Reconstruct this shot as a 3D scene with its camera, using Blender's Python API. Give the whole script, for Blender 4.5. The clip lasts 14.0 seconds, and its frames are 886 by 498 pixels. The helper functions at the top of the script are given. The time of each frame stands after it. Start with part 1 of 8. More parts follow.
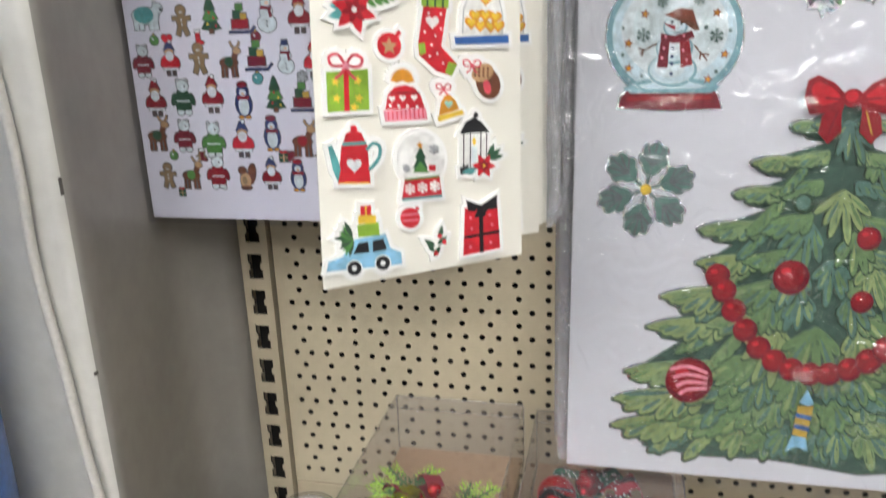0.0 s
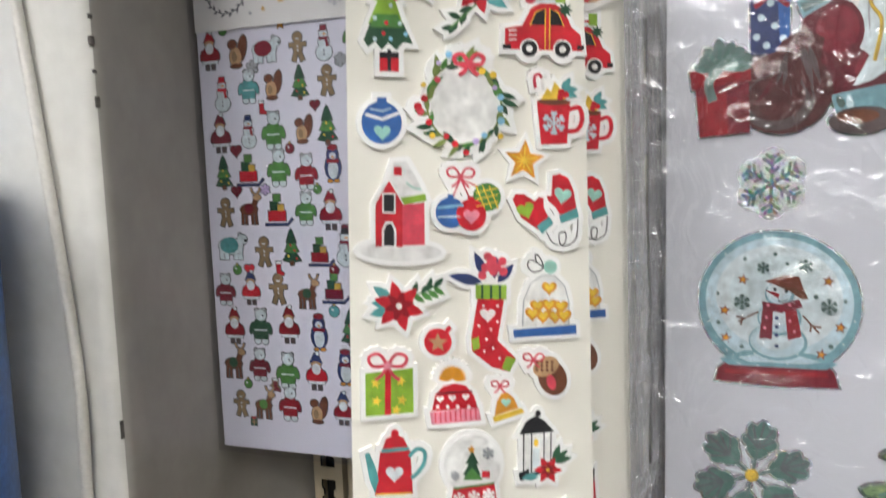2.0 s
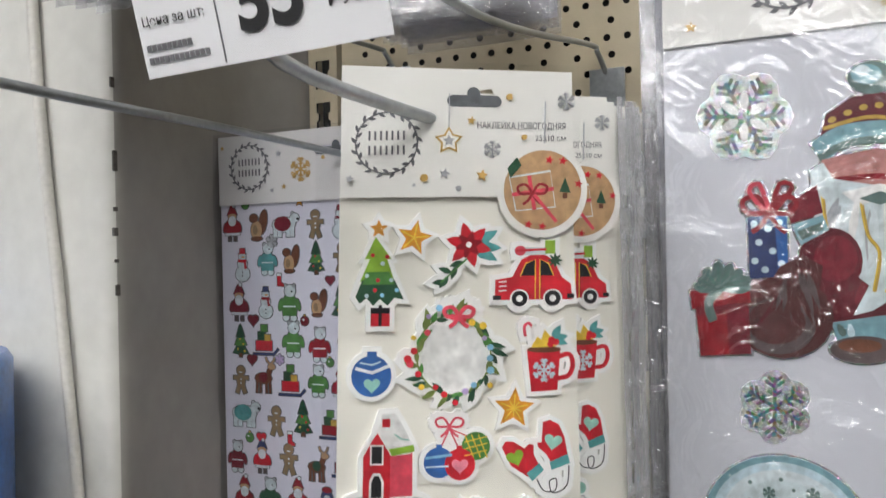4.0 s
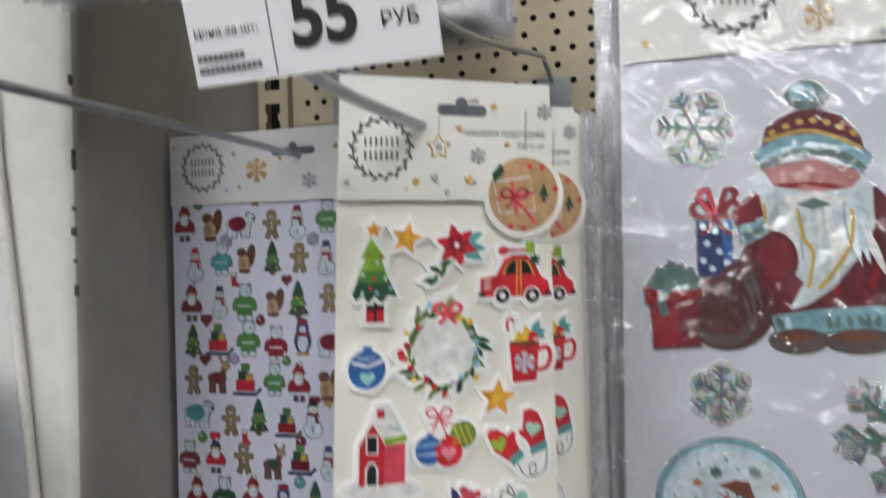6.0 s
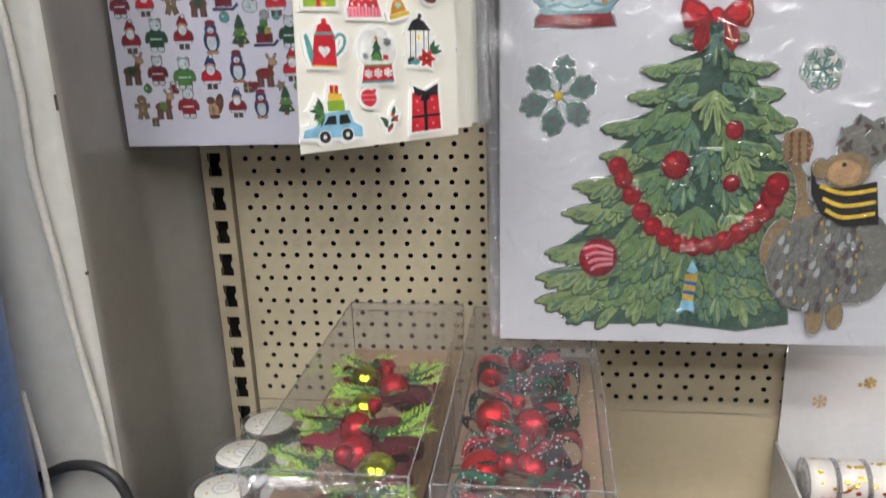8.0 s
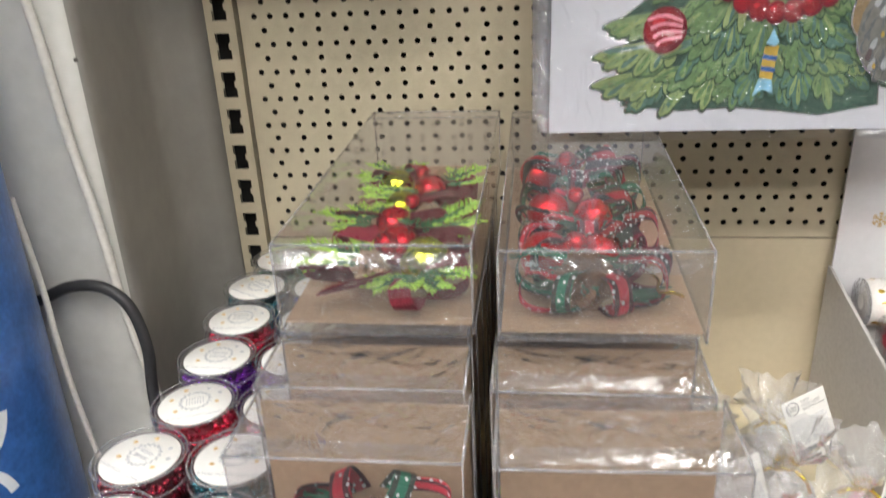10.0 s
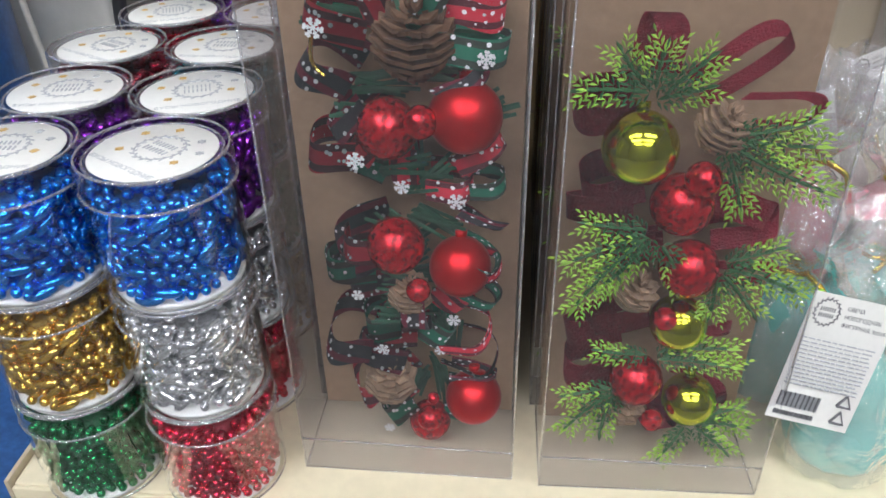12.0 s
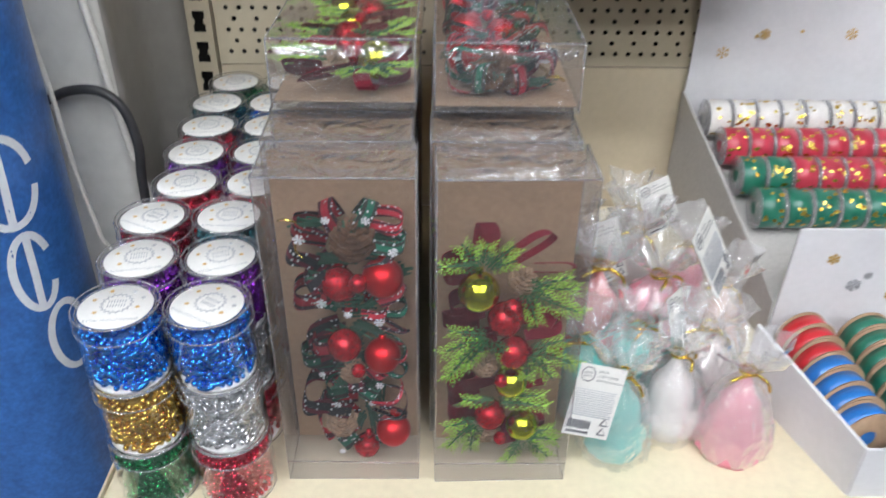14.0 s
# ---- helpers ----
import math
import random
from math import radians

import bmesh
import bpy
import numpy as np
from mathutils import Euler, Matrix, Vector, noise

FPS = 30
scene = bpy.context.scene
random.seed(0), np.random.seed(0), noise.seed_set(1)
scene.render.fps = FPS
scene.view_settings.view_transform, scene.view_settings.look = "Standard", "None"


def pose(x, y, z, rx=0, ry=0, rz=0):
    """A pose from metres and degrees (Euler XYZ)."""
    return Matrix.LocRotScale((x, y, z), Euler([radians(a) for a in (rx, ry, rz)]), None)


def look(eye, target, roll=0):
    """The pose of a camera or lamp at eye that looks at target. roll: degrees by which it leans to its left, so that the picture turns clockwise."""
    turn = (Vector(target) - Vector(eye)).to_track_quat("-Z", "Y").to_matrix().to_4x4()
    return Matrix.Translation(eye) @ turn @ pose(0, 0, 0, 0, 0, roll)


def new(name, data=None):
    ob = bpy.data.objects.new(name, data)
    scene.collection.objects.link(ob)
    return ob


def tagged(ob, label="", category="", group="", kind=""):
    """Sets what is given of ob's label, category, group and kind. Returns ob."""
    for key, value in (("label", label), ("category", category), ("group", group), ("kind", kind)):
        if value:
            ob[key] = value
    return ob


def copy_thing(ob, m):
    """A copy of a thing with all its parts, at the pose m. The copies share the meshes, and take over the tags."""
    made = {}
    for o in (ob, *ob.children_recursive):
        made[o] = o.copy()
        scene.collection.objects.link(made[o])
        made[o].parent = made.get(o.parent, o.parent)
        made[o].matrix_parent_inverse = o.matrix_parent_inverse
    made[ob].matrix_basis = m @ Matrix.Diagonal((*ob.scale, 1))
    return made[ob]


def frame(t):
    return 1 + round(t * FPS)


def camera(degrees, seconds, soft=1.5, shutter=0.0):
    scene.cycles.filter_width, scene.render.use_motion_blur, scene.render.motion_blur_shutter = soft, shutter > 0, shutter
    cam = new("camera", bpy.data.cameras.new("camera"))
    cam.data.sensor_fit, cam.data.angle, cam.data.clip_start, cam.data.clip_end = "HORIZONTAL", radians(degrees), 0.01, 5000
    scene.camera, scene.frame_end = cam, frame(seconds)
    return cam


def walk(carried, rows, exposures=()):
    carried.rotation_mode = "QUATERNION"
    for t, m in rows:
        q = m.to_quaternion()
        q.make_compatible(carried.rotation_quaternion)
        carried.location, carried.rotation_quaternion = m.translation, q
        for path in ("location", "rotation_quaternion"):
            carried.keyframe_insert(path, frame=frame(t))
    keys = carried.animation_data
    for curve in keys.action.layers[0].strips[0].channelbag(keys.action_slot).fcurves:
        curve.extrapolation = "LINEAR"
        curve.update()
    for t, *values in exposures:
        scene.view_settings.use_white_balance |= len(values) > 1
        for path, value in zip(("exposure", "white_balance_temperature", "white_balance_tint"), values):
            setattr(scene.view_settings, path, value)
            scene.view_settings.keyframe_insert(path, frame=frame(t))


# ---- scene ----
cam = camera(58.5, 14.0, soft=1.5, shutter=0.4)
PATH = [
    (0, (0.038, 0.097, 1.464), (-0.391, 1.957, 0.865), -2.2),
    (0.5, (0.039, 0.117, 1.483), (-0.458, 2.001, 1.032), -2.3),
    (1, (0.051, 0.149, 1.497), (-0.514, 2.034, 1.14), -2.3),
    (1.5, (0.052, 0.156, 1.497), (-0.596, 2.028, 1.22), -2.3),
    (2, (0.051, 0.152, 1.511), (-0.668, 2.007, 1.305), -2.2),
    (2.5, (0.058, 0.157, 1.536), (-0.717, 1.997, 1.415), -2.1),
    (3, (0.064, 0.161, 1.539), (-0.732, 1.994, 1.461), -1.9),
    (3.5, (0.071, 0.16, 1.55), (-0.735, 1.99, 1.531), -1.7),
    (3.7, (0.071, 0.159, 1.561), (-0.737, 1.989, 1.563), -1.5),
    (5.8, (0.044, 0.138, 1.584), (-0.601, 2.03, 1.63), -1.5),
    (6, (0.048, 0.131, 1.57), (-0.546, 2.04, 1.583), -1.4),
    (6.3, (0.053, 0.116, 1.538), (-0.472, 2.045, 1.473), -1.6),
    (6.5, (0.055, 0.107, 1.505), (-0.418, 2.047, 1.39), -1.8),
    (7, (0.067, 0.075, 1.444), (-0.303, 2.022, 1.177), -1.8),
    (7.5, (0.044, 0.012, 1.425), (-0.249, 1.947, 1.011), -1.9),
    (7.6, (0.048, -0.001, 1.421), (-0.245, 1.928, 0.984), -1.9),
    (7.7, (0.051, -0.01, 1.424), (-0.228, 1.91, 0.941), -1.7),
    (9.8, (0.0, 0.021, 1.34), (-0.243, 1.844, 0.556), -3.0),
    (10, (0.002, 0.021, 1.324), (-0.231, 1.837, 0.519), -2.8),
    (10.5, (0.002, 0.023, 1.271), (-0.199, 1.79, 0.355), -2.0),
    (11, (-0.012, 0.022, 1.203), (-0.195, 1.748, 0.209), -1.4),
    (11.5, (-0.023, 0.021, 1.161), (-0.221, 1.697, 0.088), -1.4),
    (12, (-0.031, 0.017, 1.157), (-0.202, 1.678, 0.055), -1.0),
    (12.5, (-0.028, 0.013, 1.157), (-0.182, 1.661, 0.035), -0.9),
    (13, (-0.032, -0.002, 1.177), (-0.156, 1.643, 0.047), -0.9),
    (13.5, (-0.03, -0.082, 1.272), (-0.099, 1.566, 0.142), -0.4),
    (14, (-0.015, -0.146, 1.34), (0.006, 1.534, 0.255), 0.7),
]
EXPOSURES = [(0.0, -0.17, 6400, 10), (1.5, -0.35, 6400, 10), (3.0, -0.5, 6350, 10), (6.0, -0.78, 6200, 10), (7.0, -0.5, 6350, 10), (7.7, -0.4, 6400, 10),
             (10.0, -0.15, 6500, 10), (12.0, -0.5, 5950, 10), (13.0, -0.5, 5950, 10), (14.0, -0.45, 5900, 10)]
walk(cam, [(t, look(eye, target, roll)) for t, eye, target, roll in PATH], EXPOSURES)

# ---- light: rows of shop lamps on the ceiling, nothing else ----
LAMP_POWER = 56.0
world = bpy.data.worlds.new("shop_world")
scene.world = world
world.use_nodes = True
world.node_tree.nodes["Background"].inputs[0].default_value = (0.9, 0.95, 1.0, 1)
world.node_tree.nodes["Background"].inputs[1].default_value = 0.05


# ---- materials ----
def material(name, color, rough=0.5, metal=0.0, grain=0.0, grain_scale=200.0, stain=0.0, stain_scale=12.0, bump=0.0, bump_scale=300.0,
             coat=0.0, sss=0.0, island=0.0, spec=0.5, alpha=1.0):
    """Principled surface with variation at two scales, relief and optional coat."""
    m = bpy.data.materials.new(name)
    m.use_nodes = True
    nt = m.node_tree
    b = nt.nodes["Principled BSDF"]
    b.inputs["Roughness"].default_value = rough
    b.inputs["Metallic"].default_value = metal
    b.inputs["Specular IOR Level"].default_value = spec
    b.inputs["Coat Weight"].default_value = coat
    b.inputs["Coat Roughness"].default_value = 0.08
    b.inputs["Base Color"].default_value = (*color, 1)
    if sss:
        b.inputs["Subsurface Weight"].default_value = sss
        b.inputs["Subsurface Radius"].default_value = (0.01, 0.01, 0.01)
        b.inputs["Subsurface Scale"].default_value = 0.6
    tc = nt.nodes.new("ShaderNodeTexCoord")
    last = None
    for amount, scale in ((grain, grain_scale), (stain, stain_scale)):
        if amount <= 0:
            continue
        n = nt.nodes.new("ShaderNodeTexNoise")
        n.inputs["Scale"].default_value = scale
        n.inputs["Detail"].default_value = 5
        nt.links.new(tc.outputs["Object"], n.inputs["Vector"])
        r = nt.nodes.new("ShaderNodeMapRange")
        r.inputs["From Min"].default_value, r.inputs["From Max"].default_value = 0.3, 0.7
        r.inputs["To Min"].default_value, r.inputs["To Max"].default_value = 1 - amount, 1 + amount * 0.6
        nt.links.new(n.outputs["Fac"], r.inputs["Value"])
        v = nt.nodes.new("ShaderNodeMix")
        v.data_type, v.blend_type = "RGBA", "MULTIPLY"
        v.inputs["Factor"].default_value = 1
        if last is None:
            v.inputs["A"].default_value = (*color, 1)
        else:
            nt.links.new(last, v.inputs["A"])
        nt.links.new(r.outputs["Result"], v.inputs["B"])
        last = v.outputs["Result"]
    if island:
        g = nt.nodes.new("ShaderNodeNewGeometry")
        h = nt.nodes.new("ShaderNodeHueSaturation")
        r = nt.nodes.new("ShaderNodeMapRange")
        r.inputs["To Min"].default_value, r.inputs["To Max"].default_value = 1 - island, 1 + island
        nt.links.new(g.outputs["Random Per Island"], r.inputs["Value"])
        nt.links.new(r.outputs["Result"], h.inputs["Value"])
        if last is None:
            h.inputs["Color"].default_value = (*color, 1)
        else:
            nt.links.new(last, h.inputs["Color"])
        last = h.outputs["Color"]
    if last is not None:
        nt.links.new(last, b.inputs["Base Color"])
    if bump:
        n = nt.nodes.new("ShaderNodeTexNoise")
        n.inputs["Scale"].default_value = bump_scale
        n.inputs["Detail"].default_value = 4
        nt.links.new(tc.outputs["Object"], n.inputs["Vector"])
        k = nt.nodes.new("ShaderNodeBump")
        k.inputs["Strength"].default_value = min(1.0, bump)
        k.inputs["Distance"].default_value = 0.002
        nt.links.new(n.outputs["Fac"], k.inputs["Height"])
        nt.links.new(k.outputs["Normal"], b.inputs["Normal"])
    return m


def film(name, tint=(1, 1, 1), gloss=1.0, wrinkle=0.35, scale=60.0, rough=0.06, milk=0.0, milk_color=(0.8, 0.8, 0.82), depth=0.004):
    """Thin clear plastic: light goes through, with wrinkled reflections on it."""
    m = bpy.data.materials.new(name)
    m.use_nodes = True
    nt = m.node_tree
    nt.nodes.remove(nt.nodes["Principled BSDF"])
    out = nt.nodes["Material Output"]
    tr = nt.nodes.new("ShaderNodeBsdfTransparent")
    tr.inputs["Color"].default_value = (*tint, 1)
    gl = nt.nodes.new("ShaderNodeBsdfGlossy")
    gl.inputs["Roughness"].default_value = rough
    gl.inputs["Color"].default_value = (1, 1, 1, 1)
    fr = nt.nodes.new("ShaderNodeLayerWeight")
    fr.inputs["Blend"].default_value = 0.5
    pw = nt.nodes.new("ShaderNodeMath")
    pw.operation = "POWER"
    pw.inputs[1].default_value = 4.5
    ad = nt.nodes.new("ShaderNodeMath")
    ad.operation = "MULTIPLY_ADD"
    ad.inputs[1].default_value, ad.inputs[2].default_value = 0.85, 0.055
    mu = nt.nodes.new("ShaderNodeMath")
    mu.operation = "MULTIPLY"
    mu.use_clamp = True
    mu.inputs[1].default_value = gloss
    tc = nt.nodes.new("ShaderNodeTexCoord")
    n = nt.nodes.new("ShaderNodeTexNoise")
    n.inputs["Scale"].default_value = scale
    n.inputs["Detail"].default_value = 3
    n.inputs["Distortion"].default_value = 1.2
    nt.links.new(tc.outputs["Object"], n.inputs["Vector"])
    k = nt.nodes.new("ShaderNodeBump")
    k.inputs["Strength"].default_value = wrinkle
    k.inputs["Distance"].default_value = depth
    nt.links.new(n.outputs["Fac"], k.inputs["Height"])
    nt.links.new(k.outputs["Normal"], gl.inputs["Normal"])
    nt.links.new(k.outputs["Normal"], fr.inputs["Normal"])
    nt.links.new(fr.outputs["Facing"], pw.inputs[0])
    nt.links.new(pw.outputs[0], ad.inputs[0])
    nt.links.new(ad.outputs[0], mu.inputs[0])
    mx = nt.nodes.new("ShaderNodeMixShader")
    nt.links.new(mu.outputs[0], mx.inputs["Fac"])
    base = tr
    if milk:
        df = nt.nodes.new("ShaderNodeBsdfDiffuse")
        df.inputs["Color"].default_value = (*milk_color, 1)
        m2 = nt.nodes.new("ShaderNodeMixShader")
        m2.inputs["Fac"].default_value = milk
        nt.links.new(tr.outputs[0], m2.inputs[1])
        nt.links.new(df.outputs[0], m2.inputs[2])
        base = m2
    nt.links.new(base.outputs[0], mx.inputs[1])
    nt.links.new(gl.outputs[0], mx.inputs[2])
    nt.links.new(mx.outputs[0], out.inputs["Surface"])
    return m


def glow(name, color, strength):
    m = bpy.data.materials.new(name)
    m.use_nodes = True
    b = m.node_tree.nodes["Principled BSDF"]
    b.inputs["Base Color"].default_value = (*color, 1)
    b.inputs["Emission Color"].default_value = (*color, 1)
    b.inputs["Emission Strength"].default_value = strength
    return m


def ink(name, color, rough=0.35, coat=0.3):
    """Printed colour with a little watercolour unevenness."""
    return material(name, color, rough, grain=0.22, grain_scale=260, stain=0.18, stain_scale=70, coat=coat)


def foil(name, color, rough=0.22):
    """Holographic foil print: hue drifts over small cells."""
    m = material(name, color, rough, metal=0.75, grain=0.3, grain_scale=900, bump=0.5, bump_scale=900)
    nt = m.node_tree
    b = nt.nodes["Principled BSDF"]
    tc = nt.nodes.new("ShaderNodeTexCoord")
    v = nt.nodes.new("ShaderNodeTexVoronoi")
    v.inputs["Scale"].default_value = 700
    nt.links.new(tc.outputs["Object"], v.inputs["Vector"])
    mx = nt.nodes.new("ShaderNodeMix")
    mx.data_type = "RGBA"
    mx.inputs["Factor"].default_value = 0.28
    old = b.inputs["Base Color"].links[0].from_socket
    nt.links.new(old, mx.inputs["A"])
    nt.links.new(v.outputs["Color"], mx.inputs["B"])
    nt.links.new(mx.outputs["Result"], b.inputs["Base Color"])
    return m


def glitter(name, color, scale=620):
    """Glitter coat: tiny mirror flakes turned every way."""
    m = material(name, color, 0.24, metal=0.6, grain=0.35, grain_scale=900)
    nt = m.node_tree
    b = nt.nodes["Principled BSDF"]
    tc = nt.nodes.new("ShaderNodeTexCoord")
    v = nt.nodes.new("ShaderNodeTexVoronoi")
    v.inputs["Scale"].default_value = scale
    nt.links.new(tc.outputs["Object"], v.inputs["Vector"])
    k = nt.nodes.new("ShaderNodeBump")
    k.inputs["Strength"].default_value = 1.0
    k.inputs["Distance"].default_value = 0.0022
    nt.links.new(v.outputs["Color"], k.inputs["Height"])
    nt.links.new(k.outputs["Normal"], b.inputs["Normal"])
    # sparkle painted into the colour: cells brightened or darkened at random
    h = nt.nodes.new("ShaderNodeHueSaturation")
    r = nt.nodes.new("ShaderNodeMapRange")
    r.inputs["To Min"].default_value, r.inputs["To Max"].default_value = 0.25, 1.7
    sp = nt.nodes.new("ShaderNodeSeparateColor")
    nt.links.new(v.outputs["Color"], sp.inputs["Color"])
    nt.links.new(sp.outputs["Red"], r.inputs["Value"])
    nt.links.new(r.outputs["Result"], h.inputs["Value"])
    nt.links.new(b.inputs["Base Color"].links[0].from_socket, h.inputs["Color"])
    nt.links.new(h.outputs["Color"], b.inputs["Base Color"])
    return m


def plaid(name, base, other, dots=(0.85, 0.85, 0.85)):
    """Woven plaid ribbon with small white dots."""
    m = material(name, base, 0.75)
    nt = m.node_tree
    b = nt.nodes["Principled BSDF"]
    tc = nt.nodes.new("ShaderNodeTexCoord")
    w = nt.nodes.new("ShaderNodeTexWave")
    w.bands_direction = "Z"
    w.inputs["Scale"].default_value = 40
    w.inputs["Distortion"].default_value = 0.4
    nt.links.new(tc.outputs["Object"], w.inputs["Vector"])
    st = nt.nodes.new("ShaderNodeMath")
    st.operation = "GREATER_THAN"
    st.inputs[1].default_value = 0.72
    nt.links.new(w.outputs["Fac"], st.inputs[0])
    mx = nt.nodes.new("ShaderNodeMix")
    mx.data_type = "RGBA"
    mx.inputs["A"].default_value, mx.inputs["B"].default_value = (*base, 1), (*other, 1)
    nt.links.new(st.outputs[0], mx.inputs["Factor"])
    v = nt.nodes.new("ShaderNodeTexVoronoi")
    v.inputs["Scale"].default_value = 260
    nt.links.new(tc.outputs["Object"], v.inputs["Vector"])
    d = nt.nodes.new("ShaderNodeMath")
    d.operation = "LESS_THAN"
    d.inputs[1].default_value = 0.24
    nt.links.new(v.outputs["Distance"], d.inputs[0])
    m2 = nt.nodes.new("ShaderNodeMix")
    m2.data_type = "RGBA"
    m2.inputs["B"].default_value = (*dots, 1)
    nt.links.new(d.outputs[0], m2.inputs["Factor"])
    nt.links.new(mx.outputs["Result"], m2.inputs["A"])
    nt.links.new(m2.outputs["Result"], b.inputs["Base Color"])
    wv = nt.nodes.new("ShaderNodeTexWave")
    wv.inputs["Scale"].default_value = 700
    nt.links.new(tc.outputs["Object"], wv.inputs["Vector"])
    k = nt.nodes.new("ShaderNodeBump")
    k.inputs["Strength"].default_value = 0.5
    k.inputs["Distance"].default_value = 0.0006
    nt.links.new(wv.outputs["Fac"], k.inputs["Height"])
    nt.links.new(k.outputs["Normal"], b.inputs["Normal"])
    return m


M = {}
M["cream"] = material("cream_enamel", (0.56, 0.49, 0.35), 0.42, grain=0.04, grain_scale=90, stain=0.07, stain_scale=9, bump=0.06, bump_scale=260)
M["cream_plain"] = material("cream_steel", (0.56, 0.48, 0.34), 0.4, grain=0.04, grain_scale=120, stain=0.08, stain_scale=7, bump=0.05, bump_scale=200)
M["shelf"] = material("shelf_enamel", (0.74, 0.66, 0.47), 0.38, grain=0.05, grain_scale=150, stain=0.06, stain_scale=14, bump=0.05, bump_scale=300)
# near-black colour that paints the shade in and behind holes and slots
M["dark"] = material("hole_shade", (0.02, 0.018, 0.016), 0.8, grain=0.2, grain_scale=60)
# pillar's side face: grey paint with its shade put into the colour
M["pillar_shaded"] = material("grey_steel_shaded", (0.30, 0.285, 0.26), 0.34, grain=0.07, grain_scale=60, stain=0.14, stain_scale=6, bump=0.10, bump_scale=90)
M["chip"] = material("chipped_paint", (0.10, 0.09, 0.08), 0.7, grain=0.4, grain_scale=400)
# pillar's front face: paler, the light on it put into the colour
M["pillar_lit"] = material("grey_steel_lit", (0.62, 0.61, 0.57), 0.5, grain=0.06, grain_scale=70, stain=0.10, stain_scale=5, bump=0.12, bump_scale=120)
M["cable_white"] = material("white_cable", (0.62, 0.60, 0.55), 0.45, grain=0.08, grain_scale=300)
M["cable_black"] = material("black_cable", (0.03, 0.03, 0.032), 0.5, grain=0.2, grain_scale=300)
M["blue"] = material("blue_banner_vinyl", (0.003, 0.115, 0.52), 0.5, grain=0.05, grain_scale=40, stain=0.07, stain_scale=6, spec=0.02)
M["banner_white"] = material("banner_white", (0.75, 0.77, 0.8), 0.4, grain=0.05)
M["floor"] = material("floor_tile", (0.16, 0.155, 0.15), 0.35, grain=0.12, grain_scale=40, stain=0.15, stain_scale=3)
M["wall"] = material("shop_wall", (0.17, 0.17, 0.165), 0.7, grain=0.05, grain_scale=30, stain=0.05, stain_scale=2)
M["ceiling"] = material("ceiling_panel", (0.5, 0.5, 0.5), 0.8, grain=0.05, grain_scale=40)
M["lamp"] = glow("lamp_tube", (1.0, 0.975, 0.94), LAMP_POWER)
M["wire"] = material("zinc_wire", (0.42, 0.45, 0.47), 0.3, metal=0.9, grain=0.1, grain_scale=300, stain=0.15, stain_scale=40)
M["paper"] = material("white_card", (0.80, 0.79, 0.75), 0.5, grain=0.03, grain_scale=300, stain=0.03, stain_scale=20, coat=0.15)
M["paper_a"] = material("cream_white_backing", (0.82, 0.80, 0.72), 0.45, grain=0.02, grain_scale=200, stain=0.03, stain_scale=14, coat=0.2)
M["paper_b"] = material("cool_white_backing", (0.72, 0.72, 0.80), 0.42, grain=0.03, grain_scale=200, stain=0.04, stain_scale=14, coat=0.25)
M["paper_c"] = material("bluish_white_backing", (0.64, 0.65, 0.70), 0.4, grain=0.03, grain_scale=200, stain=0.04, stain_scale=10, coat=0.25)
M["foam"] = material("white_foam", (0.86, 0.86, 0.84), 0.5, grain=0.02, grain_scale=300)
M["price"] = material("price_paper", (0.84, 0.84, 0.86), 0.45, grain=0.02, grain_scale=200)
M["film"] = film("cellophane", wrinkle=0.6, scale=38, gloss=0.7)
M["film_c"] = film("loose_cellophane", tint=(0.93, 0.93, 0.94), wrinkle=1.0, scale=38, gloss=1.7, rough=0.03, depth=0.008)
M["film_b"] = film("glossy_cellophane", tint=(0.86, 0.86, 0.89), wrinkle=0.6, scale=38, gloss=0.8)
M["film_soft"] = film("bag_film", wrinkle=0.8, scale=52, gloss=2.2, milk=0.24, depth=0.007, milk_color=(0.93, 0.93, 0.93))
M["pet"] = film("clear_pet", tint=(0.885, 0.88, 0.90), wrinkle=0.10, scale=20, gloss=0.8, rough=0.05, milk=0.03, milk_color=(0.7, 0.7, 0.74))
M["pet_top"] = film("scuffed_pet", tint=(0.95, 0.95, 0.96), wrinkle=1.0, scale=30, gloss=2.6, rough=0.035, depth=0.010, milk=0.05, milk_color=(0.72, 0.72, 0.76))
M["edge"] = film("film_edge", tint=(0.86, 0.86, 0.88), wrinkle=0.9, scale=160, gloss=2.2, rough=0.08, milk=0.20)
M["kraft"] = material("kraft_card", (0.37, 0.25, 0.155), 0.75, grain=0.10, grain_scale=220, stain=0.08, stain_scale=16, bump=0.08, bump_scale=500)
M["tub_pet"] = film("tub_plastic", tint=(0.97, 0.97, 0.98), wrinkle=0.04, scale=30, gloss=0.9, rough=0.03, milk=0.012)
M["gold_foil"] = material("gold_foil", (0.80, 0.55, 0.10), 0.18, metal=1.0, bump=0.5, bump_scale=500)
M["grey_print"] = material("grey_print", (0.16, 0.16, 0.17), 0.6)
M["black_print"] = material("black_print", (0.02, 0.02, 0.022), 0.5)
M["gold_print"] = material("gold_print", (0.62, 0.40, 0.12), 0.4, grain=0.2, grain_scale=600)
M["silver_print"] = material("silver_print", (0.45, 0.46, 0.48), 0.4, grain=0.2, grain_scale=600)

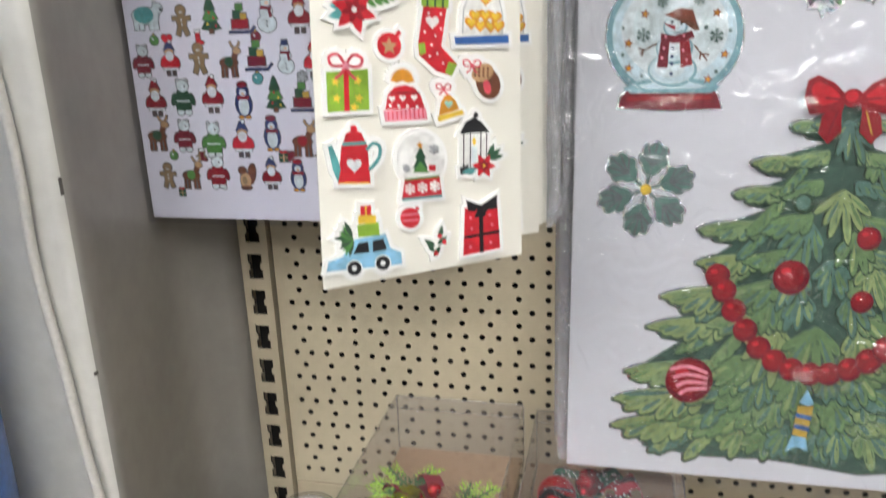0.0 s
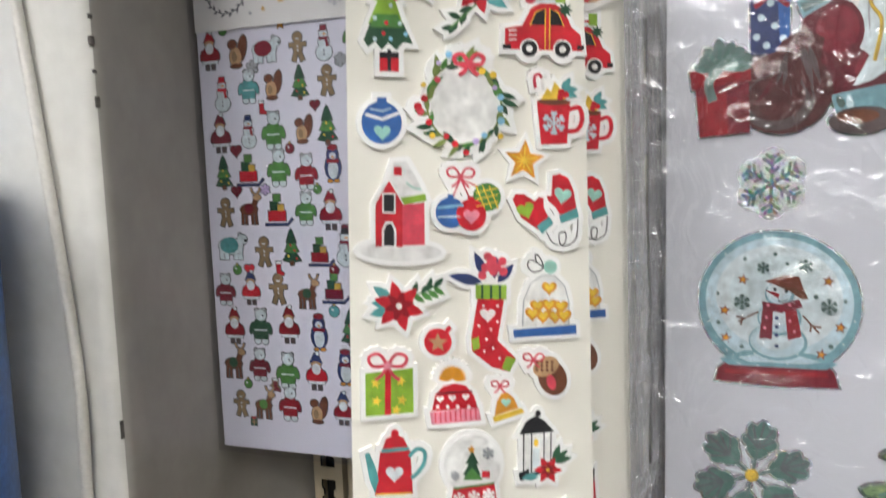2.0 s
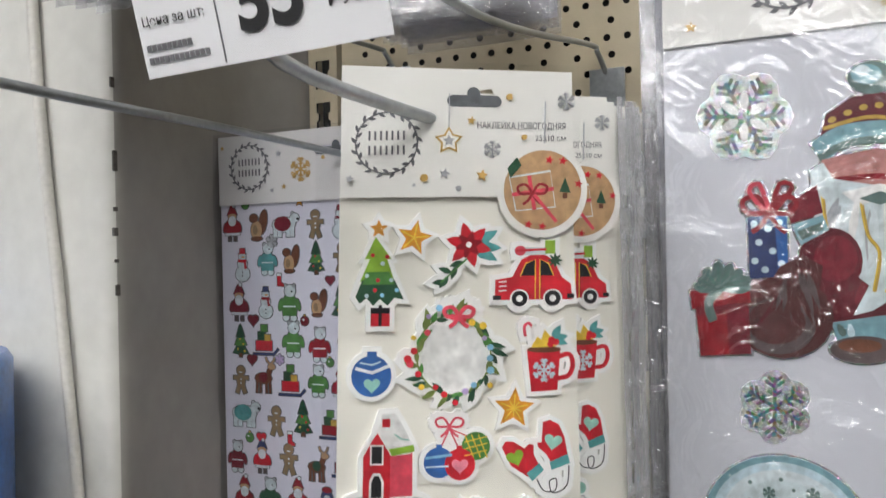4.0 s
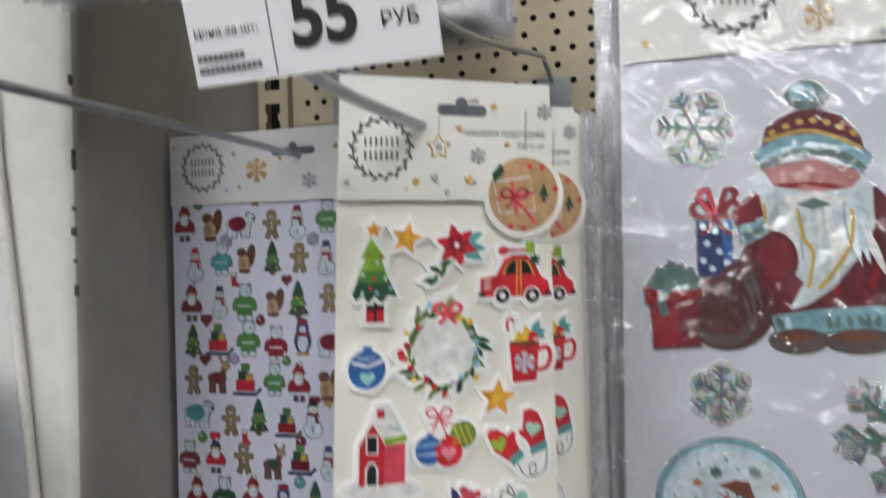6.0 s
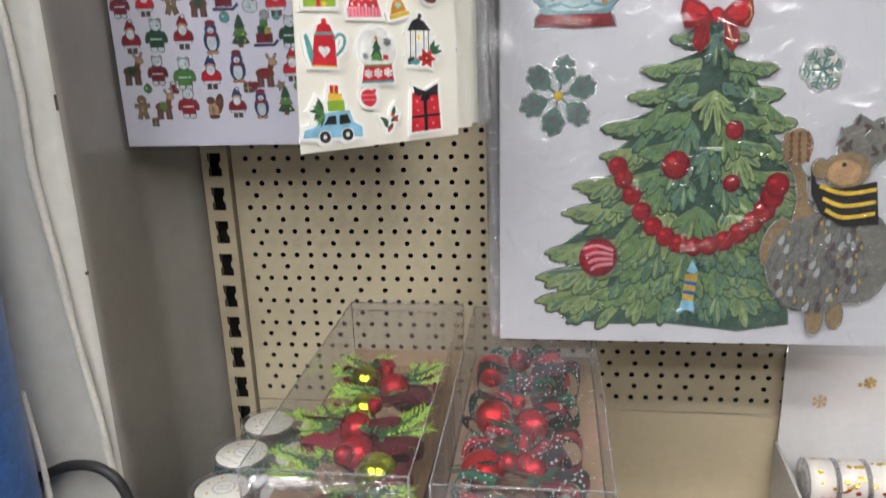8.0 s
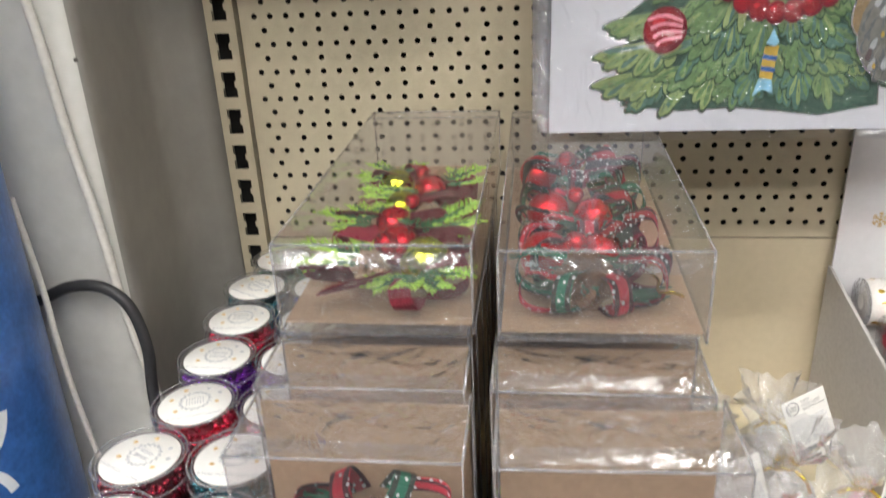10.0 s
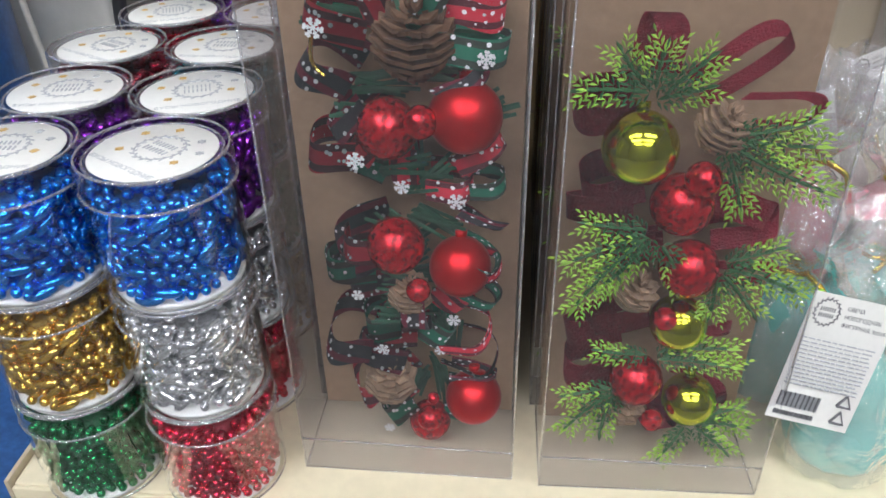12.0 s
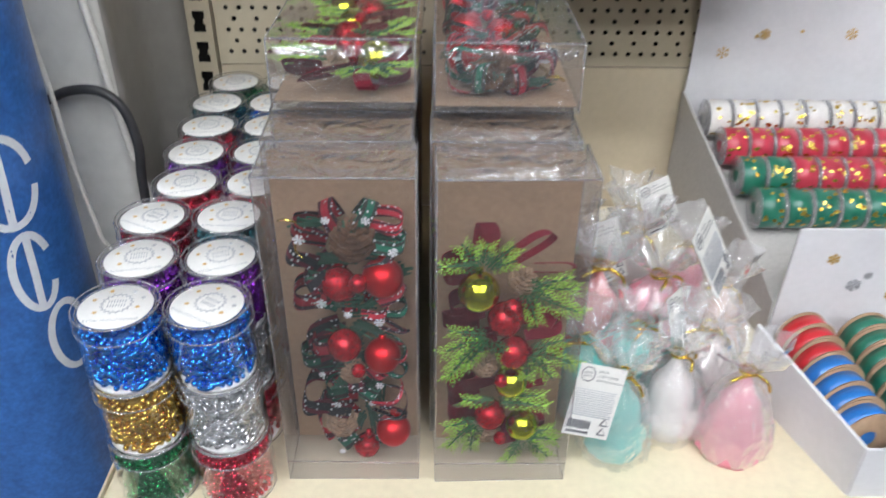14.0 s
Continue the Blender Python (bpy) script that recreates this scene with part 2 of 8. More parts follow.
INKS = dict(red=(0.62, 0.02, 0.035), deep_red=(0.30, 0.012, 0.022), pink=(0.80, 0.28, 0.36), rose=(0.72, 0.08, 0.12), green=(0.09, 0.26, 0.06),
            lime=(0.28, 0.48, 0.05), dark_green=(0.025, 0.09, 0.045), teal=(0.10, 0.36, 0.36), mint=(0.35, 0.66, 0.56), blue=(0.04, 0.14, 0.42),
            sky=(0.25, 0.52, 0.72), orange=(0.75, 0.32, 0.03), yellow=(0.85, 0.58, 0.06), gold=(0.55, 0.36, 0.06), brown=(0.17, 0.06, 0.03),
            tan=(0.52, 0.33, 0.17), black=(0.015, 0.015, 0.018), white=(0.84, 0.84, 0.82), grey=(0.42, 0.44, 0.46), navy=(0.03, 0.05, 0.16),
            lilac=(0.55, 0.42, 0.72), ice=(0.55, 0.70, 0.76), pale=(0.70, 0.78, 0.80), wine=(0.20, 0.015, 0.03), olive=(0.20, 0.26, 0.07),
            fir_mid=(0.20, 0.29, 0.14), fir_deep=(0.055, 0.11, 0.085), twig=(0.12, 0.19, 0.175), skin=(0.50, 0.22, 0.20), coat=(0.13, 0.011, 0.021), sack=(0.10, 0.03, 0.03), boot=(0.10, 0.075, 0.075),
            bark=(0.30, 0.21, 0.11), fur=(0.20, 0.20, 0.18), hat=(0.22, 0.055, 0.03), rim=(0.20, 0.38, 0.43), snow=(0.62, 0.72, 0.74),
            fir=(0.15, 0.25, 0.11), fir_dark=(0.04, 0.085, 0.05), fir_blue=(0.10, 0.20, 0.17), fir_light=(0.27, 0.35, 0.15))
for key, value in INKS.items():
    M[key] = ink("print_" + key, value)
M["dim"] = ink("print_dim", (0.13, 0.14, 0.15))
M["foil_green"] = foil("holo_green", (0.055, 0.10, 0.10), 0.35)
M["foil_silver"] = foil("holo_silver", (0.62, 0.66, 0.66))
M["foil_edge"] = foil("holo_edge", (0.70, 0.70, 0.74))


# ---- mesh helpers ----
def mesh_object(name, bm, mats, parent=None, label="", smooth=False):
    me = bpy.data.meshes.new(name)
    bm.to_mesh(me)
    bm.free()
    for m in mats if isinstance(mats, (list, tuple)) else [mats]:
        me.materials.append(m)
    if smooth:
        me.polygons.foreach_set("use_smooth", [True] * len(me.polygons))
    ob = new(name, me)
    if parent is not None:
        ob.parent = parent
    if label:
        tagged(ob, label)
    return ob


def part(name, bm, mats, parent, label="", smooth=False):
    return mesh_object(name, bm, mats, parent, label, smooth)


def thing(name, m, label, category, group=""):
    e = new(name)
    e.empty_display_size = 0.02
    e.matrix_basis = m
    return tagged(e, label, category, group)


def add_box(bm, lo, hi, bevel=0.0, mat=0, turn=None):
    r = bmesh.ops.create_cube(bm, size=1.0)
    vs = r["verts"]
    c = (Vector(lo) + Vector(hi)) / 2
    d = Vector(hi) - Vector(lo)
    for v in vs:
        v.co = Vector((v.co.x * d.x, v.co.y * d.y, v.co.z * d.z))
    fs = list({f for v in vs for f in v.link_faces})
    if bevel:
        es = list({e for v in vs for e in v.link_edges})
        r = bmesh.ops.bevel(bm, geom=es, offset=bevel, segments=2, affect="EDGES", profile=0.6)
        fs = [f for f in r["faces"]] + [f for f in fs if f.is_valid]
        vs = list({v for f in fs for v in f.verts})
    for v in vs:
        v.co = (turn @ v.co if turn else v.co) + c
    for f in fs:
        f.material_index = mat
    return vs


def box_mesh(lo, hi, bevel=0.0):
    bm = bmesh.new()
    add_box(bm, lo, hi, bevel)
    return bm


def add_sphere(bm, c, r, seg=16, rings=10, mat=0, stretch=None):
    m = Matrix.Translation(c)
    if stretch is not None:
        m = m @ stretch
    res = bmesh.ops.create_uvsphere(bm, u_segments=seg, v_segments=rings, radius=r, matrix=m)
    for f in {f for v in res["verts"] for f in v.link_faces}:
        f.material_index = mat
        f.smooth = True
    return res["verts"]


def lathe(profile, seg=32, cap=True):
    """Turn (radius, height) pairs about z."""
    bm = bmesh.new()
    rings = []
    for r, z in profile:
        rings.append([bm.verts.new((r * math.cos(2 * math.pi * i / seg), r * math.sin(2 * math.pi * i / seg), z)) for i in range(seg)])
    for a, b in zip(rings, rings[1:]):
        for i in range(seg):
            f = bm.faces.new((a[i], a[(i + 1) % seg], b[(i + 1) % seg], b[i]))
            f.smooth = True
    if cap:
        bm.faces.new(rings[0][::-1])
        bm.faces.new(rings[-1])
    return bm


def add_tube(bm, pts, r, seg=8, mat=0, closed=False):
    """Round tube through points; r is one radius or one a point."""
    pts = [Vector(p) for p in pts]
    n = len(pts)
    rings = []
    for i, p in enumerate(pts):
        if closed:
            d = pts[(i + 1) % n] - pts[i - 1]
        else:
            d = pts[min(i + 1, n - 1)] - pts[max(i - 1, 0)]
        d.normalize()
        up = Vector((0, 0, 1)) if abs(d.z) < 0.9 else Vector((1, 0, 0))
        a = d.cross(up).normalized()
        b = d.cross(a)
        rr = r[i] if isinstance(r, (list, tuple)) else r
        rings.append([bm.verts.new(p + rr * (math.cos(2 * math.pi * k / seg) * a + math.sin(2 * math.pi * k / seg) * b)) for k in range(seg)])
    pairs = list(zip(rings, rings[1:])) + ([(rings[-1], rings[0])] if closed else [])
    for a, b in pairs:
        for k in range(seg):
            f = bm.faces.new((a[k], a[(k + 1) % seg], b[(k + 1) % seg], b[k]))
            f.smooth = True
            f.material_index = mat
    if not closed:
        for ring in (rings[0][::-1], rings[-1]):
            bm.faces.new(ring).material_index = mat


def glide(pts, steps=8):
    """Catmull-Rom points through pts."""
    pts = [Vector(p) for p in pts]
    out = []
    for i in range(len(pts) - 1):
        p0, p1, p2, p3 = pts[max(i - 1, 0)], pts[i], pts[i + 1], pts[min(i + 2, len(pts) - 1)]
        for k in range(steps):
            t = k / steps
            out.append(0.5 * ((2 * p1) + (p2 - p0) * t + (2 * p0 - 5 * p1 + 4 * p2 - p3) * t * t + (3 * p1 - p0 - 3 * p2 + p3) * t ** 3))
    out.append(pts[-1])
    return out


def lettering(body, size, mat, parent, place, name="lettering", align="LEFT", squash=1.0, label="", bold=0.0):
    """Flat text as a mesh part, in its parent's x-z plane."""
    cu = bpy.data.curves.new(name, "FONT")
    cu.body, cu.size, cu.align_x, cu.align_y = body, size, align, "CENTER"
    cu.extrude = 0.00004
    cu.offset = bold
    tmp = new(name + "_text", cu)
    me = bpy.data.meshes.new_from_object(tmp.evaluated_get(bpy.context.evaluated_depsgraph_get()))
    bpy.data.objects.remove(tmp)
    bpy.data.curves.remove(cu)
    me.materials.clear()
    me.materials.append(mat)
    ob = new(name, me)
    ob.parent = parent
    ob.matrix_basis = place @ Matrix.Diagonal((squash, 1, 1, 1))
    if label:
        tagged(ob, label)
    return ob


# ---- the shop: floor, walls, ceiling with lamps ----
SHELF_Z, PANEL_Y = 0.86, 0.70
tagged(mesh_object("floor", box_mesh((-3, -3.2, -0.1), (3, 1.2, 0)), M["floor"]), "grey tiled shop floor", "floor", kind="structure")
tagged(mesh_object("ceiling", box_mesh((-3, -3.2, 3.2), (3, 1.2, 3.3)), M["ceiling"]), "white panelled shop ceiling", "ceiling", kind="structure")
for nm, lo, hi in (("wall_north", (-3.1, 1.2, 0), (3.1, 1.3, 3.2)), ("wall_south", (-3.1, -3.3, 0), (3.1, -3.2, 3.2)),
                   ("wall_west", (-3.1, -3.2, 0), (-3, 1.2, 3.2)), ("wall_east", (3, -3.2, 0), (3.1, 1.2, 3.2))):
    tagged(mesh_object(nm, box_mesh(lo, hi), M["wall"]), "plain light shop wall", "wall", kind="structure")


def ceiling_lamp(x, y):
    e = thing("ceiling_lamp", pose(x, y, 3.2), "white linear ceiling lamp with glowing diffuser", "lamp", "lamps on the ceiling")
    part("housing", box_mesh((-0.75, -0.09, -0.05), (0.75, 0.09, -0.001), 0.01), M["ceiling"], e)
    part("diffuser", box_mesh((-0.73, -0.07, -0.075), (0.73, 0.07, -0.051), 0.008), M["lamp"], e, "glowing diffuser")


for lx in (-0.95, 0.95):
    for ly in (-2.6, -1.7, -0.8):
        ceiling_lamp(lx, ly)


# ---- perforated back panel ----
def perforated_panel():
    """Steel sheet with rows of punched holes: close rows and wide rows by turns."""
    x0, x1, z_low, z_top = -0.252, 0.92, 1.036, 2.1
    verts, faces, mats = [], [], []
    seg = 10
    depth = 0.0016

    def cell(xa, xb, za, zb, hx, hz, r):
        base = len(verts)
        ring = [(hx + r * math.cos(2 * math.pi * k / seg), hz + r * math.sin(2 * math.pi * k / seg)) for k in range(seg)]
        rim = []
        for k in range(seg):
            dx, dz = math.cos(2 * math.pi * k / seg), math.sin(2 * math.pi * k / seg)
            q = []
            if dx > 1e-6: q.append((xb - hx) / dx)
            if dx < -1e-6: q.append((xa - hx) / dx)
            if dz > 1e-6: q.append((zb - hz) / dz)
            if dz < -1e-6: q.append((za - hz) / dz)
            s = min(q)
            rim.append([hx + dx * s, hz + dz * s])
        for cx, cz in ((xa, za), (xa, zb), (xb, za), (xb, zb)):
            k = min(range(seg), key=lambda j: (rim[j][0] - cx) ** 2 + (rim[j][1] - cz) ** 2)
            rim[k] = [cx, cz]
        for u, w in rim:
            verts.append((u, 0, w))
        for u, w in ring:
            verts.append((u, 0, w))
        for u, w in ring:
            verts.append((u, depth, w))
        for k in range(seg):
            n = (k + 1) % seg
            faces.append((base + k, base + n, base + seg + n, base + seg + k)); mats.append(0)
            # hole walls of the cream steel painted near-black as shade
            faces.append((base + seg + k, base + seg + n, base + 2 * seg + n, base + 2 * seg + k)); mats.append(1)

    def plate(xa, xb, za, zb):
        if xb - xa < 1e-5 or zb - za < 1e-5:
            return
        base = len(verts)
        verts.extend([(xa, 0, za), (xb, 0, za), (xb, 0, zb), (xa, 0, zb)])
        faces.append((base, base + 1, base + 2, base + 3)); mats.append(0)

    row = 0.0119
    first = 1.05
    plate(x0, x1, z_low, first - row / 2)
    k = 0
    z = first
    while z + row / 2 < z_top:
        pitch, start = (0.01403, -0.2385) if k % 2 == 0 else (0.0240, -0.231)
        n = int((x1 - 0.01 - start) / pitch)
        plate(x0, start - pitch / 2, z - row / 2, z + row / 2)
        for i in range(n):
            hx = start + i * pitch
            cell(hx - pitch / 2, hx + pitch / 2, z - row / 2, z + row / 2, hx, z, 0.0025)
        plate(start + (n - 0.5) * pitch, x1, z - row / 2, z + row / 2)
        z += row
        k += 1
    plate(x0, x1, z - row / 2, z_top)
    me = bpy.data.meshes.new("perforated_panel")
    me.from_pydata(verts, [], faces)
    me.polygons.foreach_set("material_index", mats)
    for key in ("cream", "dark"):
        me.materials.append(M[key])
    ob = new("wall_perforated_panel", me)
    ob.location = (0, PANEL_Y, 0)
    return tagged(ob, "cream perforated steel back panel of the shop shelving", "perforated panel", kind="structure")


perforated_panel()
# dark sheet added to paint the shade seen through the holes
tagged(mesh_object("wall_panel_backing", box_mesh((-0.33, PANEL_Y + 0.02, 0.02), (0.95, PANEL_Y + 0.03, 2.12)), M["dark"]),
       "near-black sheet painting the shade behind the perforated panel", "panel backing", kind="structure")
tagged(mesh_object("wall_lower_panel", box_mesh((-0.252, PANEL_Y - 0.0005, SHELF_Z - 0.02), (0.92, PANEL_Y + 0.012, 1.0345), 0.001), M["cream_plain"]),
       "plain cream steel back panel below the perforations", "back panel", kind="structure")


def slotted_upright():
    """Shelving post with a ladder of notched slots."""
    verts, faces, mats = [], [], []
    xa, xb, P = -0.013, 0.013, 0.0333
    notch = [(-0.0064, -0.0112), (0.0064, -0.0112), (0.0064, -0.0036), (0.0046, -0.0024), (0.0046, 0.0024), (0.0064, 0.0036),
             (0.0064, 0.0112), (-0.0064, 0.0112), (-0.0064, 0.0036), (-0.0046, 0.0024), (-0.0046, -0.0024), (-0.0064, -0.0036)]
    n = len(notch)
    for i in range(-5, 32):
        zc = 1.05 + P * i
        base = len(verts)
        edge = []
        for u, w in notch:
            if abs(w) > 0.009:
                edge.append((xa if u < 0 else xb, zc + (P / 2 if w > 0 else -P / 2)))
            else:
                edge.append((xa if u < 0 else xb, zc + w * 1.4))
        for u, w in edge: verts.append((u, 0, w))
        for u, w in notch: verts.append((u, 0, zc + w))
        for u, w in notch: verts.append((u, 0.0022, zc + w))
        for k in range(n):
            j = (k + 1) % n
            faces.append((base + k, base + j, base + n + j, base + n + k)); mats.append(0)
            # slot walls take the same painted shade
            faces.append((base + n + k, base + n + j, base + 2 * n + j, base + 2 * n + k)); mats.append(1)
    z0, z1 = 1.05 - 5.5 * P, 1.05 + 31.5 * P
    for x, d in ((xa, -1), (xb, 1)):
        base = len(verts)
        verts.extend([(x, 0, z0), (x, 0.02, z0), (x, 0.02, z1), (x, 0, z1)])
        faces.append((base, base + 1, base + 2, base + 3)); mats.append(0)
    me = bpy.data.meshes.new("slotted_upright")
    me.from_pydata(verts, [], faces)
    me.polygons.foreach_set("material_index", mats)
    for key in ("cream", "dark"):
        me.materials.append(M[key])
    ob = new("slotted_upright", me)
    ob.location = (-0.268, PANEL_Y - 0.0035, 0)
    return tagged(ob, "cream steel shelving upright with notched slots", "shelf upright", kind="structure")


slotted_upright()


# ---- pillar beside the shelving, with a worn rounded corner ----
def pillar():
    bm = bmesh.new()
    rows = []
    zs = [0.0, 0.5, 0.8, 0.9, 1.0, 1.1, 1.2, 1.3, 1.4, 1.5, 1.6, 1.7, 1.9, 2.4, 3.19]
    cx, cy, r = -0.297, 0.508, 0.010
    for z in zs:
        w = 0.0015 * math.sin(z * 9)
        line = [(-0.2825, PANEL_Y + 0.03), (-0.2835, 0.698), (-0.292, 0.684), (-0.312 + w * 0.2, 0.668), (-0.312 + w * 0.2, 0.63), (-0.301 + w * 0.3, 0.57), (-0.291 + w * 0.3, 0.525)]
        for k in range(6):
            a = radians(90 * k / 5)
            line.append((cx + r * math.cos(a), cy - r * math.sin(a) + w * 0.2))
        line += [(-0.34, 0.4985), (-0.42, 0.502), (-0.75, 0.505), (-0.75, PANEL_Y + 0.03)]
        rows.append([bm.verts.new((x, y, z)) for x, y in line])
    for a, b in zip(rows, rows[1:]):
        for i in range(len(a) - 1):
            f = bm.faces.new((a[i], a[i + 1], b[i + 1], b[i]))
            f.smooth = True
            # darker side, paler front: shade and light painted by face
            f.material_index = 0 if i < 9 else 1
    bmesh.ops.recalc_face_normals(bm, faces=bm.faces[:])
    ob = mesh_object("wall_pillar", bm, [M["pillar_shaded"], M["pillar_lit"]])
    return tagged(ob, "grey painted steel pillar with a worn rounded corner", "pillar", kind="structure")


pillar()
rng = random.Random(4)
bm = bmesh.new()
z = 0.9
while z < 1.75:
    h = rng.uniform(0.002, 0.012)
    if rng.random() < 0.16:
        w = rng.uniform(0.0003, 0.0009)
        x = -0.2885 + rng.uniform(-0.001, 0.001)
        add_box(bm, (x - w, 0.4998, z), (x + w, 0.5030, z + h), 0.0004)
    z += h + rng.uniform(0.004, 0.03)
tagged(mesh_object("paint_chip", bm, M["chip"]), "dark chipped paint along the pillar corner", "chipped paint", kind="stuff")


def cable(name, pts, r, mat, label):
    bm = bmesh.new()
    add_tube(bm, glide(pts, 8), r, 10)
    return tagged(mesh_object(name, bm, mat), label, "cable")


cable("white_cable", [(-0.352, 0.494, 2.2), (-0.348, 0.494, 1.85), (-0.341, 0.4945, 1.68), (-0.322, 0.4935, 1.52), (-0.309, 0.492, 1.40), (-0.310, 0.492, 1.32), (-0.304, 0.492, 1.25), (-0.301, 0.492, 1.20),
                      (-0.293, 0.491, 1.13), (-0.289, 0.490, 1.08), (-0.284, 0.489, 1.04), (-0.276, 0.487, 0.99), (-0.272, 0.470, 0.90), (-0.285, 0.44, 0.78), (-0.30, 0.43, 0.4), (-0.30, 0.43, 0.02)],
      0.0034, M["cable_white"], "thin white cable running down the pillar corner")
cable("white_cable", [(-0.336, 0.47, 1.16), (-0.328, 0.465, 1.10), (-0.324, 0.46, 1.06), (-0.321, 0.458, 1.02), (-0.314, 0.456, 0.965), (-0.306, 0.455, 0.90), (-0.306, 0.455, 0.5), (-0.31, 0.455, 0.02)], 0.0022, M["cable_white"], "thin white cord hanging beside the blue banner")
cable("black_cable", [(-0.42, 0.490, 1.02), (-0.385, 0.488, 1.06), (-0.346, 0.486, 1.078), (-0.322, 0.486, 1.088), (-0.297, 0.485, 1.088), (-0.280, 0.484, 1.073),
                      (-0.2735, 0.483, 1.04), (-0.277, 0.483, 1.00), (-0.279, 0.48, 0.90), (-0.285, 0.47, 0.7), (-0.30, 0.46, 0.02)], 0.0042, M["cable_black"], "thick black cable looped against the pillar")


# ---- rolled blue banner with pale letter shapes ----
def ring_letter(bm, c_ang, z, ax, az, r, w, gap=0.0, bar=False):
    """A letter-like ring wrapped on the roll."""
    n = 28
    pts = []
    for k in range(n + 1):
        a = gap / 2 + (2 * math.pi - gap) * k / n
        pts.append((ax * math.cos(a), az * math.sin(a)))

    def at(u, v, rr):
        a = c_ang + u / r
        return Vector((rr * math.cos(a), rr * math.sin(a), z + v))

    def stroke(pts):
        rows = []
        for i, (u, v) in enumerate(pts):
            p, q = pts[max(i - 1, 0)], pts[min(i + 1, len(pts) - 1)]
            d = Vector((q[0] - p[0], q[1] - p[1])).normalized()
            nx, nz = -d.y * w / 2, d.x * w / 2
            rows.append([bm.verts.new(at(u + nx, v + nz, r + 0.0008)), bm.verts.new(at(u - nx, v - nz, r + 0.0008))])
        for a, b in zip(rows, rows[1:]):
            bm.faces.new((a[0], a[1], b[1], b[0]))

    stroke(pts)
    if bar:
        stroke([(-ax * 0.1, -az), (0.0, 0.0), (ax * 0.05, az)])


BANNER_R = 0.075
banner = thing("rolled_banner", pose(-0.402, 0.415, 0.0, 0, 0.6, 0), "rolled glossy blue vinyl banner with pale letter shapes", "banner")
prof = [(BANNER_R - 0.004, 0.0), (BANNER_R, 0.004), (BANNER_R, 0.6), (BANNER_R * 1.01, 1.0), (BANNER_R, 1.518), (BANNER_R - 0.003, 1.523)]
part("roll", lathe(prof, 64), M["blue"], banner, smooth=False)
for nm, z, a, ax, az, gap, bar in (("letter", 0.912, -25, 0.017, 0.033, 0.0, False), ("letter", 0.983, -36, 0.016, 0.034, 0.9, True), ("letter", 1.062, -38, 0.024, 0.036, 0.5, True), ("letter", 1.16, -50, 0.019, 0.03, 1.2, False)):
    bm = bmesh.new()
    ring_letter(bm, radians(a), z, ax, az, BANNER_R, 0.0062, gap, bar)
    part(nm, bm, M["banner_white"], banner, "pale printed letter shape")


# ---- shelf ----
def shelf():
    e = thing("metal_shelf", pose(0, 0, 0), "cream enamelled steel shelf board with a folded front edge", "shelf")
    bm = bmesh.new()
    add_box(bm, (-0.262, 0.249, SHELF_Z - 0.003), (0.92, PANEL_Y - 0.004, SHELF_Z), 0.0012)
    part("shelf_board", bm, M["shelf"], e)
    bm = bmesh.new()
    add_box(bm, (-0.262, 0.2465, SHELF_Z - 0.034), (0.92, 0.2488, SHELF_Z - 0.0006), 0.0008)
    part("front_edge", bm, M["shelf"], e)
    bm = bmesh.new()
    add_box(bm, (-0.2645, 0.2465, SHELF_Z - 0.05), (-0.2623, PANEL_Y - 0.01, SHELF_Z + 0.004), 0.0006)
    part("end_bracket", bm, M["cream_plain"], e)
    bm = bmesh.new()
    add_box(bm, (-0.262, 0.2400, SHELF_Z - 0.045), (0.92, 0.2455, SHELF_Z - 0.012), 0.001)
    part("ticket_rail", bm, M["cream_plain"], e)


shelf()
tagged(mesh_object("wall_shelving_base", box_mesh((-0.262, 0.30, 0.0), (0.92, PANEL_Y + 0.015, 0.12), 0.004), M["cream_plain"]), "cream steel shelving plinth", "plinth", kind="structure")


# ---- flat art: layered shapes on a sheet ----
class Grid:
    """Drawing grid laid on a sheet, with the foreshortening of the layout sketch."""
    def __init__(self, a, b, c, d, e, f, g, h, dx=0.0, dy=0.0):
        self.k, self.d = (a, b, c, d, e, f, g, h), (dx, dy)

    def __call__(self, x, y):
        a, b, c, d, e, f, g, h = self.k
        x, y = (x + self.d[0]) / 1000, (y + self.d[1]) / 1000
        w = g * x + h * y + 1
        return (a * x + b * y + c) / w, (d * x + e * y + f) / w


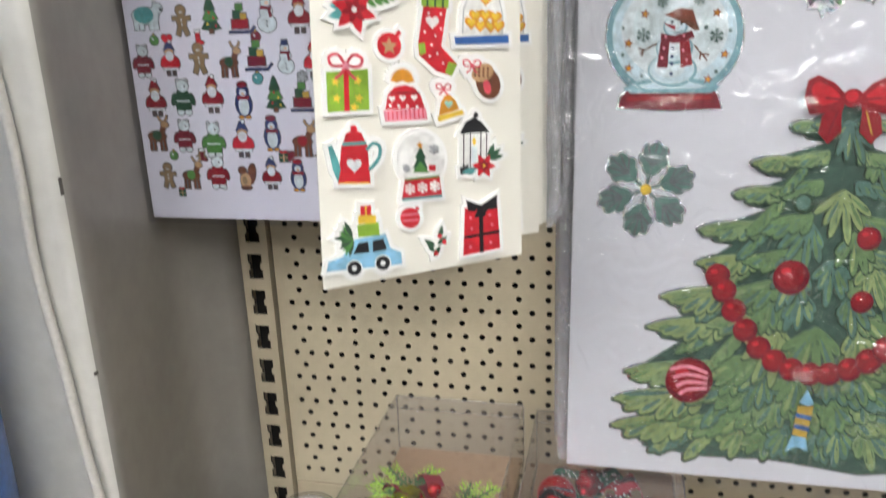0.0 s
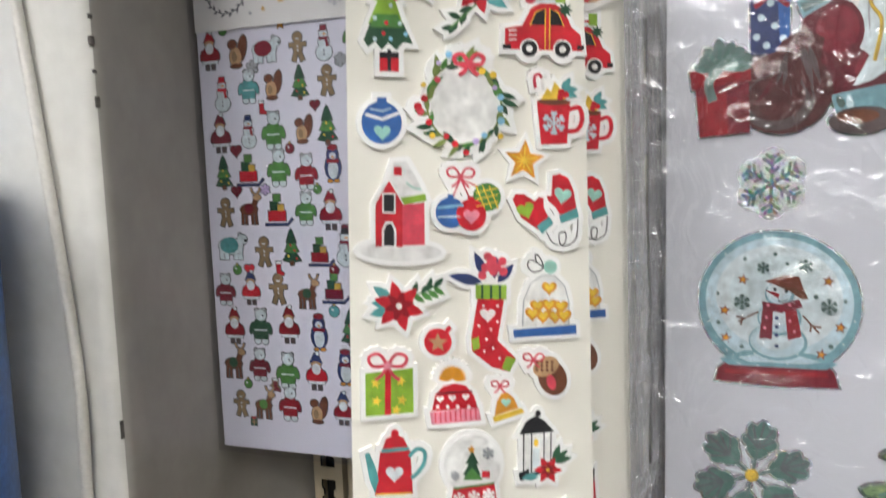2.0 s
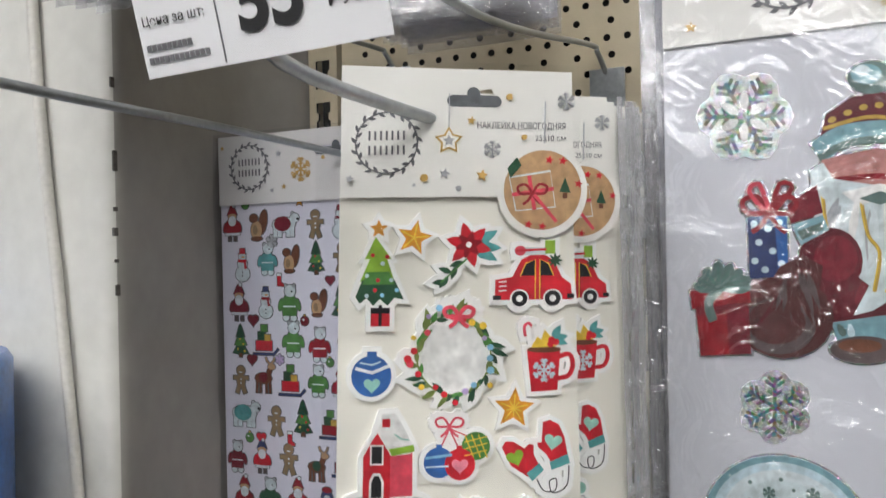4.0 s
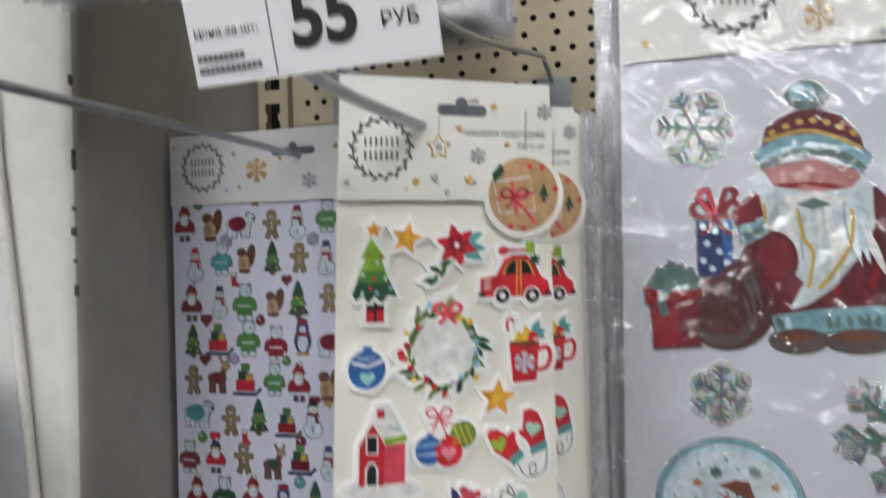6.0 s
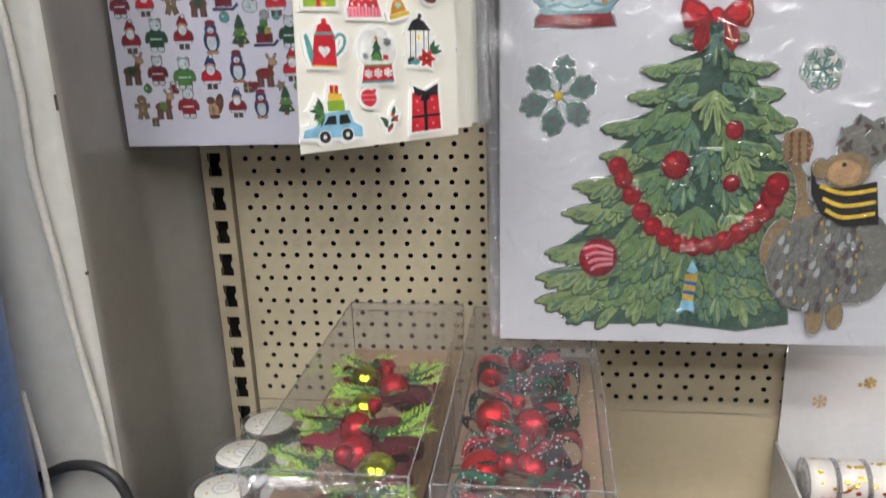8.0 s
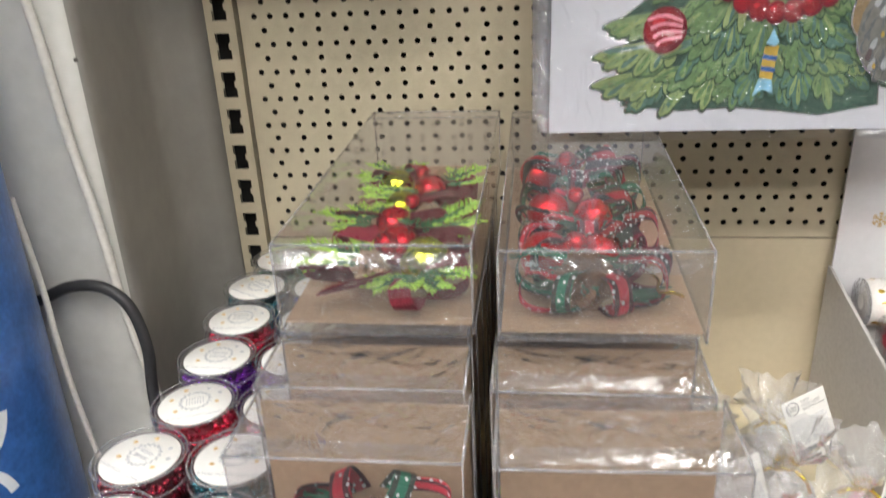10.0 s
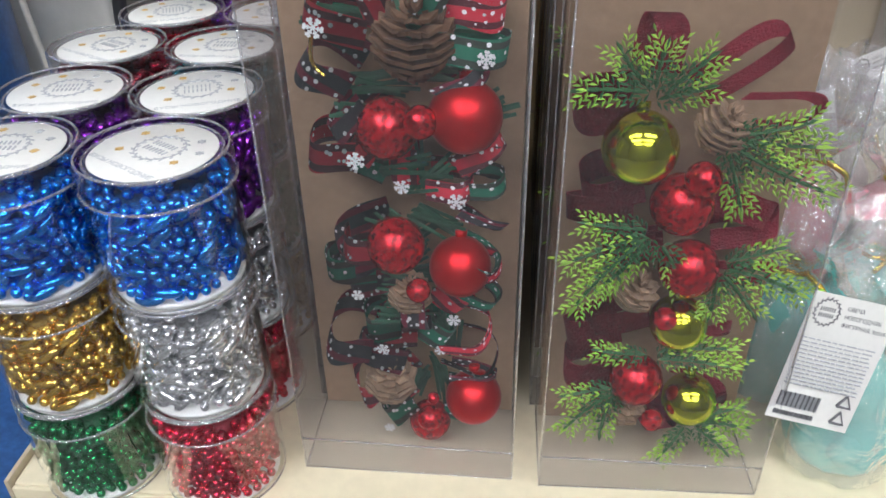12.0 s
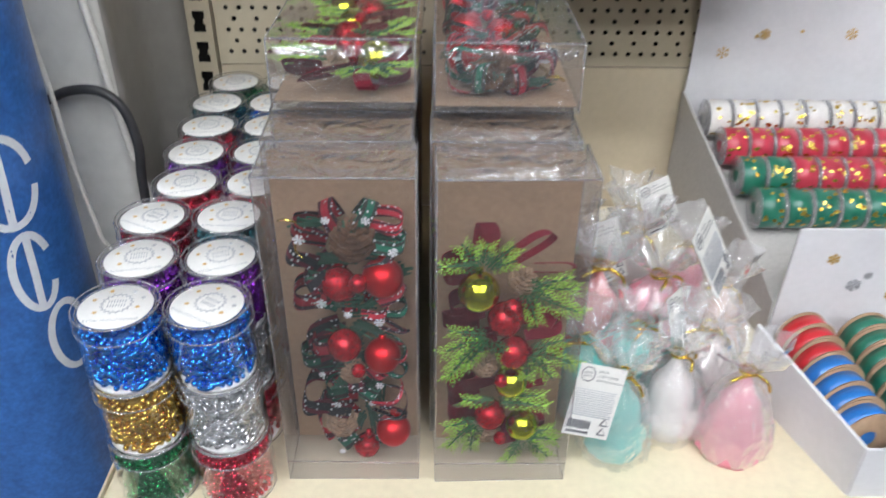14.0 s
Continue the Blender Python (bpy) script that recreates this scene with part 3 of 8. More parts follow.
class Art:
    """Collects layered outlines; x-z is the sheet, -y is towards the viewer."""
    def __init__(self, grid, base="foam", edge=0.0018, lift=0.0015):
        self.grid, self.base, self.edge, self.lift = grid, base, edge, lift
        self.layers = []
        self.whites = []

    def poly(self, pts, mat, white=True):
        q = [Vector(self.grid(*p)) for p in pts]
        self.layers.append((q, mat))
        if white and self.base:
            self.whites.append(q)
        return self

    def oval(self, x, y, rx, ry=None, mat="red", turn=0, n=20, white=True):
        ry = ry or rx
        c, s = math.cos(radians(turn)), math.sin(radians(turn))
        return self.poly([(x + rx * math.cos(2 * math.pi * k / n) * c - ry * math.sin(2 * math.pi * k / n) * s,
                           y + rx * math.cos(2 * math.pi * k / n) * s + ry * math.sin(2 * math.pi * k / n) * c) for k in range(n)], mat, white)

    def star(self, x, y, r, mat="yellow", turn=0, points=5, inner=0.45, white=True):
        return self.poly([(x + (r if k % 2 == 0 else r * inner) * math.sin(radians(turn) + math.pi * k / points),
                           y - (r if k % 2 == 0 else r * inner) * math.cos(radians(turn) + math.pi * k / points)) for k in range(2 * points)], mat, white)

    def leaf(self, x, y, length, width, turn, mat, white=True):
        """A leaf from its stalk at x, y; turn 0 points right, 90 down."""
        c, s = math.cos(radians(turn)), math.sin(radians(turn))
        pts = []
        for t, w in ((0, 0.0), (0.2, 0.7), (0.45, 1.0), (0.75, 0.65), (1.0, 0.0), (0.75, -0.6), (0.45, -1.0), (0.2, -0.75)):
            u, v = length * t, width * w / 2
            pts.append((x + u * c - v * s, y + u * s + v * c))
        return self.poly(pts, mat, white)

    def lobe(self, x, y, length, width, turn, mat, white=False):
        """A blunt rounded leaf from its stalk at x, y; turn 0 points right, 90 down."""
        c, s = math.cos(radians(turn)), math.sin(radians(turn))
        pts = []
        for t, w in ((0, 0.35), (0.35, 0.85), (0.7, 1.0), (0.9, 0.7), (1.0, 0.2), (1.0, -0.2), (0.9, -0.7), (0.7, -1.0), (0.35, -0.85), (0, -0.35)):
            u, v = length * t, width * w / 2
            pts.append((x + u * c - v * s, y + u * s + v * c))
        return self.poly(pts, mat, white)

    def line(self, pts, width, mat, white=False, steps=0):
        if steps:
            pts = [(p.x, p.y) for p in glide([(a, b, 0) for a, b in pts], steps)]
        left, right = [], []
        for i, p in enumerate(pts):
            a, b = pts[max(i - 1, 0)], pts[min(i + 1, len(pts) - 1)]
            dx, dy = b[0] - a[0], b[1] - a[1]
            n = math.hypot(dx, dy) or 1
            left.append((p[0] - dy / n * width / 2, p[1] + dx / n * width / 2))
            right.append((p[0] + dy / n * width / 2, p[1] - dx / n * width / 2))
        for i in range(len(pts) - 1):
            self.poly([left[i], left[i + 1], right[i + 1], right[i]], mat, white)
        return self

    def heart(self, x, y, r, mat, turn=0, white=False):
        pts = []
        c, s = math.cos(radians(turn)), math.sin(radians(turn))
        for k in range(20):
            t = 2 * math.pi * k / 20
            u = r * math.sin(t) ** 3
            v = -r * (0.81 * math.cos(t) - 0.31 * math.cos(2 * t) - 0.125 * math.cos(3 * t) - 0.06 * math.cos(4 * t))
            pts.append((x + u * c - v * s, y + u * s + v * c))
        return self.poly(pts, mat, white)

    def box(self, x0, y0, x1, y1, mat, white=True, skew=0):
        return self.poly([(x0 + skew, y0), (x1 + skew, y0), (x1, y1), (x0, y1)], mat, white)

    def flower(self, x, y, r, mat, petals=6, centre="yellow", turn=0, white=True):
        for k in range(petals):
            self.leaf(x, y, r, r * 0.5, turn + 360 * k / petals, mat, white)
        for k in range(petals):
            self.leaf(x, y, r * 0.62, r * 0.3, turn + 30 + 360 * k / petals, "deep_red" if mat == "red" else mat, False)
        return self.oval(x, y, r * 0.13, mat=centre, n=8, white=False)

    def bow(self, x, y, r, mat, white=True, thick=3.5):
        for sgn in (-1, 1):
            self.line([(x, y), (x + sgn * r * 0.45, y - r * 0.62), (x + sgn * r, y - r * 0.45), (x + sgn * r * 0.8, y + r * 0.02), (x, y)], thick, mat, white, 3)
            self.line([(x, y), (x + sgn * r * 0.3, y + r * 0.5), (x + sgn * r * 0.65, y + r * 0.75)], thick, mat, white, 2)
        return self

    def flake(self, x, y, r, mat, width=3.0, turn=0, hexa=None):
        if hexa:
            pts = []
            for k in range(24):
                a = radians(turn) + 2 * math.pi * k / 24
                rr = r * (1.06 if k % 4 == 0 else 0.86 if k % 4 == 2 else 1.0)
                pts.append((x + rr * math.sin(a), y - rr * math.cos(a)))
            self.poly(pts, hexa, True)
        for k in range(6):
            a = radians(turn + 60 * k)
            d, n = (math.sin(a), -math.cos(a)), (math.cos(a), math.sin(a))
            self.line([(x, y), (x + d[0] * r * 0.9, y + d[1] * r * 0.9)], width, mat, hexa is None)
            for f, l in ((0.35, 0.2), (0.58, 0.28), (0.76, 0.2)):
                for sg in (-1, 1):
                    px, py = x + d[0] * r * f, y + d[1] * r * f
                    self.line([(px, py), (px + (d[0] * 0.75 + sg * n[0]) * r * l, py + (d[1] * 0.75 + sg * n[1]) * r * l)], width * 0.85, mat, hexa is None)
        return self

    def build(self, name, parent, label=""):
        keys = [self.base] if self.base else []
        for _, k in self.layers:
            if k not in keys:
                keys.append(k)
        verts, faces, idx = [], [], []

        def prism(q, y0, y1, mi):
            b = len(verts)
            n = len(q)
            area = sum(q[i].x * q[(i + 1) % n].y - q[(i + 1) % n].x * q[i].y for i in range(n))
            if area < 0:
                q = q[::-1]
            for p in q: verts.append((p.x, y1, p.y))
            for p in q: verts.append((p.x, y0, p.y))
            faces.append(tuple(range(b, b + n))); idx.append(mi)
            for i in range(n):
                j = (i + 1) % n
                faces.append((b + j, b + i, b + n + i, b + n + j)); idx.append(mi)

        top = 0.0
        for i, q in enumerate(self.whites):
            c = sum(q, Vector((0, 0))) / len(q)
            n = len(q)
            area = sum(q[k].x * q[(k + 1) % n].y - q[(k + 1) % n].x * q[k].y for k in range(n))
            sg = 1 if area > 0 else -1
            out = []
            for k in range(n):
                p, a, b = q[k], q[k - 1], q[(k + 1) % n]
                e1, e2 = (p - a), (b - p)
                if e1.length < 1e-7 or e2.length < 1e-7:
                    out.append(p.copy()); continue
                e1.normalize(); e2.normalize()
                n1, n2 = Vector((e1.y, -e1.x)) * sg, Vector((e2.y, -e2.x)) * sg
                m = n1 + n2
                if m.length < 0.3:
                    out.append(p + n1 * self.edge + e1 * self.edge * 0.6); out.append(p + n2 * self.edge - e2 * self.edge * 0.6); continue
                m.normalize()
                d = max(m.dot(n1), 0.62)
                out.append(p + m * (self.edge / d))
            top = self.lift + i * min(2.0e-6, 0.0008 / max(1, len(self.whites)))
            prism(out, 0.0, -top, 0)
        step = min(5.0e-6, 0.0022 / max(1, len(self.layers)))
        for i, (q, k) in enumerate(self.layers):
            prism(q, -top * 0.5, -(top + 3e-5 + i * step), keys.index(k))
        me = bpy.data.meshes.new(name)
        me.from_pydata(verts, [], faces)
        me.polygons.foreach_set("material_index", idx)
        for k in keys:
            me.materials.append(M[k])
        ob = new(name, me)
        ob.parent = parent
        if label:
            tagged(ob, label)
        if name in ("header_print", "board_print", "lid_print", "tag_print"):
            tagged(ob, kind="stuff")
        return ob


def wavy_sheet(x0, x1, z0, z1, wave=0.0008, nx=14, nz=24, seed=1, thick=0.0):
    bm = bmesh.new()
    rows = []
    for j in range(nz + 1):
        row = []
        for i in range(nx + 1):
            x, z = x0 + (x1 - x0) * i / nx, z0 + (z1 - z0) * j / nz
            y = wave * (noise.noise(Vector((x * 30 + seed * 7.1, z * 22, seed))) + 0.6 * noise.noise(Vector((x * 90, z * 70, seed + 3.3))))
            row.append(bm.verts.new((x, y, z)))
        rows.append(row)
    for a, b in zip(rows, rows[1:]):
        for i in range(nx):
            f = bm.faces.new((a[i], a[i + 1], b[i + 1], b[i]))
            f.smooth = True
    return bm


def lean_edge(ob, x_mid, z_mid, amount):
    """The left edge of a hanging sheet leans: amount sideways for each metre of height."""
    for v in ob.data.vertices:
        if v.co.x < x_mid:
            v.co.x += amount * (v.co.z - z_mid)


def logo_wreath(art, x, y, r, mat="grey_print"):
    """Wreath of twigs round two plain bars."""
    n = 34
    for k in range(n):
        a = 2 * math.pi * k / n
        art.leaf(x + r * math.cos(a), y + r * math.sin(a), r * 0.26, r * 0.11, math.degrees(a) + (55 if k % 2 else 130), mat, False)
    art.line([(x + r * math.cos(2 * math.pi * k / 24), y + r * math.sin(2 * math.pi * k / 24)) for k in range(25)], r * 0.05, mat)
    for row, cells in ((-0.24, 7), (0.24, 7)):
        for c in range(cells):
            cx = x + (c - (cells - 1) / 2) * r * 0.185
            art.box(cx - r * 0.03, y + row * r - r * 0.15, cx + r * 0.03, y + row * r + r * 0.15, mat, False)


class Flat:
    """Plain grid in millimetres from a sheet's top left corner, y down."""
    def __init__(self, x, z):
        self.x, self.z = x, z

    def __call__(self, x, y):
        return self.x + x / 1000, self.z - y / 1000


# ---- narrow foam sticker sheet ----
A_TOP = Grid(0.17771, -0.00729, -0.11114, -0.25072, -0.20612, 1.61280, -0.15841, -0.01915, 9, -21)
A_HEAD = Grid(0.17771, -0.00729, -0.11114, -0.25072, -0.20612, 1.61280, -0.15841, -0.01915)
A_LOW = Grid(0.16934, -0.01030, -0.09805, -0.30880, -0.26919, 1.54242, -0.20195, -0.06931, 27, 28)
A_END = Grid(0.21102, -0.01175, -0.09810, -0.42259, -0.32480, 1.49960, -0.29079, -0.08072)


def slot_card(x0, x1, z0, z1, sx, sz, w, h, thick=0.0005):
    """Header card with a punched hanging slot."""
    bm = bmesh.new()
    outer = [(x0, z0), (x1, z0), (x1, z1), (x0, z1)]
    slot = []
    for k in range(16):
        a = 2 * math.pi * k / 16
        c, s = math.cos(a), math.sin(a)
        slot.append((sx + (w - h) / 2 * (1 if c > 0 else -1) + h / 2 * c, sz + h / 2 * s + (0.0022 if k == 4 else 0)))
    loops = []
    for pts in (outer, slot):
        vs = [bm.verts.new((x, 0, z)) for x, z in pts]
        loops.append([bm.edges.new((vs[i], vs[(i + 1) % len(vs)])) for i in range(len(vs))])
    bmesh.ops.triangle_fill(bm, edges=[e for l in loops for e in l], use_beauty=True)
    inside = [f for f in bm.faces if abs(f.calc_center_median().z - sz) < h / 2 * 0.8 and abs(f.calc_center_median().x - sx) < (w - h) / 2]
    bad = [f for f in inside if all(((v.co.x - sx) ** 2 < (w / 2 + 1e-4) ** 2 and abs(v.co.z - sz) < h / 2 + 0.003) for v in f.verts)]
    bmesh.ops.delete(bm, geom=bad, context="FACES_ONLY")
    g = bmesh.ops.extrude_face_region(bm, geom=bm.faces[:])
    for v in g["geom"]:
        if isinstance(v, bmesh.types.BMVert):
            v.co.y += thick
    bmesh.ops.recalc_face_normals(bm, faces=bm.faces[:])
    return bm


def poinsettia(art, x, y, r):
    art.flower(x, y, r, "red", 6, "white", 15)


def foam_stickers(sheet):
    """The puffy stickers, one part each."""
    def make(label, grid=A_TOP):
        return Art(grid), label

    # fir in a pot
    a = Art(A_TOP)
    a.poly([(655, 222), (636, 262), (645, 262), (628, 303), (690, 303), (676, 262), (684, 262)], "lime")
    a.poly([(632, 300), (620, 330), (628, 342), (640, 332), (652, 346), (664, 334), (678, 346), (690, 332), (707, 335), (690, 300)], "dark_green")
    a.poly([(640, 285), (632, 308), (690, 308), (680, 285)], "green", False)
    a.box(648, 350, 682, 383, "red").box(662, 345, 668, 383, "black", False).box(648, 350, 682, 360, "black", False)
    a.star(660, 207, 17, "orange")
    for bx, by, c in ((650, 255, "red"), (668, 270, "ice"), (640, 292, "ice"), (660, 300, "red"), (684, 300, "ice"), (676, 258, "red"), (694, 318, "sky"), (640, 328, "ice"), (668, 327, "sky"), (655, 318, "red")):
        a.oval(bx, by, 4, mat=c, n=8, white=False)
    a.build("sticker", sheet, "potted fir foam sticker")
    # orange star
    a = Art(A_TOP).star(724, 224, 33, "orange", 12)
    for k in range(5):
        t = radians(12 + 72 * k)
        a.line([(724, 224), (724 + 26 * math.sin(t), 224 - 26 * math.cos(t))], 3, "yellow")
    a.build("sticker", sheet, "orange star foam sticker")
    # flower with holly
    a = Art(A_TOP)
    for t in (-30, 5, 30):
        a.leaf(826, 240, 55, 22, t, "teal")
    for x, y, t in ((812, 268, 160), (800, 276, 110), (792, 288, 200), (786, 296, 130), (782, 304, 175)):
        a.leaf(x, y, 26, 11, t, "dark_green")
    a.line([(820, 262), (790, 290), (772, 306)], 3, "green")
    poinsettia(a, 822, 238, 42)
    a.build("sticker", sheet, "red poinsettia foam sticker")
    # red car
    a = Art(A_TOP)
    a.poly([(869, 338), (870, 302), (900, 297), (916, 266), (932, 258), (958, 258), (974, 268), (988, 298), (1004, 310), (1007, 338)], "red")
    a.poly([(914, 295), (924, 274), (940, 267), (940, 295)], "black", False).poly([(950, 295), (950, 267), (964, 274), (974, 295)], "black", False)
    a.line([(914, 296), (924, 273), (941, 266), (941, 338)], 2, "yellow").line([(974, 296), (964, 273), (949, 266), (949, 338)], 2, "yellow")
    for wx in (913, 972):
        a.oval(wx, 336, 17, 17, "white").oval(wx, 336, 14, 14, "black", white=False).oval(wx, 336, 6, 6, "white", white=False)
    a.box(866, 330, 880, 338, "black", False).box(998, 328, 1010, 336, "black", False)
    for y in (306, 314, 322):
        a.line([(876, y), (890, y - 1)], 2.5, "white")
    a.box(906, 244, 962, 258, "pale").box(958, 232, 976, 256, "lime").oval(914, 250, 10, 9, "rose")
    for t in range(0, 360, 45):
        a.leaf(976, 268, 14, 5, t, "dark_green", False)
    a.line([(906, 250), (960, 248)], 4, "red")
    a.build("sticker", sheet, "red toy car foam sticker")
    # leafy wreath
    rg = random.Random(7)
    a = Art(A_TOP, edge=0.0026)
    ring = [(797 + 66 * math.cos(2 * math.pi * k / 30), 435 + 72 * math.sin(2 * math.pi * k / 30)) for k in range(31)]
    a.oval(797, 435, 62, 68, "white", n=30)
    a.line(ring, 3, "olive")
    for k in range(40):
        t = 2 * math.pi * k / 40 + rg.uniform(-0.06, 0.06)
        x, y = 797 + 66 * math.cos(t), 435 + 72 * math.sin(t)
        a.leaf(x, y, rg.uniform(20, 34), rg.uniform(8, 12), math.degrees(t) + rg.choice((60, 95, 120, 30)), rg.choice(("olive", "green", "dark_green", "olive", "fir_dark")), k % 2 == 0)
    for k in range(22):
        t = 2 * math.pi * k / 22 + 0.1
        rr = rg.uniform(60, 84)
        a.oval(797 + rr * math.cos(t), 435 + rr * 1.06 * math.sin(t), rg.uniform(4, 7), mat=rg.choice(("red", "yellow", "sky", "rose", "lilac", "red")), n=9, white=False)
    a.oval(715, 442, 7, mat="red", n=10)
    a.bow(805, 366, 26, "rose", True, 7)
    a.build("sticker", sheet, "leafy wreath foam sticker")
    # mug
    a = Art(A_TOP)
    a.poly([(927, 428), (986, 424), (981, 499), (935, 502)], "red").oval(957, 427, 30, 6, "brown", white=False)
    a.line([(984, 440), (1002, 436), (1008, 455), (1000, 474), (982, 478)], 8, "red", True, 4)
    a.poly([(934, 424), (945, 404), (952, 410), (958, 392), (968, 404), (978, 422)], "yellow")
    a.line([(924, 404), (922, 386), (930, 380), (936, 388)], 5, "rose", True, 3).line([(938, 408), (936, 388), (943, 384)], 5, "white", True, 3)
    for t in (-60, -10, 20):
        a.leaf(972, 408, 28, 14, t, "teal")
    for x, y in ((970, 410), (978, 414), (968, 418)):
        a.oval(x, y, 6, mat="red", n=9, white=False)
    a.flake(957, 464, 22, "ice", 3)
    a.build("sticker", sheet, "red cocoa mug foam sticker")
    # blue bauble
    a = Art(A_TOP).oval(651, 472, 36, 37, "blue").box(643, 428, 660, 440, "blue")
    a.line([(622, 458), (652, 466), (682, 454)], 6, "white").line([(630, 448), (652, 452), (668, 446)], 3, "ice")
    a.heart(652, 488, 15, "mint").build("sticker", sheet, "blue bauble foam sticker")
    # second star
    a = Art(A_TOP).star(905, 531, 37, "orange", 4)
    for k in range(10):
        t = radians(4 + 36 * k)
        a.line([(905, 531), (905 + (25 if k % 2 == 0 else 14) * math.sin(t), 531 - (25 if k % 2 == 0 else 14) * math.cos(t))], 2.5, "yellow")
    a.build("sticker", sheet, "orange star foam sticker")
    # house
    a = Art(A_TOP)
    a.oval(683, 697, 74, 17, "white")
    a.poly([(639, 689), (639, 615), (663, 572), (687, 612), (687, 689)], "red").poly([(687, 686), (687, 606), (726, 600), (727, 684)], "rose")
    a.poly([(663, 570), (672, 540), (695, 538), (714, 570), (730, 604), (722, 610), (688, 614)], "white").poly([(684, 602), (728, 594), (730, 606), (690, 614)], "lime", False)
    a.line([(664, 568), (634, 614)], 5, "white")
    a.line([(694, 575), (706, 584), (720, 586)], 3, "mint")
    a.box(672, 548, 686, 563, "red")
    a.box(651, 594, 675, 630, "white", False).box(654, 597, 672, 627, "black", False)
    a.poly([(650, 689), (650, 658), (657, 644), (669, 644), (676, 658), (676, 689)], "white", False).poly([(654, 687), (654, 660), (659, 649), (667, 649), (672, 660), (672, 687)], "black", False)
    a.build("sticker", sheet, "red snowy house foam sticker")
    # three baubles on strings
    a = Art(A_TOP).bow(791, 562, 24, "rose", True, 4)
    a.line([(791, 566), (775, 602)], 2.5, "rose", True).line([(791, 566), (808, 602)], 2.5, "rose", True).line([(791, 566), (824, 580)], 2.5, "rose", True)
    a.oval(838, 597, 25, 25, "green").oval(773, 626, 27, 27, "blue").oval(810, 629, 27, 28, "red").box(804, 596, 814, 604, "red", False).box(768, 594, 778, 602, "blue", False)
    for k in (-12, 0, 12):
        a.line([(838 + k - 8, 577), (838 + k + 8, 617)], 2, "yellow").line([(818, 597 + k + 5), (858, 597 + k - 5)], 2, "yellow")
    a.line([(749, 618), (796, 612)], 5, "sky").line([(750, 634), (790, 632)], 3, "ice").heart(810, 631, 15, "pink")
    a.build("sticker", sheet, "three hanging baubles foam sticker")
    # mittens
    a = Art(A_TOP)
    a.poly([(884, 600), (890, 590), (904, 590), (924, 602), (932, 594), (940, 596), (940, 612), (952, 636), (930, 652), (900, 632)], "red")
    a.poly([(956, 556), (968, 552), (984, 560), (994, 582), (1000, 616), (972, 628), (962, 612), (948, 600), (946, 592), (954, 592)], "red")
    a.poly([(928, 646), (950, 628), (958, 640), (938, 660)], "teal").poly([(968, 626), (1000, 612), (1004, 628), (972, 640)], "teal")
    a.heart(908, 618, 16, "lime", -20).heart(974, 590, 16, "mint", 10)
    a.line([(946, 656), (958, 676), (978, 676), (980, 656), (968, 660), (974, 680), (998, 668), (1002, 632)], 2, "black", True, 4)
    a.build("sticker", sheet, "pair of red mittens foam sticker")
    # second flower
    a = Art(A_TOP)
    for x, y, t in ((672, 790, 180), (668, 784, 215), (668, 800, 165)):
        a.leaf(x, y, 42, 20, t, "teal")
    a.line([(690, 780), (730, 766), (752, 752)], 2.5, "green")
    for k, (x, y) in enumerate(((706, 774), (720, 770), (732, 766), (742, 760))):
        a.leaf(x, y, 26, 11, -75 + 30 * (k % 2), "dark_green").leaf(x, y, 24, 11, 30, "green")
    poinsettia(a, 680, 794, 46)
    a.build("sticker", sheet, "red poinsettia foam sticker")
    # small red bauble
    a = Art(A_TOP).oval(750, 857, 25, 25, "red").poly([(762, 834), (770, 826), (776, 832), (768, 842)], "red").star(750, 858, 18, "tan", 0)
    a.build("sticker", sheet, "small red bauble foam sticker")
    # stocking
    a = Art(A_TOP)
    a.leaf(830, 748, 62, 20, 190, "navy").leaf(836, 738, 48, 18, 245, "navy").leaf(858, 748, 44, 18, -50, "navy").leaf(852, 742, 42, 15, -85, "navy")
    a.poly([(822, 776), (870, 776), (858, 852), (892, 884), (880, 908), (848, 900), (812, 872), (810, 850)], "red")
    a.box(818, 752, 874, 778, "lime").line([(830, 752), (830, 778)], 4, "dark_green").line([(846, 752), (846, 778)], 4, "dark_green").line([(862, 752), (862, 778)], 4, "dark_green")
    a.poly([(810, 850), (824, 846), (826, 866), (814, 872)], "lime", False).poly([(892, 884), (880, 908), (866, 902), (874, 880)], "lime", False)
    a.heart(840, 806, 14, "white")
    rg = random.Random(3)
    for x, y in ((832, 790), (858, 790), (824, 826), (846, 832), (858, 818), (838, 850), (850, 866), (862, 884), (834, 872), (828, 802)):
        a.oval(x, y, 2.6, mat="white", n=7, white=False)
    for x, y in ((836, 722), (848, 708), (840, 702), (856, 720), (866, 710), (850, 728), (830, 736), (868, 728), (844, 716)):
        a.oval(x, y, 8, mat="rose", n=10)
    a.build("sticker", sheet, "red stocking with berries foam sticker")
    # glass dome
    a = Art(A_TOP)
    a.oval(953, 718, 12, 12, "mint")
    a.line([(940, 718), (918, 706), (912, 718), (924, 728), (940, 720), (934, 702), (926, 696), (928, 710), (940, 718)], 2.4, "black", True, 3)
    a.poly([(902, 826), (904, 778), (916, 748), (938, 732), (960, 732), (980, 750), (988, 780), (988, 822)], "white")
    a.line([(903, 824), (905, 778), (917, 749), (938, 733), (960, 733), (979, 751), (987, 781), (987, 820)], 2, "grey")
    for x, y in ((951, 755), (930, 788), (951, 786), (972, 788), (940, 806), (962, 806), (921, 802), (978, 804)):
        a.heart(x, y, 14, "orange").heart(x, y - 1, 9, "yellow")
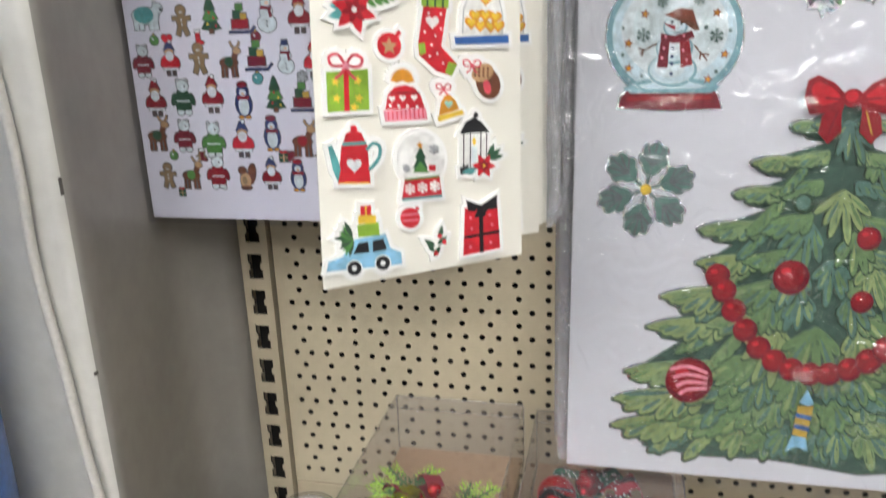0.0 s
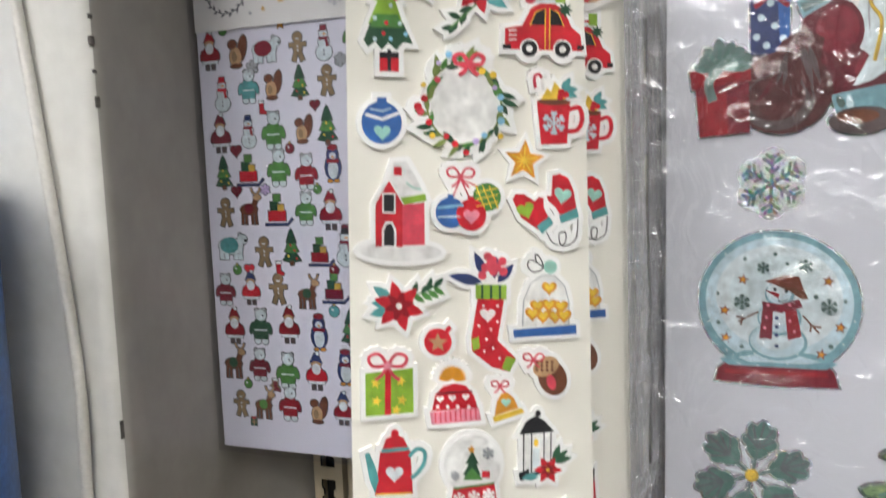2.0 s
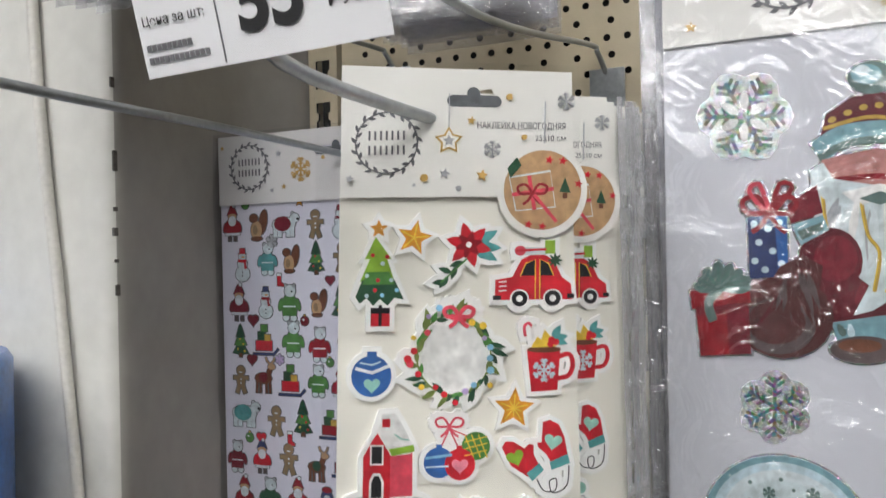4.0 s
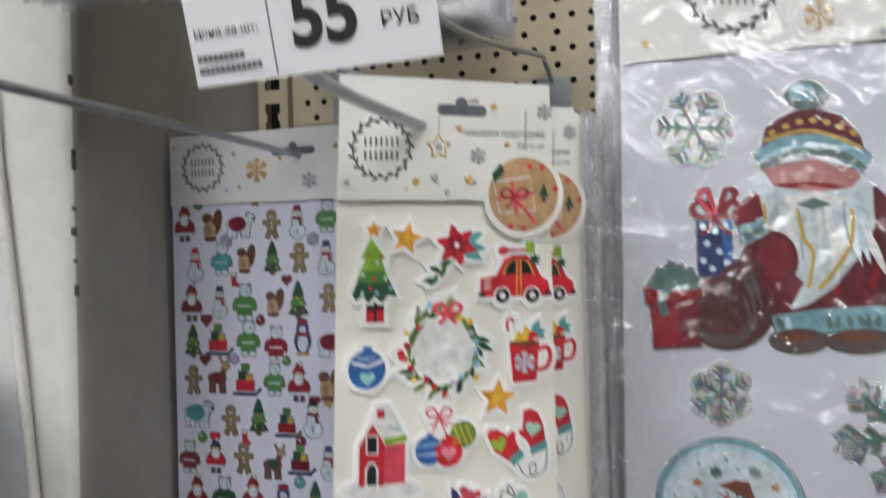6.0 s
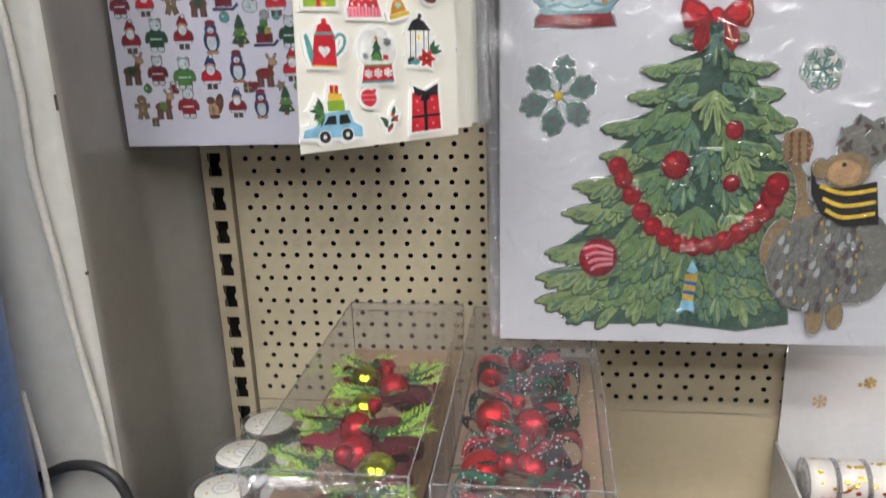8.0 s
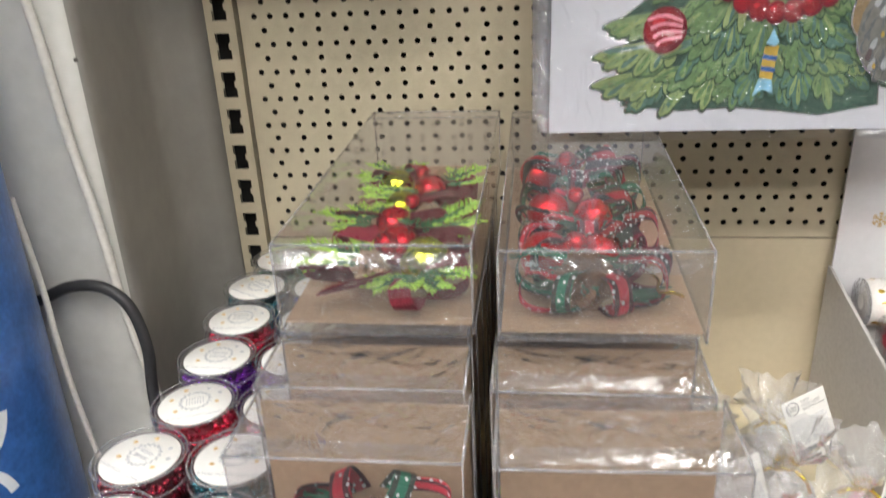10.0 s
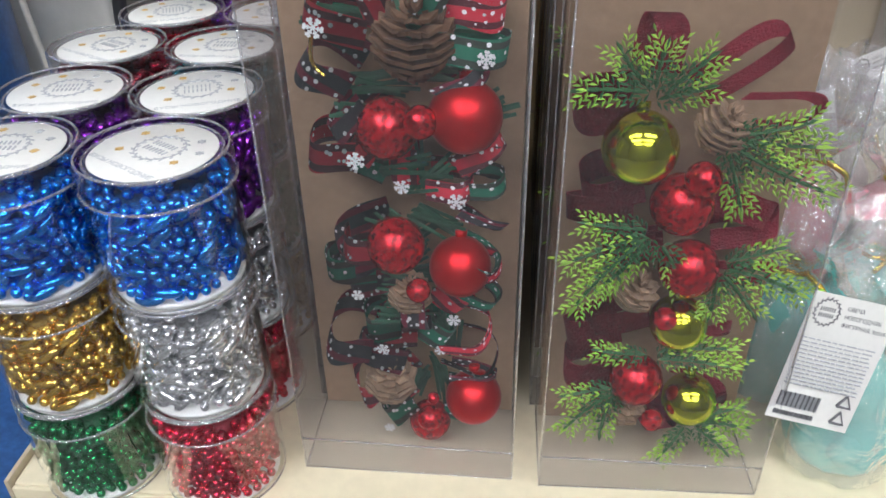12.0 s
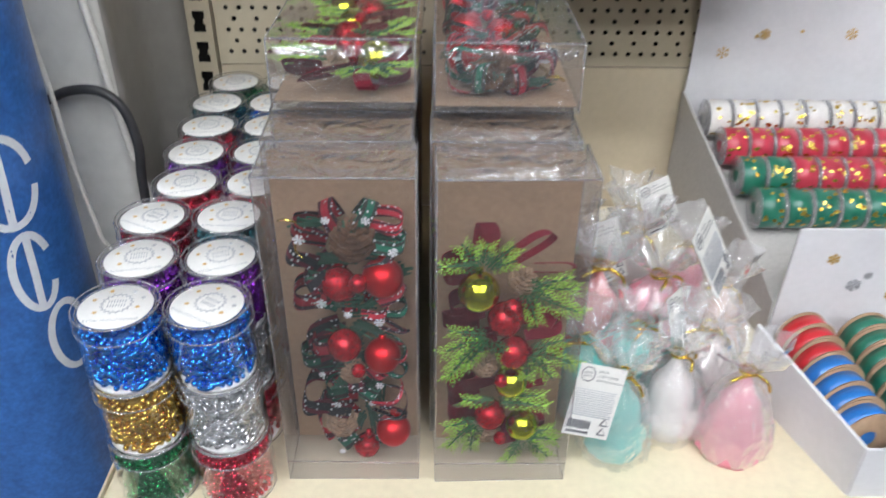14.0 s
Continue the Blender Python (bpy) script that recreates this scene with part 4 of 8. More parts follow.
    a.poly([(886, 832), (1000, 820), (1001, 836), (888, 846)], "blue")
    a.build("sticker", sheet, "glass dome with biscuits foam sticker")
    # green gift
    a = Art(A_LOW)
    a.poly([(551, 522), (637, 512), (639, 592), (553, 600)], "lime").line([(592, 514), (593, 597)], 11, "red")
    for x, y in ((570, 540), (572, 572), (615, 536), (618, 570), (608, 588)):
        a.star(x, y, 10, "yellow", 10, white=False)
    a.bow(591, 508, 34, "rose", True, 6).star(591, 508, 11, "pink", 0, white=False)
    a.build("sticker", sheet, "green gift box foam sticker")
    # knitted hat
    a = Art(A_LOW)
    for k in range(14):
        a.leaf(708, 532, 26, 9, 180 + k * 180 / 13, "orange")
    a.poly([(672, 590), (678, 560), (692, 545), (712, 540), (732, 544), (746, 560), (754, 584)], "red").poly([(668, 592), (756, 584), (760, 606), (672, 614)], "pink")
    for k in range(9):
        a.line([(678 + k * 9, 592 - k * 0.9), (679 + k * 9, 611 - k * 0.9)], 2.5, "rose")
    for x, y in ((686, 568), (708, 566), (732, 564)):
        a.heart(x, y, 7, "white")
    for x in (682, 700, 718, 738):
        a.oval(x, 582, 3.5, mat="white", n=8, white=False)
    a.line([(680, 558), (744, 554)], 2, "black")
    a.build("sticker", sheet, "red knitted hat foam sticker")
    # bell
    a = Art(A_LOW)
    a.poly([(784, 598), (788, 572), (796, 558), (806, 556), (818, 566), (826, 584)], "orange").poly([(780, 600), (832, 584), (837, 592), (784, 610)], "yellow")
    a.heart(804, 574, 9, "mint").bow(793, 545, 15, "rose", True, 3).build("sticker", sheet, "golden bell foam sticker")
    # acorn
    a = Art(A_LOW)
    a.oval(886, 530, 25, 32, "brown", -20).oval(874, 510, 24, 17, "tan", -25).oval(884, 538, 8, 14, "rose", -15, white=False)
    for k in range(12):
        a.oval(858 + (k % 4) * 9, 502 + (k // 4) * 7, 3, mat="brown", n=6, white=False)
    a.bow(852, 498, 18, "rose", True, 3).build("sticker", sheet, "brown acorn foam sticker")
    # lantern
    a = Art(A_LOW)
    a.box(834, 626, 886, 700, "white")
    a.poly([(828, 632), (840, 608), (856, 598), (872, 606), (890, 626)], "black").oval(861, 594, 5, 6, "black")
    for x in (836, 850, 872, 884):
        a.line([(x, 628), (x, 698)], 2.4, "black")
    a.poly([(828, 700), (846, 692), (846, 710), (830, 714)], "black").line([(832, 702), (886, 698)], 4, "black")
    a.oval(858, 646, 4, 7, "yellow", white=False).box(852, 656, 864, 690, "pale", False)
    for t in (-70, -40, -15):
        a.leaf(888, 680, 34, 12, t, "dark_green")
    a.leaf(862, 704, 30, 14, 170, "teal").flower(879, 694, 25, "red", 6, "yellow")
    a.build("sticker", sheet, "black lantern foam sticker")
    # teapot
    a = Art(A_LOW)
    a.poly([(580, 664), (634, 660), (640, 738), (572, 742)], "red").poly([(584, 658), (590, 640), (606, 632), (622, 638), (630, 656)], "red").oval(606, 630, 7, 7, "red")
    a.line([(582, 662), (632, 657)], 7, "teal", True).poly([(552, 668), (560, 664), (572, 692), (578, 712), (572, 738), (562, 716)], "teal")
    a.line([(632, 672), (646, 658), (660, 664), (658, 686), (644, 704), (636, 710)], 7, "teal", True, 4)
    a.heart(606, 702, 16, "pale").line([(574, 740), (638, 737)], 3, "yellow").build("sticker", sheet, "red teapot foam sticker")
    # snow globe
    a = Art(A_LOW)
    a.oval(745, 686, 50, 55, "white")
    a.poly([(712, 728), (784, 718), (790, 756), (706, 768)], "red").line([(706, 768), (790, 757)], 5, "teal", True).line([(712, 728), (784, 718)], 4, "green")
    a.poly([(744, 660), (732, 684), (738, 684), (728, 704), (760, 704), (752, 684), (757, 684)], "dark_green", False).poly([(744, 690), (728, 712), (764, 712)], "green", False)
    a.star(743, 658, 8, "orange", white=False).box(762, 696, 776, 708, "red", False)
    for x, y in ((722, 746), (748, 742), (774, 738)):
        a.flake(x, y, 12, "white", 2)
    a.flake(772, 664, 11, "grey", 1.4).flake(714, 704, 8, "grey", 1.2)
    a.build("sticker", sheet, "snow globe foam sticker")
    # small striped bauble, berry twig, spotted gift, loaded blue car
    a = Art(A_LOW).oval(723, 805, 21, 21, "red").box(734, 782, 742, 790, "red")
    a.line([(704, 800), (742, 796)], 3, "pink").line([(706, 812), (742, 808)], 3, "pink").build("sticker", sheet, "small red bauble foam sticker")
    a = Art(A_END)
    a.poly([(682, 512), (736, 504), (742, 580), (680, 590)], "red").line([(709, 508), (711, 586)], 7, "black").line([(681, 560), (741, 552)], 5, "black")
    for x, y in ((692, 528), (724, 524), (694, 546), (728, 540), (692, 576), (726, 570)):
        a.oval(x, y, 2.5, mat="pink", n=7, white=False)
    a.poly([(709, 508), (684, 498), (688, 516), (698, 518)], "black").poly([(709, 508), (736, 492), (736, 514), (722, 516)], "black").poly([(706, 506), (698, 528), (716, 526), (722, 512)], "black", False)
    a.build("sticker", sheet, "spotted red gift foam sticker")
    a = Art(A_END)
    for x, y, t in ((630, 590, -60), (630, 582, -120), (636, 570, -40), (632, 572, -150), (640, 560, -80)):
        a.leaf(x, y, 22, 9, t, "dark_green")
    for x, y in ((640, 556), (648, 566), (634, 584)):
        a.oval(x, y, 4, mat="red", n=8, white=False)
    a.build("sticker", sheet, "berry twig foam sticker")
    a = Art(A_END)
    a.poly([(446, 608), (450, 592), (474, 584), (494, 556), (548, 548), (556, 572), (574, 580), (576, 600)], "sky")
    a.poly([(492, 580), (502, 562), (518, 560), (520, 578)], "black", False).poly([(526, 578), (526, 559), (544, 556), (550, 574)], "black", False)
    for wx, wy in ((494, 604), (543, 597)):
        a.oval(wx, wy, 14, 14, "white").oval(wx, wy, 12, 12, "black", white=False).oval(wx, wy, 4.5, mat="white", n=8, white=False)
    for k in range(12):
        a.leaf(492, 552, rng.uniform(18, 34), 9, 100 + k * 13, rng.choice(("dark_green", "fir_dark", "green")))
    a.poly([(500, 532), (536, 528), (538, 550), (502, 552)], "lime").box(502, 516, 532, 530, "yellow").box(506, 500, 524, 516, "red").line([(515, 500), (515, 516)], 3, "yellow")
    a.build("sticker", sheet, "loaded blue toy car foam sticker")


def header_print(sheet):
    """Grey and gold print on the header card."""
    a = Art(A_HEAD, base=None)
    logo_wreath(a, 680, 30, 56)
    a.line([(792, -60), (792, 4)], 1.2, "silver_print").star(792, 28, 26, "gold_print", 0, 5, 0.55, False).star(792, 28, 20, "paper", 0, 5, 0.55, False).star(792, 28, 11, "silver_print", 0, 5, 0.5, False)
    a.flake(870, 45, 17, "silver_print", 1.6).flake(1002, -40, 17, "silver_print", 1.6)
    for x, y, r, c in ((785, 88, 10, "silver_print"), (852, 92, 11, "gold_print"), (614, 95, 8, "silver_print"), (832, -8, 8, "gold_print")):
        a.star(x, y, r, c, 10, white=False)
    for x, y, r, c in ((748, 95, 7, "gold_print"), (810, 115, 5, "silver_print"), (927, 24, 5, "gold_print"), (730, 108, 3, "silver_print"), (900, -50, 6, "gold_print")):
        a.oval(x, y, r, mat=c, n=10, white=False)
    a.line([(964, -40), (963, 36)], 1.2, "silver_print")
    ob = a.build("header_print", sheet, "grey and gold snowflake print")
    ob.location.y = -0.0021
    a = Art(A_HEAD, base=None)
    a.oval(960, 122, 80, 84, "paper", n=36)
    a.oval(960, 120, 69, 72, "tan", n=36)
    a.poly([(905, 80), (920, 62), (1005, 85), (1020, 120), (1000, 175), (940, 190)], "tan", False).poly([(900, 95), (974, 84), (984, 152), (912, 158)], "print_paper" if "print_paper" in M else "pale", False)
    a.poly([(902, 98), (974, 88), (982, 150), (914, 156)], "tan", False)
    a.line([(936, 94), (946, 156)], 7, "rose").line([(906, 128), (980, 118)], 7, "rose").bow(942, 126, 26, "deep_red", False, 5)
    a.line([(945, 128), (985, 178)], 6, "rose")
    for x, y in ((972, 66), (996, 68), (935, 182), (960, 186), (1024, 110)):
        a.star(x, y, 8, "red", 12, white=False)
    a.poly([(1000, 98), (990, 124), (1010, 126)], "dark_green", False).box(996, 126, 1004, 136, "brown", False)
    a.poly([(897, 80), (914, 60), (922, 75), (903, 98)], "dark_green", False)
    ob = a.build("round_photo", sheet, "round picture of wrapped gifts")
    ob.location.y = -0.0025


A_POSE = pose(-0.072, 0.405, 0, 0, 0, 37)
sheet_a = thing("sticker_sheet", A_POSE, "narrow sheet of puffy Christmas stickers hanging on a hook", "sticker sheet", "foam sticker sheets on the hook")
bk = part("backing", box_mesh((-0.0125, 0.0, 1.3475), (0.0825, 0.0007, 1.602), 0.0002), M["paper_a"], sheet_a)
lean_edge(bk, 0.03, 1.42, 0.036)
hd = part("header_card", slot_card(-0.0125, 0.0825, 1.591, 1.638, 0.0437, 1.6262, 0.019, 0.0052), M["paper"], sheet_a, "white printed header card")
hd.location.y = -0.002
lean_edge(hd, 0.0, 1.42, 0.036)
foam_stickers(sheet_a)
header_print(sheet_a)
lettering("НАКЛЕЙКА НОВОГОДНЯЯ", 0.0034, M["grey_print"], sheet_a, pose(0.0795, -0.0023, 1.6172, 90, 0, 0), align="RIGHT", squash=0.80)
lettering("25х10 см", 0.0030, M["grey_print"], sheet_a, pose(0.0795, -0.0023, 1.6127, 90, 0, 0), align="RIGHT")
# dark inlay laid over the slot, painting the shade inside it
a = Art(Flat(0, 0), base=None)
a.box(35.5, -1628.4, 52.0, -1624.0, "dim", False).oval(35.5, -1626.2, 2.2, mat="dim", n=12, white=False).oval(52, -1626.2, 2.2, mat="dim", n=12, white=False).oval(43.5, -1628.8, 2.6, mat="dim", n=12, white=False)
a.build("slot_shade", sheet_a, "dark inlay painting the shade in the hanging slot").location.y = -0.0024
fl = part("film", wavy_sheet(-0.0150, 0.0845, 1.3455, 1.640, 0.0010, 16, 40, 2), M["film"], sheet_a, "clear wrinkled film")
fl.location.y = -0.0042
second = copy_thing(sheet_a, pose(-0.067, 0.448, -0.002, 0, 0, 38.5))


def plain_sheet(m, seed):
    e = thing("sticker_sheet", m, "narrow sticker sheet in clear film, deep in the hanging stack", "sticker sheet", "foam sticker sheets on the hook")
    part("backing", box_mesh((-0.0125, 0.0, 1.3475), (0.0825, 0.0007, 1.602), 0.0002), M["paper_a"], e)
    part("header_card", box_mesh((-0.0125, -0.0012, 1.591), (0.0825, -0.0008, 1.638), 0.0001), M["paper"], e)
    f = part("film", wavy_sheet(-0.0150, 0.0860, 1.3445, 1.640, 0.0012, 8, 20, seed), M["film"], e, "clear wrinkled film")
    f.location.y = -0.003
    bm = bmesh.new()
    rg = random.Random(seed)
    z = 1.346
    while z < 1.638:
        h = rg.uniform(0.004, 0.02)
        add_box(bm, (0.0832, -0.003 + rg.uniform(-0.0008, 0.0008), z), (0.0866 + rg.uniform(-0.0012, 0.0012), -0.0026, min(z + h, 1.64)))
        z += h
    part("film_seam", bm, M["edge"], e, "welded film edge")


for k in range(13):
    plain_sheet(pose(-0.066 + 0.0012 * k + rng.uniform(-0.0012, 0.0012), 0.462 + 0.0072 * k, rng.uniform(-0.004, 0.002), 0, 0, 38 + rng.uniform(-2, 3)), 20 + k)


# ---- small glossy sticker sheet beside it ----
def tiny_art(a, kind, x, y, r, rg):
    """One small sticker figure, r half its height."""
    red = rg.choice(("red", "deep_red", "deep_red", "wine"))
    wear = rg.choice((red, red, "dark_green", "teal", "green"))

    def at(u, v):
        return x + r * u, y + r * v

    def shape(pts, mat, white=True):
        a.poly([at(u, v) for u, v in pts], mat, white)

    def blob(u, v, ru, rv, mat, white=True, turn=0):
        a.oval(*at(u, v), r * ru, r * rv, mat, turn, 12, white)

    if kind == "tree":
        for k, (w, v) in enumerate(((0.58, 0.75), (0.46, 0.25), (0.32, -0.25))):
            shape([(-w, v), (-w * 0.3, v - 0.62), (0, v - 0.75), (w * 0.3, v - 0.62), (w, v), (w * 0.3, v + 0.08), (-w * 0.3, v + 0.08)], "green" if k % 2 else "dark_green")
        a.box(*at(-0.12, 0.75), *at(0.12, 1.0), "brown")
        for u, v in ((-0.2, 0.5), (0.2, 0.2), (-0.05, -0.1), (0.3, 0.62)):
            blob(u, v, 0.07, 0.07, rg.choice(("red", "yellow")), False)
    elif kind == "bear":
        blob(-0.22, 0.85, 0.2, 0.18, "snow"), blob(0.25, 0.85, 0.2, 0.18, "snow")
        shape([(-0.42, 0.75), (-0.5, 0.1), (-0.3, -0.3), (0.3, -0.3), (0.5, 0.1), (0.42, 0.75)], wear)
        blob(-0.55, 0.15, 0.14, 0.34, wear, True, 15), blob(0.55, 0.15, 0.14, 0.34, wear, True, -15)
        blob(0.05, -0.58, 0.36, 0.33, "snow"), blob(-0.22, -0.86, 0.1, 0.1, "grey"), blob(0.3, -0.86, 0.1, 0.1, "grey")
        blob(0.14, -0.5, 0.15, 0.11, "pale", False), blob(0.16, -0.55, 0.06, 0.05, "black", False)
        a.line([at(-0.4, 0.25), at(0.4, 0.25)], r * 0.08, "pale")
    elif kind == "walking_bear":
        for u in (-0.62, -0.3, 0.3, 0.6):
            a.box(*at(u - 0.14, 0.2), *at(u + 0.14, 0.75), "snow")
        blob(0, 0, 0.85, 0.46, "snow"), blob(-0.1, -0.05, 0.62, 0.46, wear, False), blob(0.78, -0.38, 0.32, 0.28, "snow")
        blob(1.0, -0.32, 0.1, 0.08, "black", False), blob(0.62, -0.66, 0.09, 0.09, "grey")
    elif kind == "coat":
        a.box(*at(-0.3, 0.6), *at(-0.08, 1.0), "boot").box(*at(0.08, 0.6), *at(0.3, 1.0), "boot")
        shape([(-0.5, 0.65), (-0.4, -0.1), (-0.2, -0.3), (0.2, -0.3), (0.4, -0.1), (0.5, 0.65)], red)
        blob(-0.5, 0.2, 0.12, 0.3, red, True, 15), blob(0.5, 0.2, 0.12, 0.3, red, True, -15)
        a.line([at(-0.5, 0.6), at(0.5, 0.6)], r * 0.16, "pale")
        shape([(-0.36, -0.5), (-0.1, -1.0), (0.12, -1.0), (0.36, -0.5)], rg.choice((red, "navy")))
        blob(0, -0.42, 0.3, 0.16, "tan"), blob(0, -0.15, 0.28, 0.3, "pale", False), blob(0.1, -1.0, 0.1, 0.1, "pale")
    elif kind == "snowman":
        blob(0, 0.5, 0.52, 0.46, "snow"), blob(0, -0.1, 0.36, 0.32, "snow"), blob(0, -0.52, 0.26, 0.26, "snow")
        shape([(-0.32, -0.68), (-0.2, -0.72), (-0.16, -1.0), (0.18, -1.0), (0.2, -0.72), (0.32, -0.68)], rg.choice(("navy", red, "black")))
        a.line([at(-0.3, -0.28), at(0.3, -0.26)], r * 0.18, red).line([at(0.16, -0.26), at(0.24, 0.2)], r * 0.16, red)
        blob(0, 0.4, 0.05, 0.05, "black", False), blob(0, 0.62, 0.05, 0.05, "black", False), blob(0.06, -0.5, 0.12, 0.05, "orange", False)
    elif kind == "penguin":
        blob(0, 0.2, 0.5, 0.7, "navy"), blob(0, 0.32, 0.32, 0.52, "snow", False), blob(0, -0.5, 0.36, 0.34, "navy"), blob(0, -0.42, 0.22, 0.18, "snow", False)
        blob(0, -0.36, 0.08, 0.06, "orange", False), blob(0, -0.86, 0.3, 0.16, red), a.line([at(-0.36, -0.14), at(0.36, -0.14)], r * 0.2, red)
        blob(-0.2, 0.92, 0.16, 0.08, "orange"), blob(0.2, 0.92, 0.16, 0.08, "orange")
    elif kind == "gift":
        a.box(*at(-0.6, -0.35), *at(0.6, 0.8), wear).line([at(0, -0.35), at(0, 0.8)], r * 0.2, "tan").line([at(-0.6, 0.2), at(0.6, 0.2)], r * 0.16, "tan")
        blob(-0.25, -0.55, 0.26, 0.17, red, True, 20), blob(0.25, -0.55, 0.26, 0.17, red, True, -20)
    elif kind == "sled":
        a.box(*at(-0.6, 0.0), *at(0.5, 0.55), red).box(*at(-0.45, -0.5), *at(0.05, 0.0), "dark_green").box(*at(0.0, -0.35), *at(0.4, 0.0), "gold").box(*at(-0.25, -0.9), *at(0.2, -0.5), "green")
        a.line([at(-0.8, 0.75), at(0.6, 0.75), at(0.9, 0.45)], r * 0.12, "navy", True)
    elif kind == "deer":
        for d in (-0.42, -0.2, 0.2, 0.42):
            a.line([at(d, 0.2), at(d * 1.1, 0.95)], r * 0.15, "brown", True)
        blob(0, 0.1, 0.6, 0.32, "brown"), blob(0.42, -0.3, 0.16, 0.36, "brown", True, 25), blob(0.58, -0.58, 0.26, 0.18, "tan"), blob(0.0, 0.05, 0.3, 0.3, wear, False)
        for sg in (-1, 1):
            a.line([at(0.5, -0.7), at(0.5 + sg * 0.22, -0.9), at(0.5 + sg * 0.3, -1.1)], r * 0.09, "tan", True)
    elif kind == "squirrel":
        blob(0.35, -0.1, 0.3, 0.75, "brown", True, 12), blob(-0.12, 0.35, 0.4, 0.55, "tan"), blob(-0.3, -0.35, 0.3, 0.26, "brown"), blob(-0.1, 0.85, 0.4, 0.14, "brown"), blob(-0.2, 0.35, 0.18, 0.3, "bark", False)
    elif kind == "cookie":
        blob(0, -0.55, 0.34, 0.33, "bark"), blob(0, 0.1, 0.34, 0.42, "bark"), a.line([at(-0.6, -0.1), at(0.6, -0.1)], r * 0.26, "bark", True)
        a.line([at(-0.1, 0.3), at(-0.32, 0.9)], r * 0.3, "bark", True).line([at(0.1, 0.3), at(0.32, 0.9)], r * 0.3, "bark", True)
        blob(0, 0.0, 0.06, 0.06, "pale", False), blob(0, 0.25, 0.06, 0.06, "pale", False), blob(0, -0.45, 0.14, 0.04, "pale", False)
    elif kind == "ball":
        blob(0, 0.08, 0.7, 0.7, rg.choice((red, "green", "teal", "dark_green", "lilac"))), blob(0, -0.72, 0.16, 0.14, "gold"), blob(-0.2, -0.1, 0.2, 0.14, "pale", False, 40)
    elif kind == "flake":
        a.flake(x, y, r * 0.95, rg.choice(("grey", "blue", "lilac")), r * 0.18)
    elif kind == "star":
        a.star(x, y, r * 0.9, rg.choice(("orange", "gold", "bark")), rg.uniform(0, 70))
    elif kind == "heart":
        a.heart(x, y, r * 0.85, rg.choice((red, "tan", "wine")), 0, True)
    elif kind == "boot":
        shape([(-0.4, -0.8), (0.2, -0.8), (0.2, 0.2), (0.7, 0.5), (0.6, 0.8), (-0.4, 0.7)], red)
        a.box(*at(-0.45, -1.0), *at(0.25, -0.65), "pale")


B_X0, B_X1, B_Z0, B_Z1 = -0.305, -0.112, 1.3155, 1.658
sheet_b = thing("sticker_sheet", pose(0, 0.615, 0), "glossy sheet of many small Christmas stickers hanging on a hook", "sticker sheet")
part("backing", box_mesh((B_X0, 0, B_Z0), (B_X1, 0.0008, B_Z1 - 0.01), 0.0002), M["paper_b"], sheet_b)
hd = part("header_card", slot_card(B_X0, B_X1, 1.609, B_Z1, -0.207, 1.643, 0.034, 0.0055), M["paper"], sheet_b, "white printed header card")
hd.location.y = -0.0016
a = Art(Flat(B_X0, B_Z1), base=None)
logo_wreath(a, 27, 23, 15.5)
a.flake(70, 27, 9, "gold_print", 1).star(52, 15, 2.4, "silver_print", white=False).star(56, 38, 2, "gold_print", white=False).oval(88, 20, 1.4, mat="gold_print", n=8, white=False).oval(46, 40, 1.2, mat="silver_print", n=8, white=False)
a.flake(110, 36, 6, "silver_print", 0.7).star(130, 14, 2.6, "gold_print", white=False).star(4, 8, 1.6, "gold_print", white=False)
ob = a.build("header_print", sheet_b, "grey and gold snowflake print")
ob.location.y = -0.0018
# same painted slot shade for this header card
a = Art(Flat(0, 0), base=None)
a.box(-221, -1645, -193, -1640, "dim", False).oval(-221, -1642.5, 2.5, mat="dim", n=12, white=False).oval(-193, -1642.5, 2.5, mat="dim", n=12, white=False).oval(-207, -1646, 3, mat="dim", n=12, white=False)
a.build("slot_shade", sheet_b, "dark inlay painting the shade in the hanging slot").location.y = -0.0019
rg = random.Random(21)
row, y = 0, 62.0
FIGURES = ("bear", "coat", "walking_bear", "tree", "deer", "snowman", "bear", "squirrel", "penguin", "cookie", "sled", "coat")
TRINKETS = ("ball", "gift", "flake", "star", "heart", "ball", "boot")
while y < 334:
    x, col = 12.0 + rg.uniform(-3, 3) + 5 * (row % 2), 0
    while x < 187:
        kind = FIGURES[(row * 5 + col * 7 + rg.randrange(2)) % len(FIGURES)]
        r = rg.uniform(11.2, 13.2) * (0.92 if kind in ("cookie", "squirrel") else 1.0)
        a = Art(Flat(B_X0, B_Z1), base="dim", edge=0.00055, lift=0.0003)
        tiny_art(a, kind, x, y + rg.uniform(-2.5, 2.5), r, rg)
        a.build("sticker", sheet_b)
        step = r * (2.05 if kind == "walking_bear" else 1.62) + rg.uniform(0.5, 3.5)
        if rg.random() < 0.55 and x + step * 0.52 < 186 and y < 318:
            a = Art(Flat(B_X0, B_Z1), base="dim", edge=0.0005, lift=0.0003)
            tiny_art(a, rg.choice(TRINKETS), x + step * 0.52, y + rg.choice((-13.5, 13.5)), rg.uniform(4.0, 5.6), rg)
            a.build("sticker", sheet_b)
        x += step
        col += 1
    y += 27.4
    row += 1
fl = part("film", wavy_sheet(B_X0 - 0.003, B_X1 + 0.002, B_Z0 - 0.003, B_Z1 + 0.002, 0.0013, 18, 34, 5), M["film_b"], sheet_b, "clear wrinkled film")
fl.location.y = -0.0036
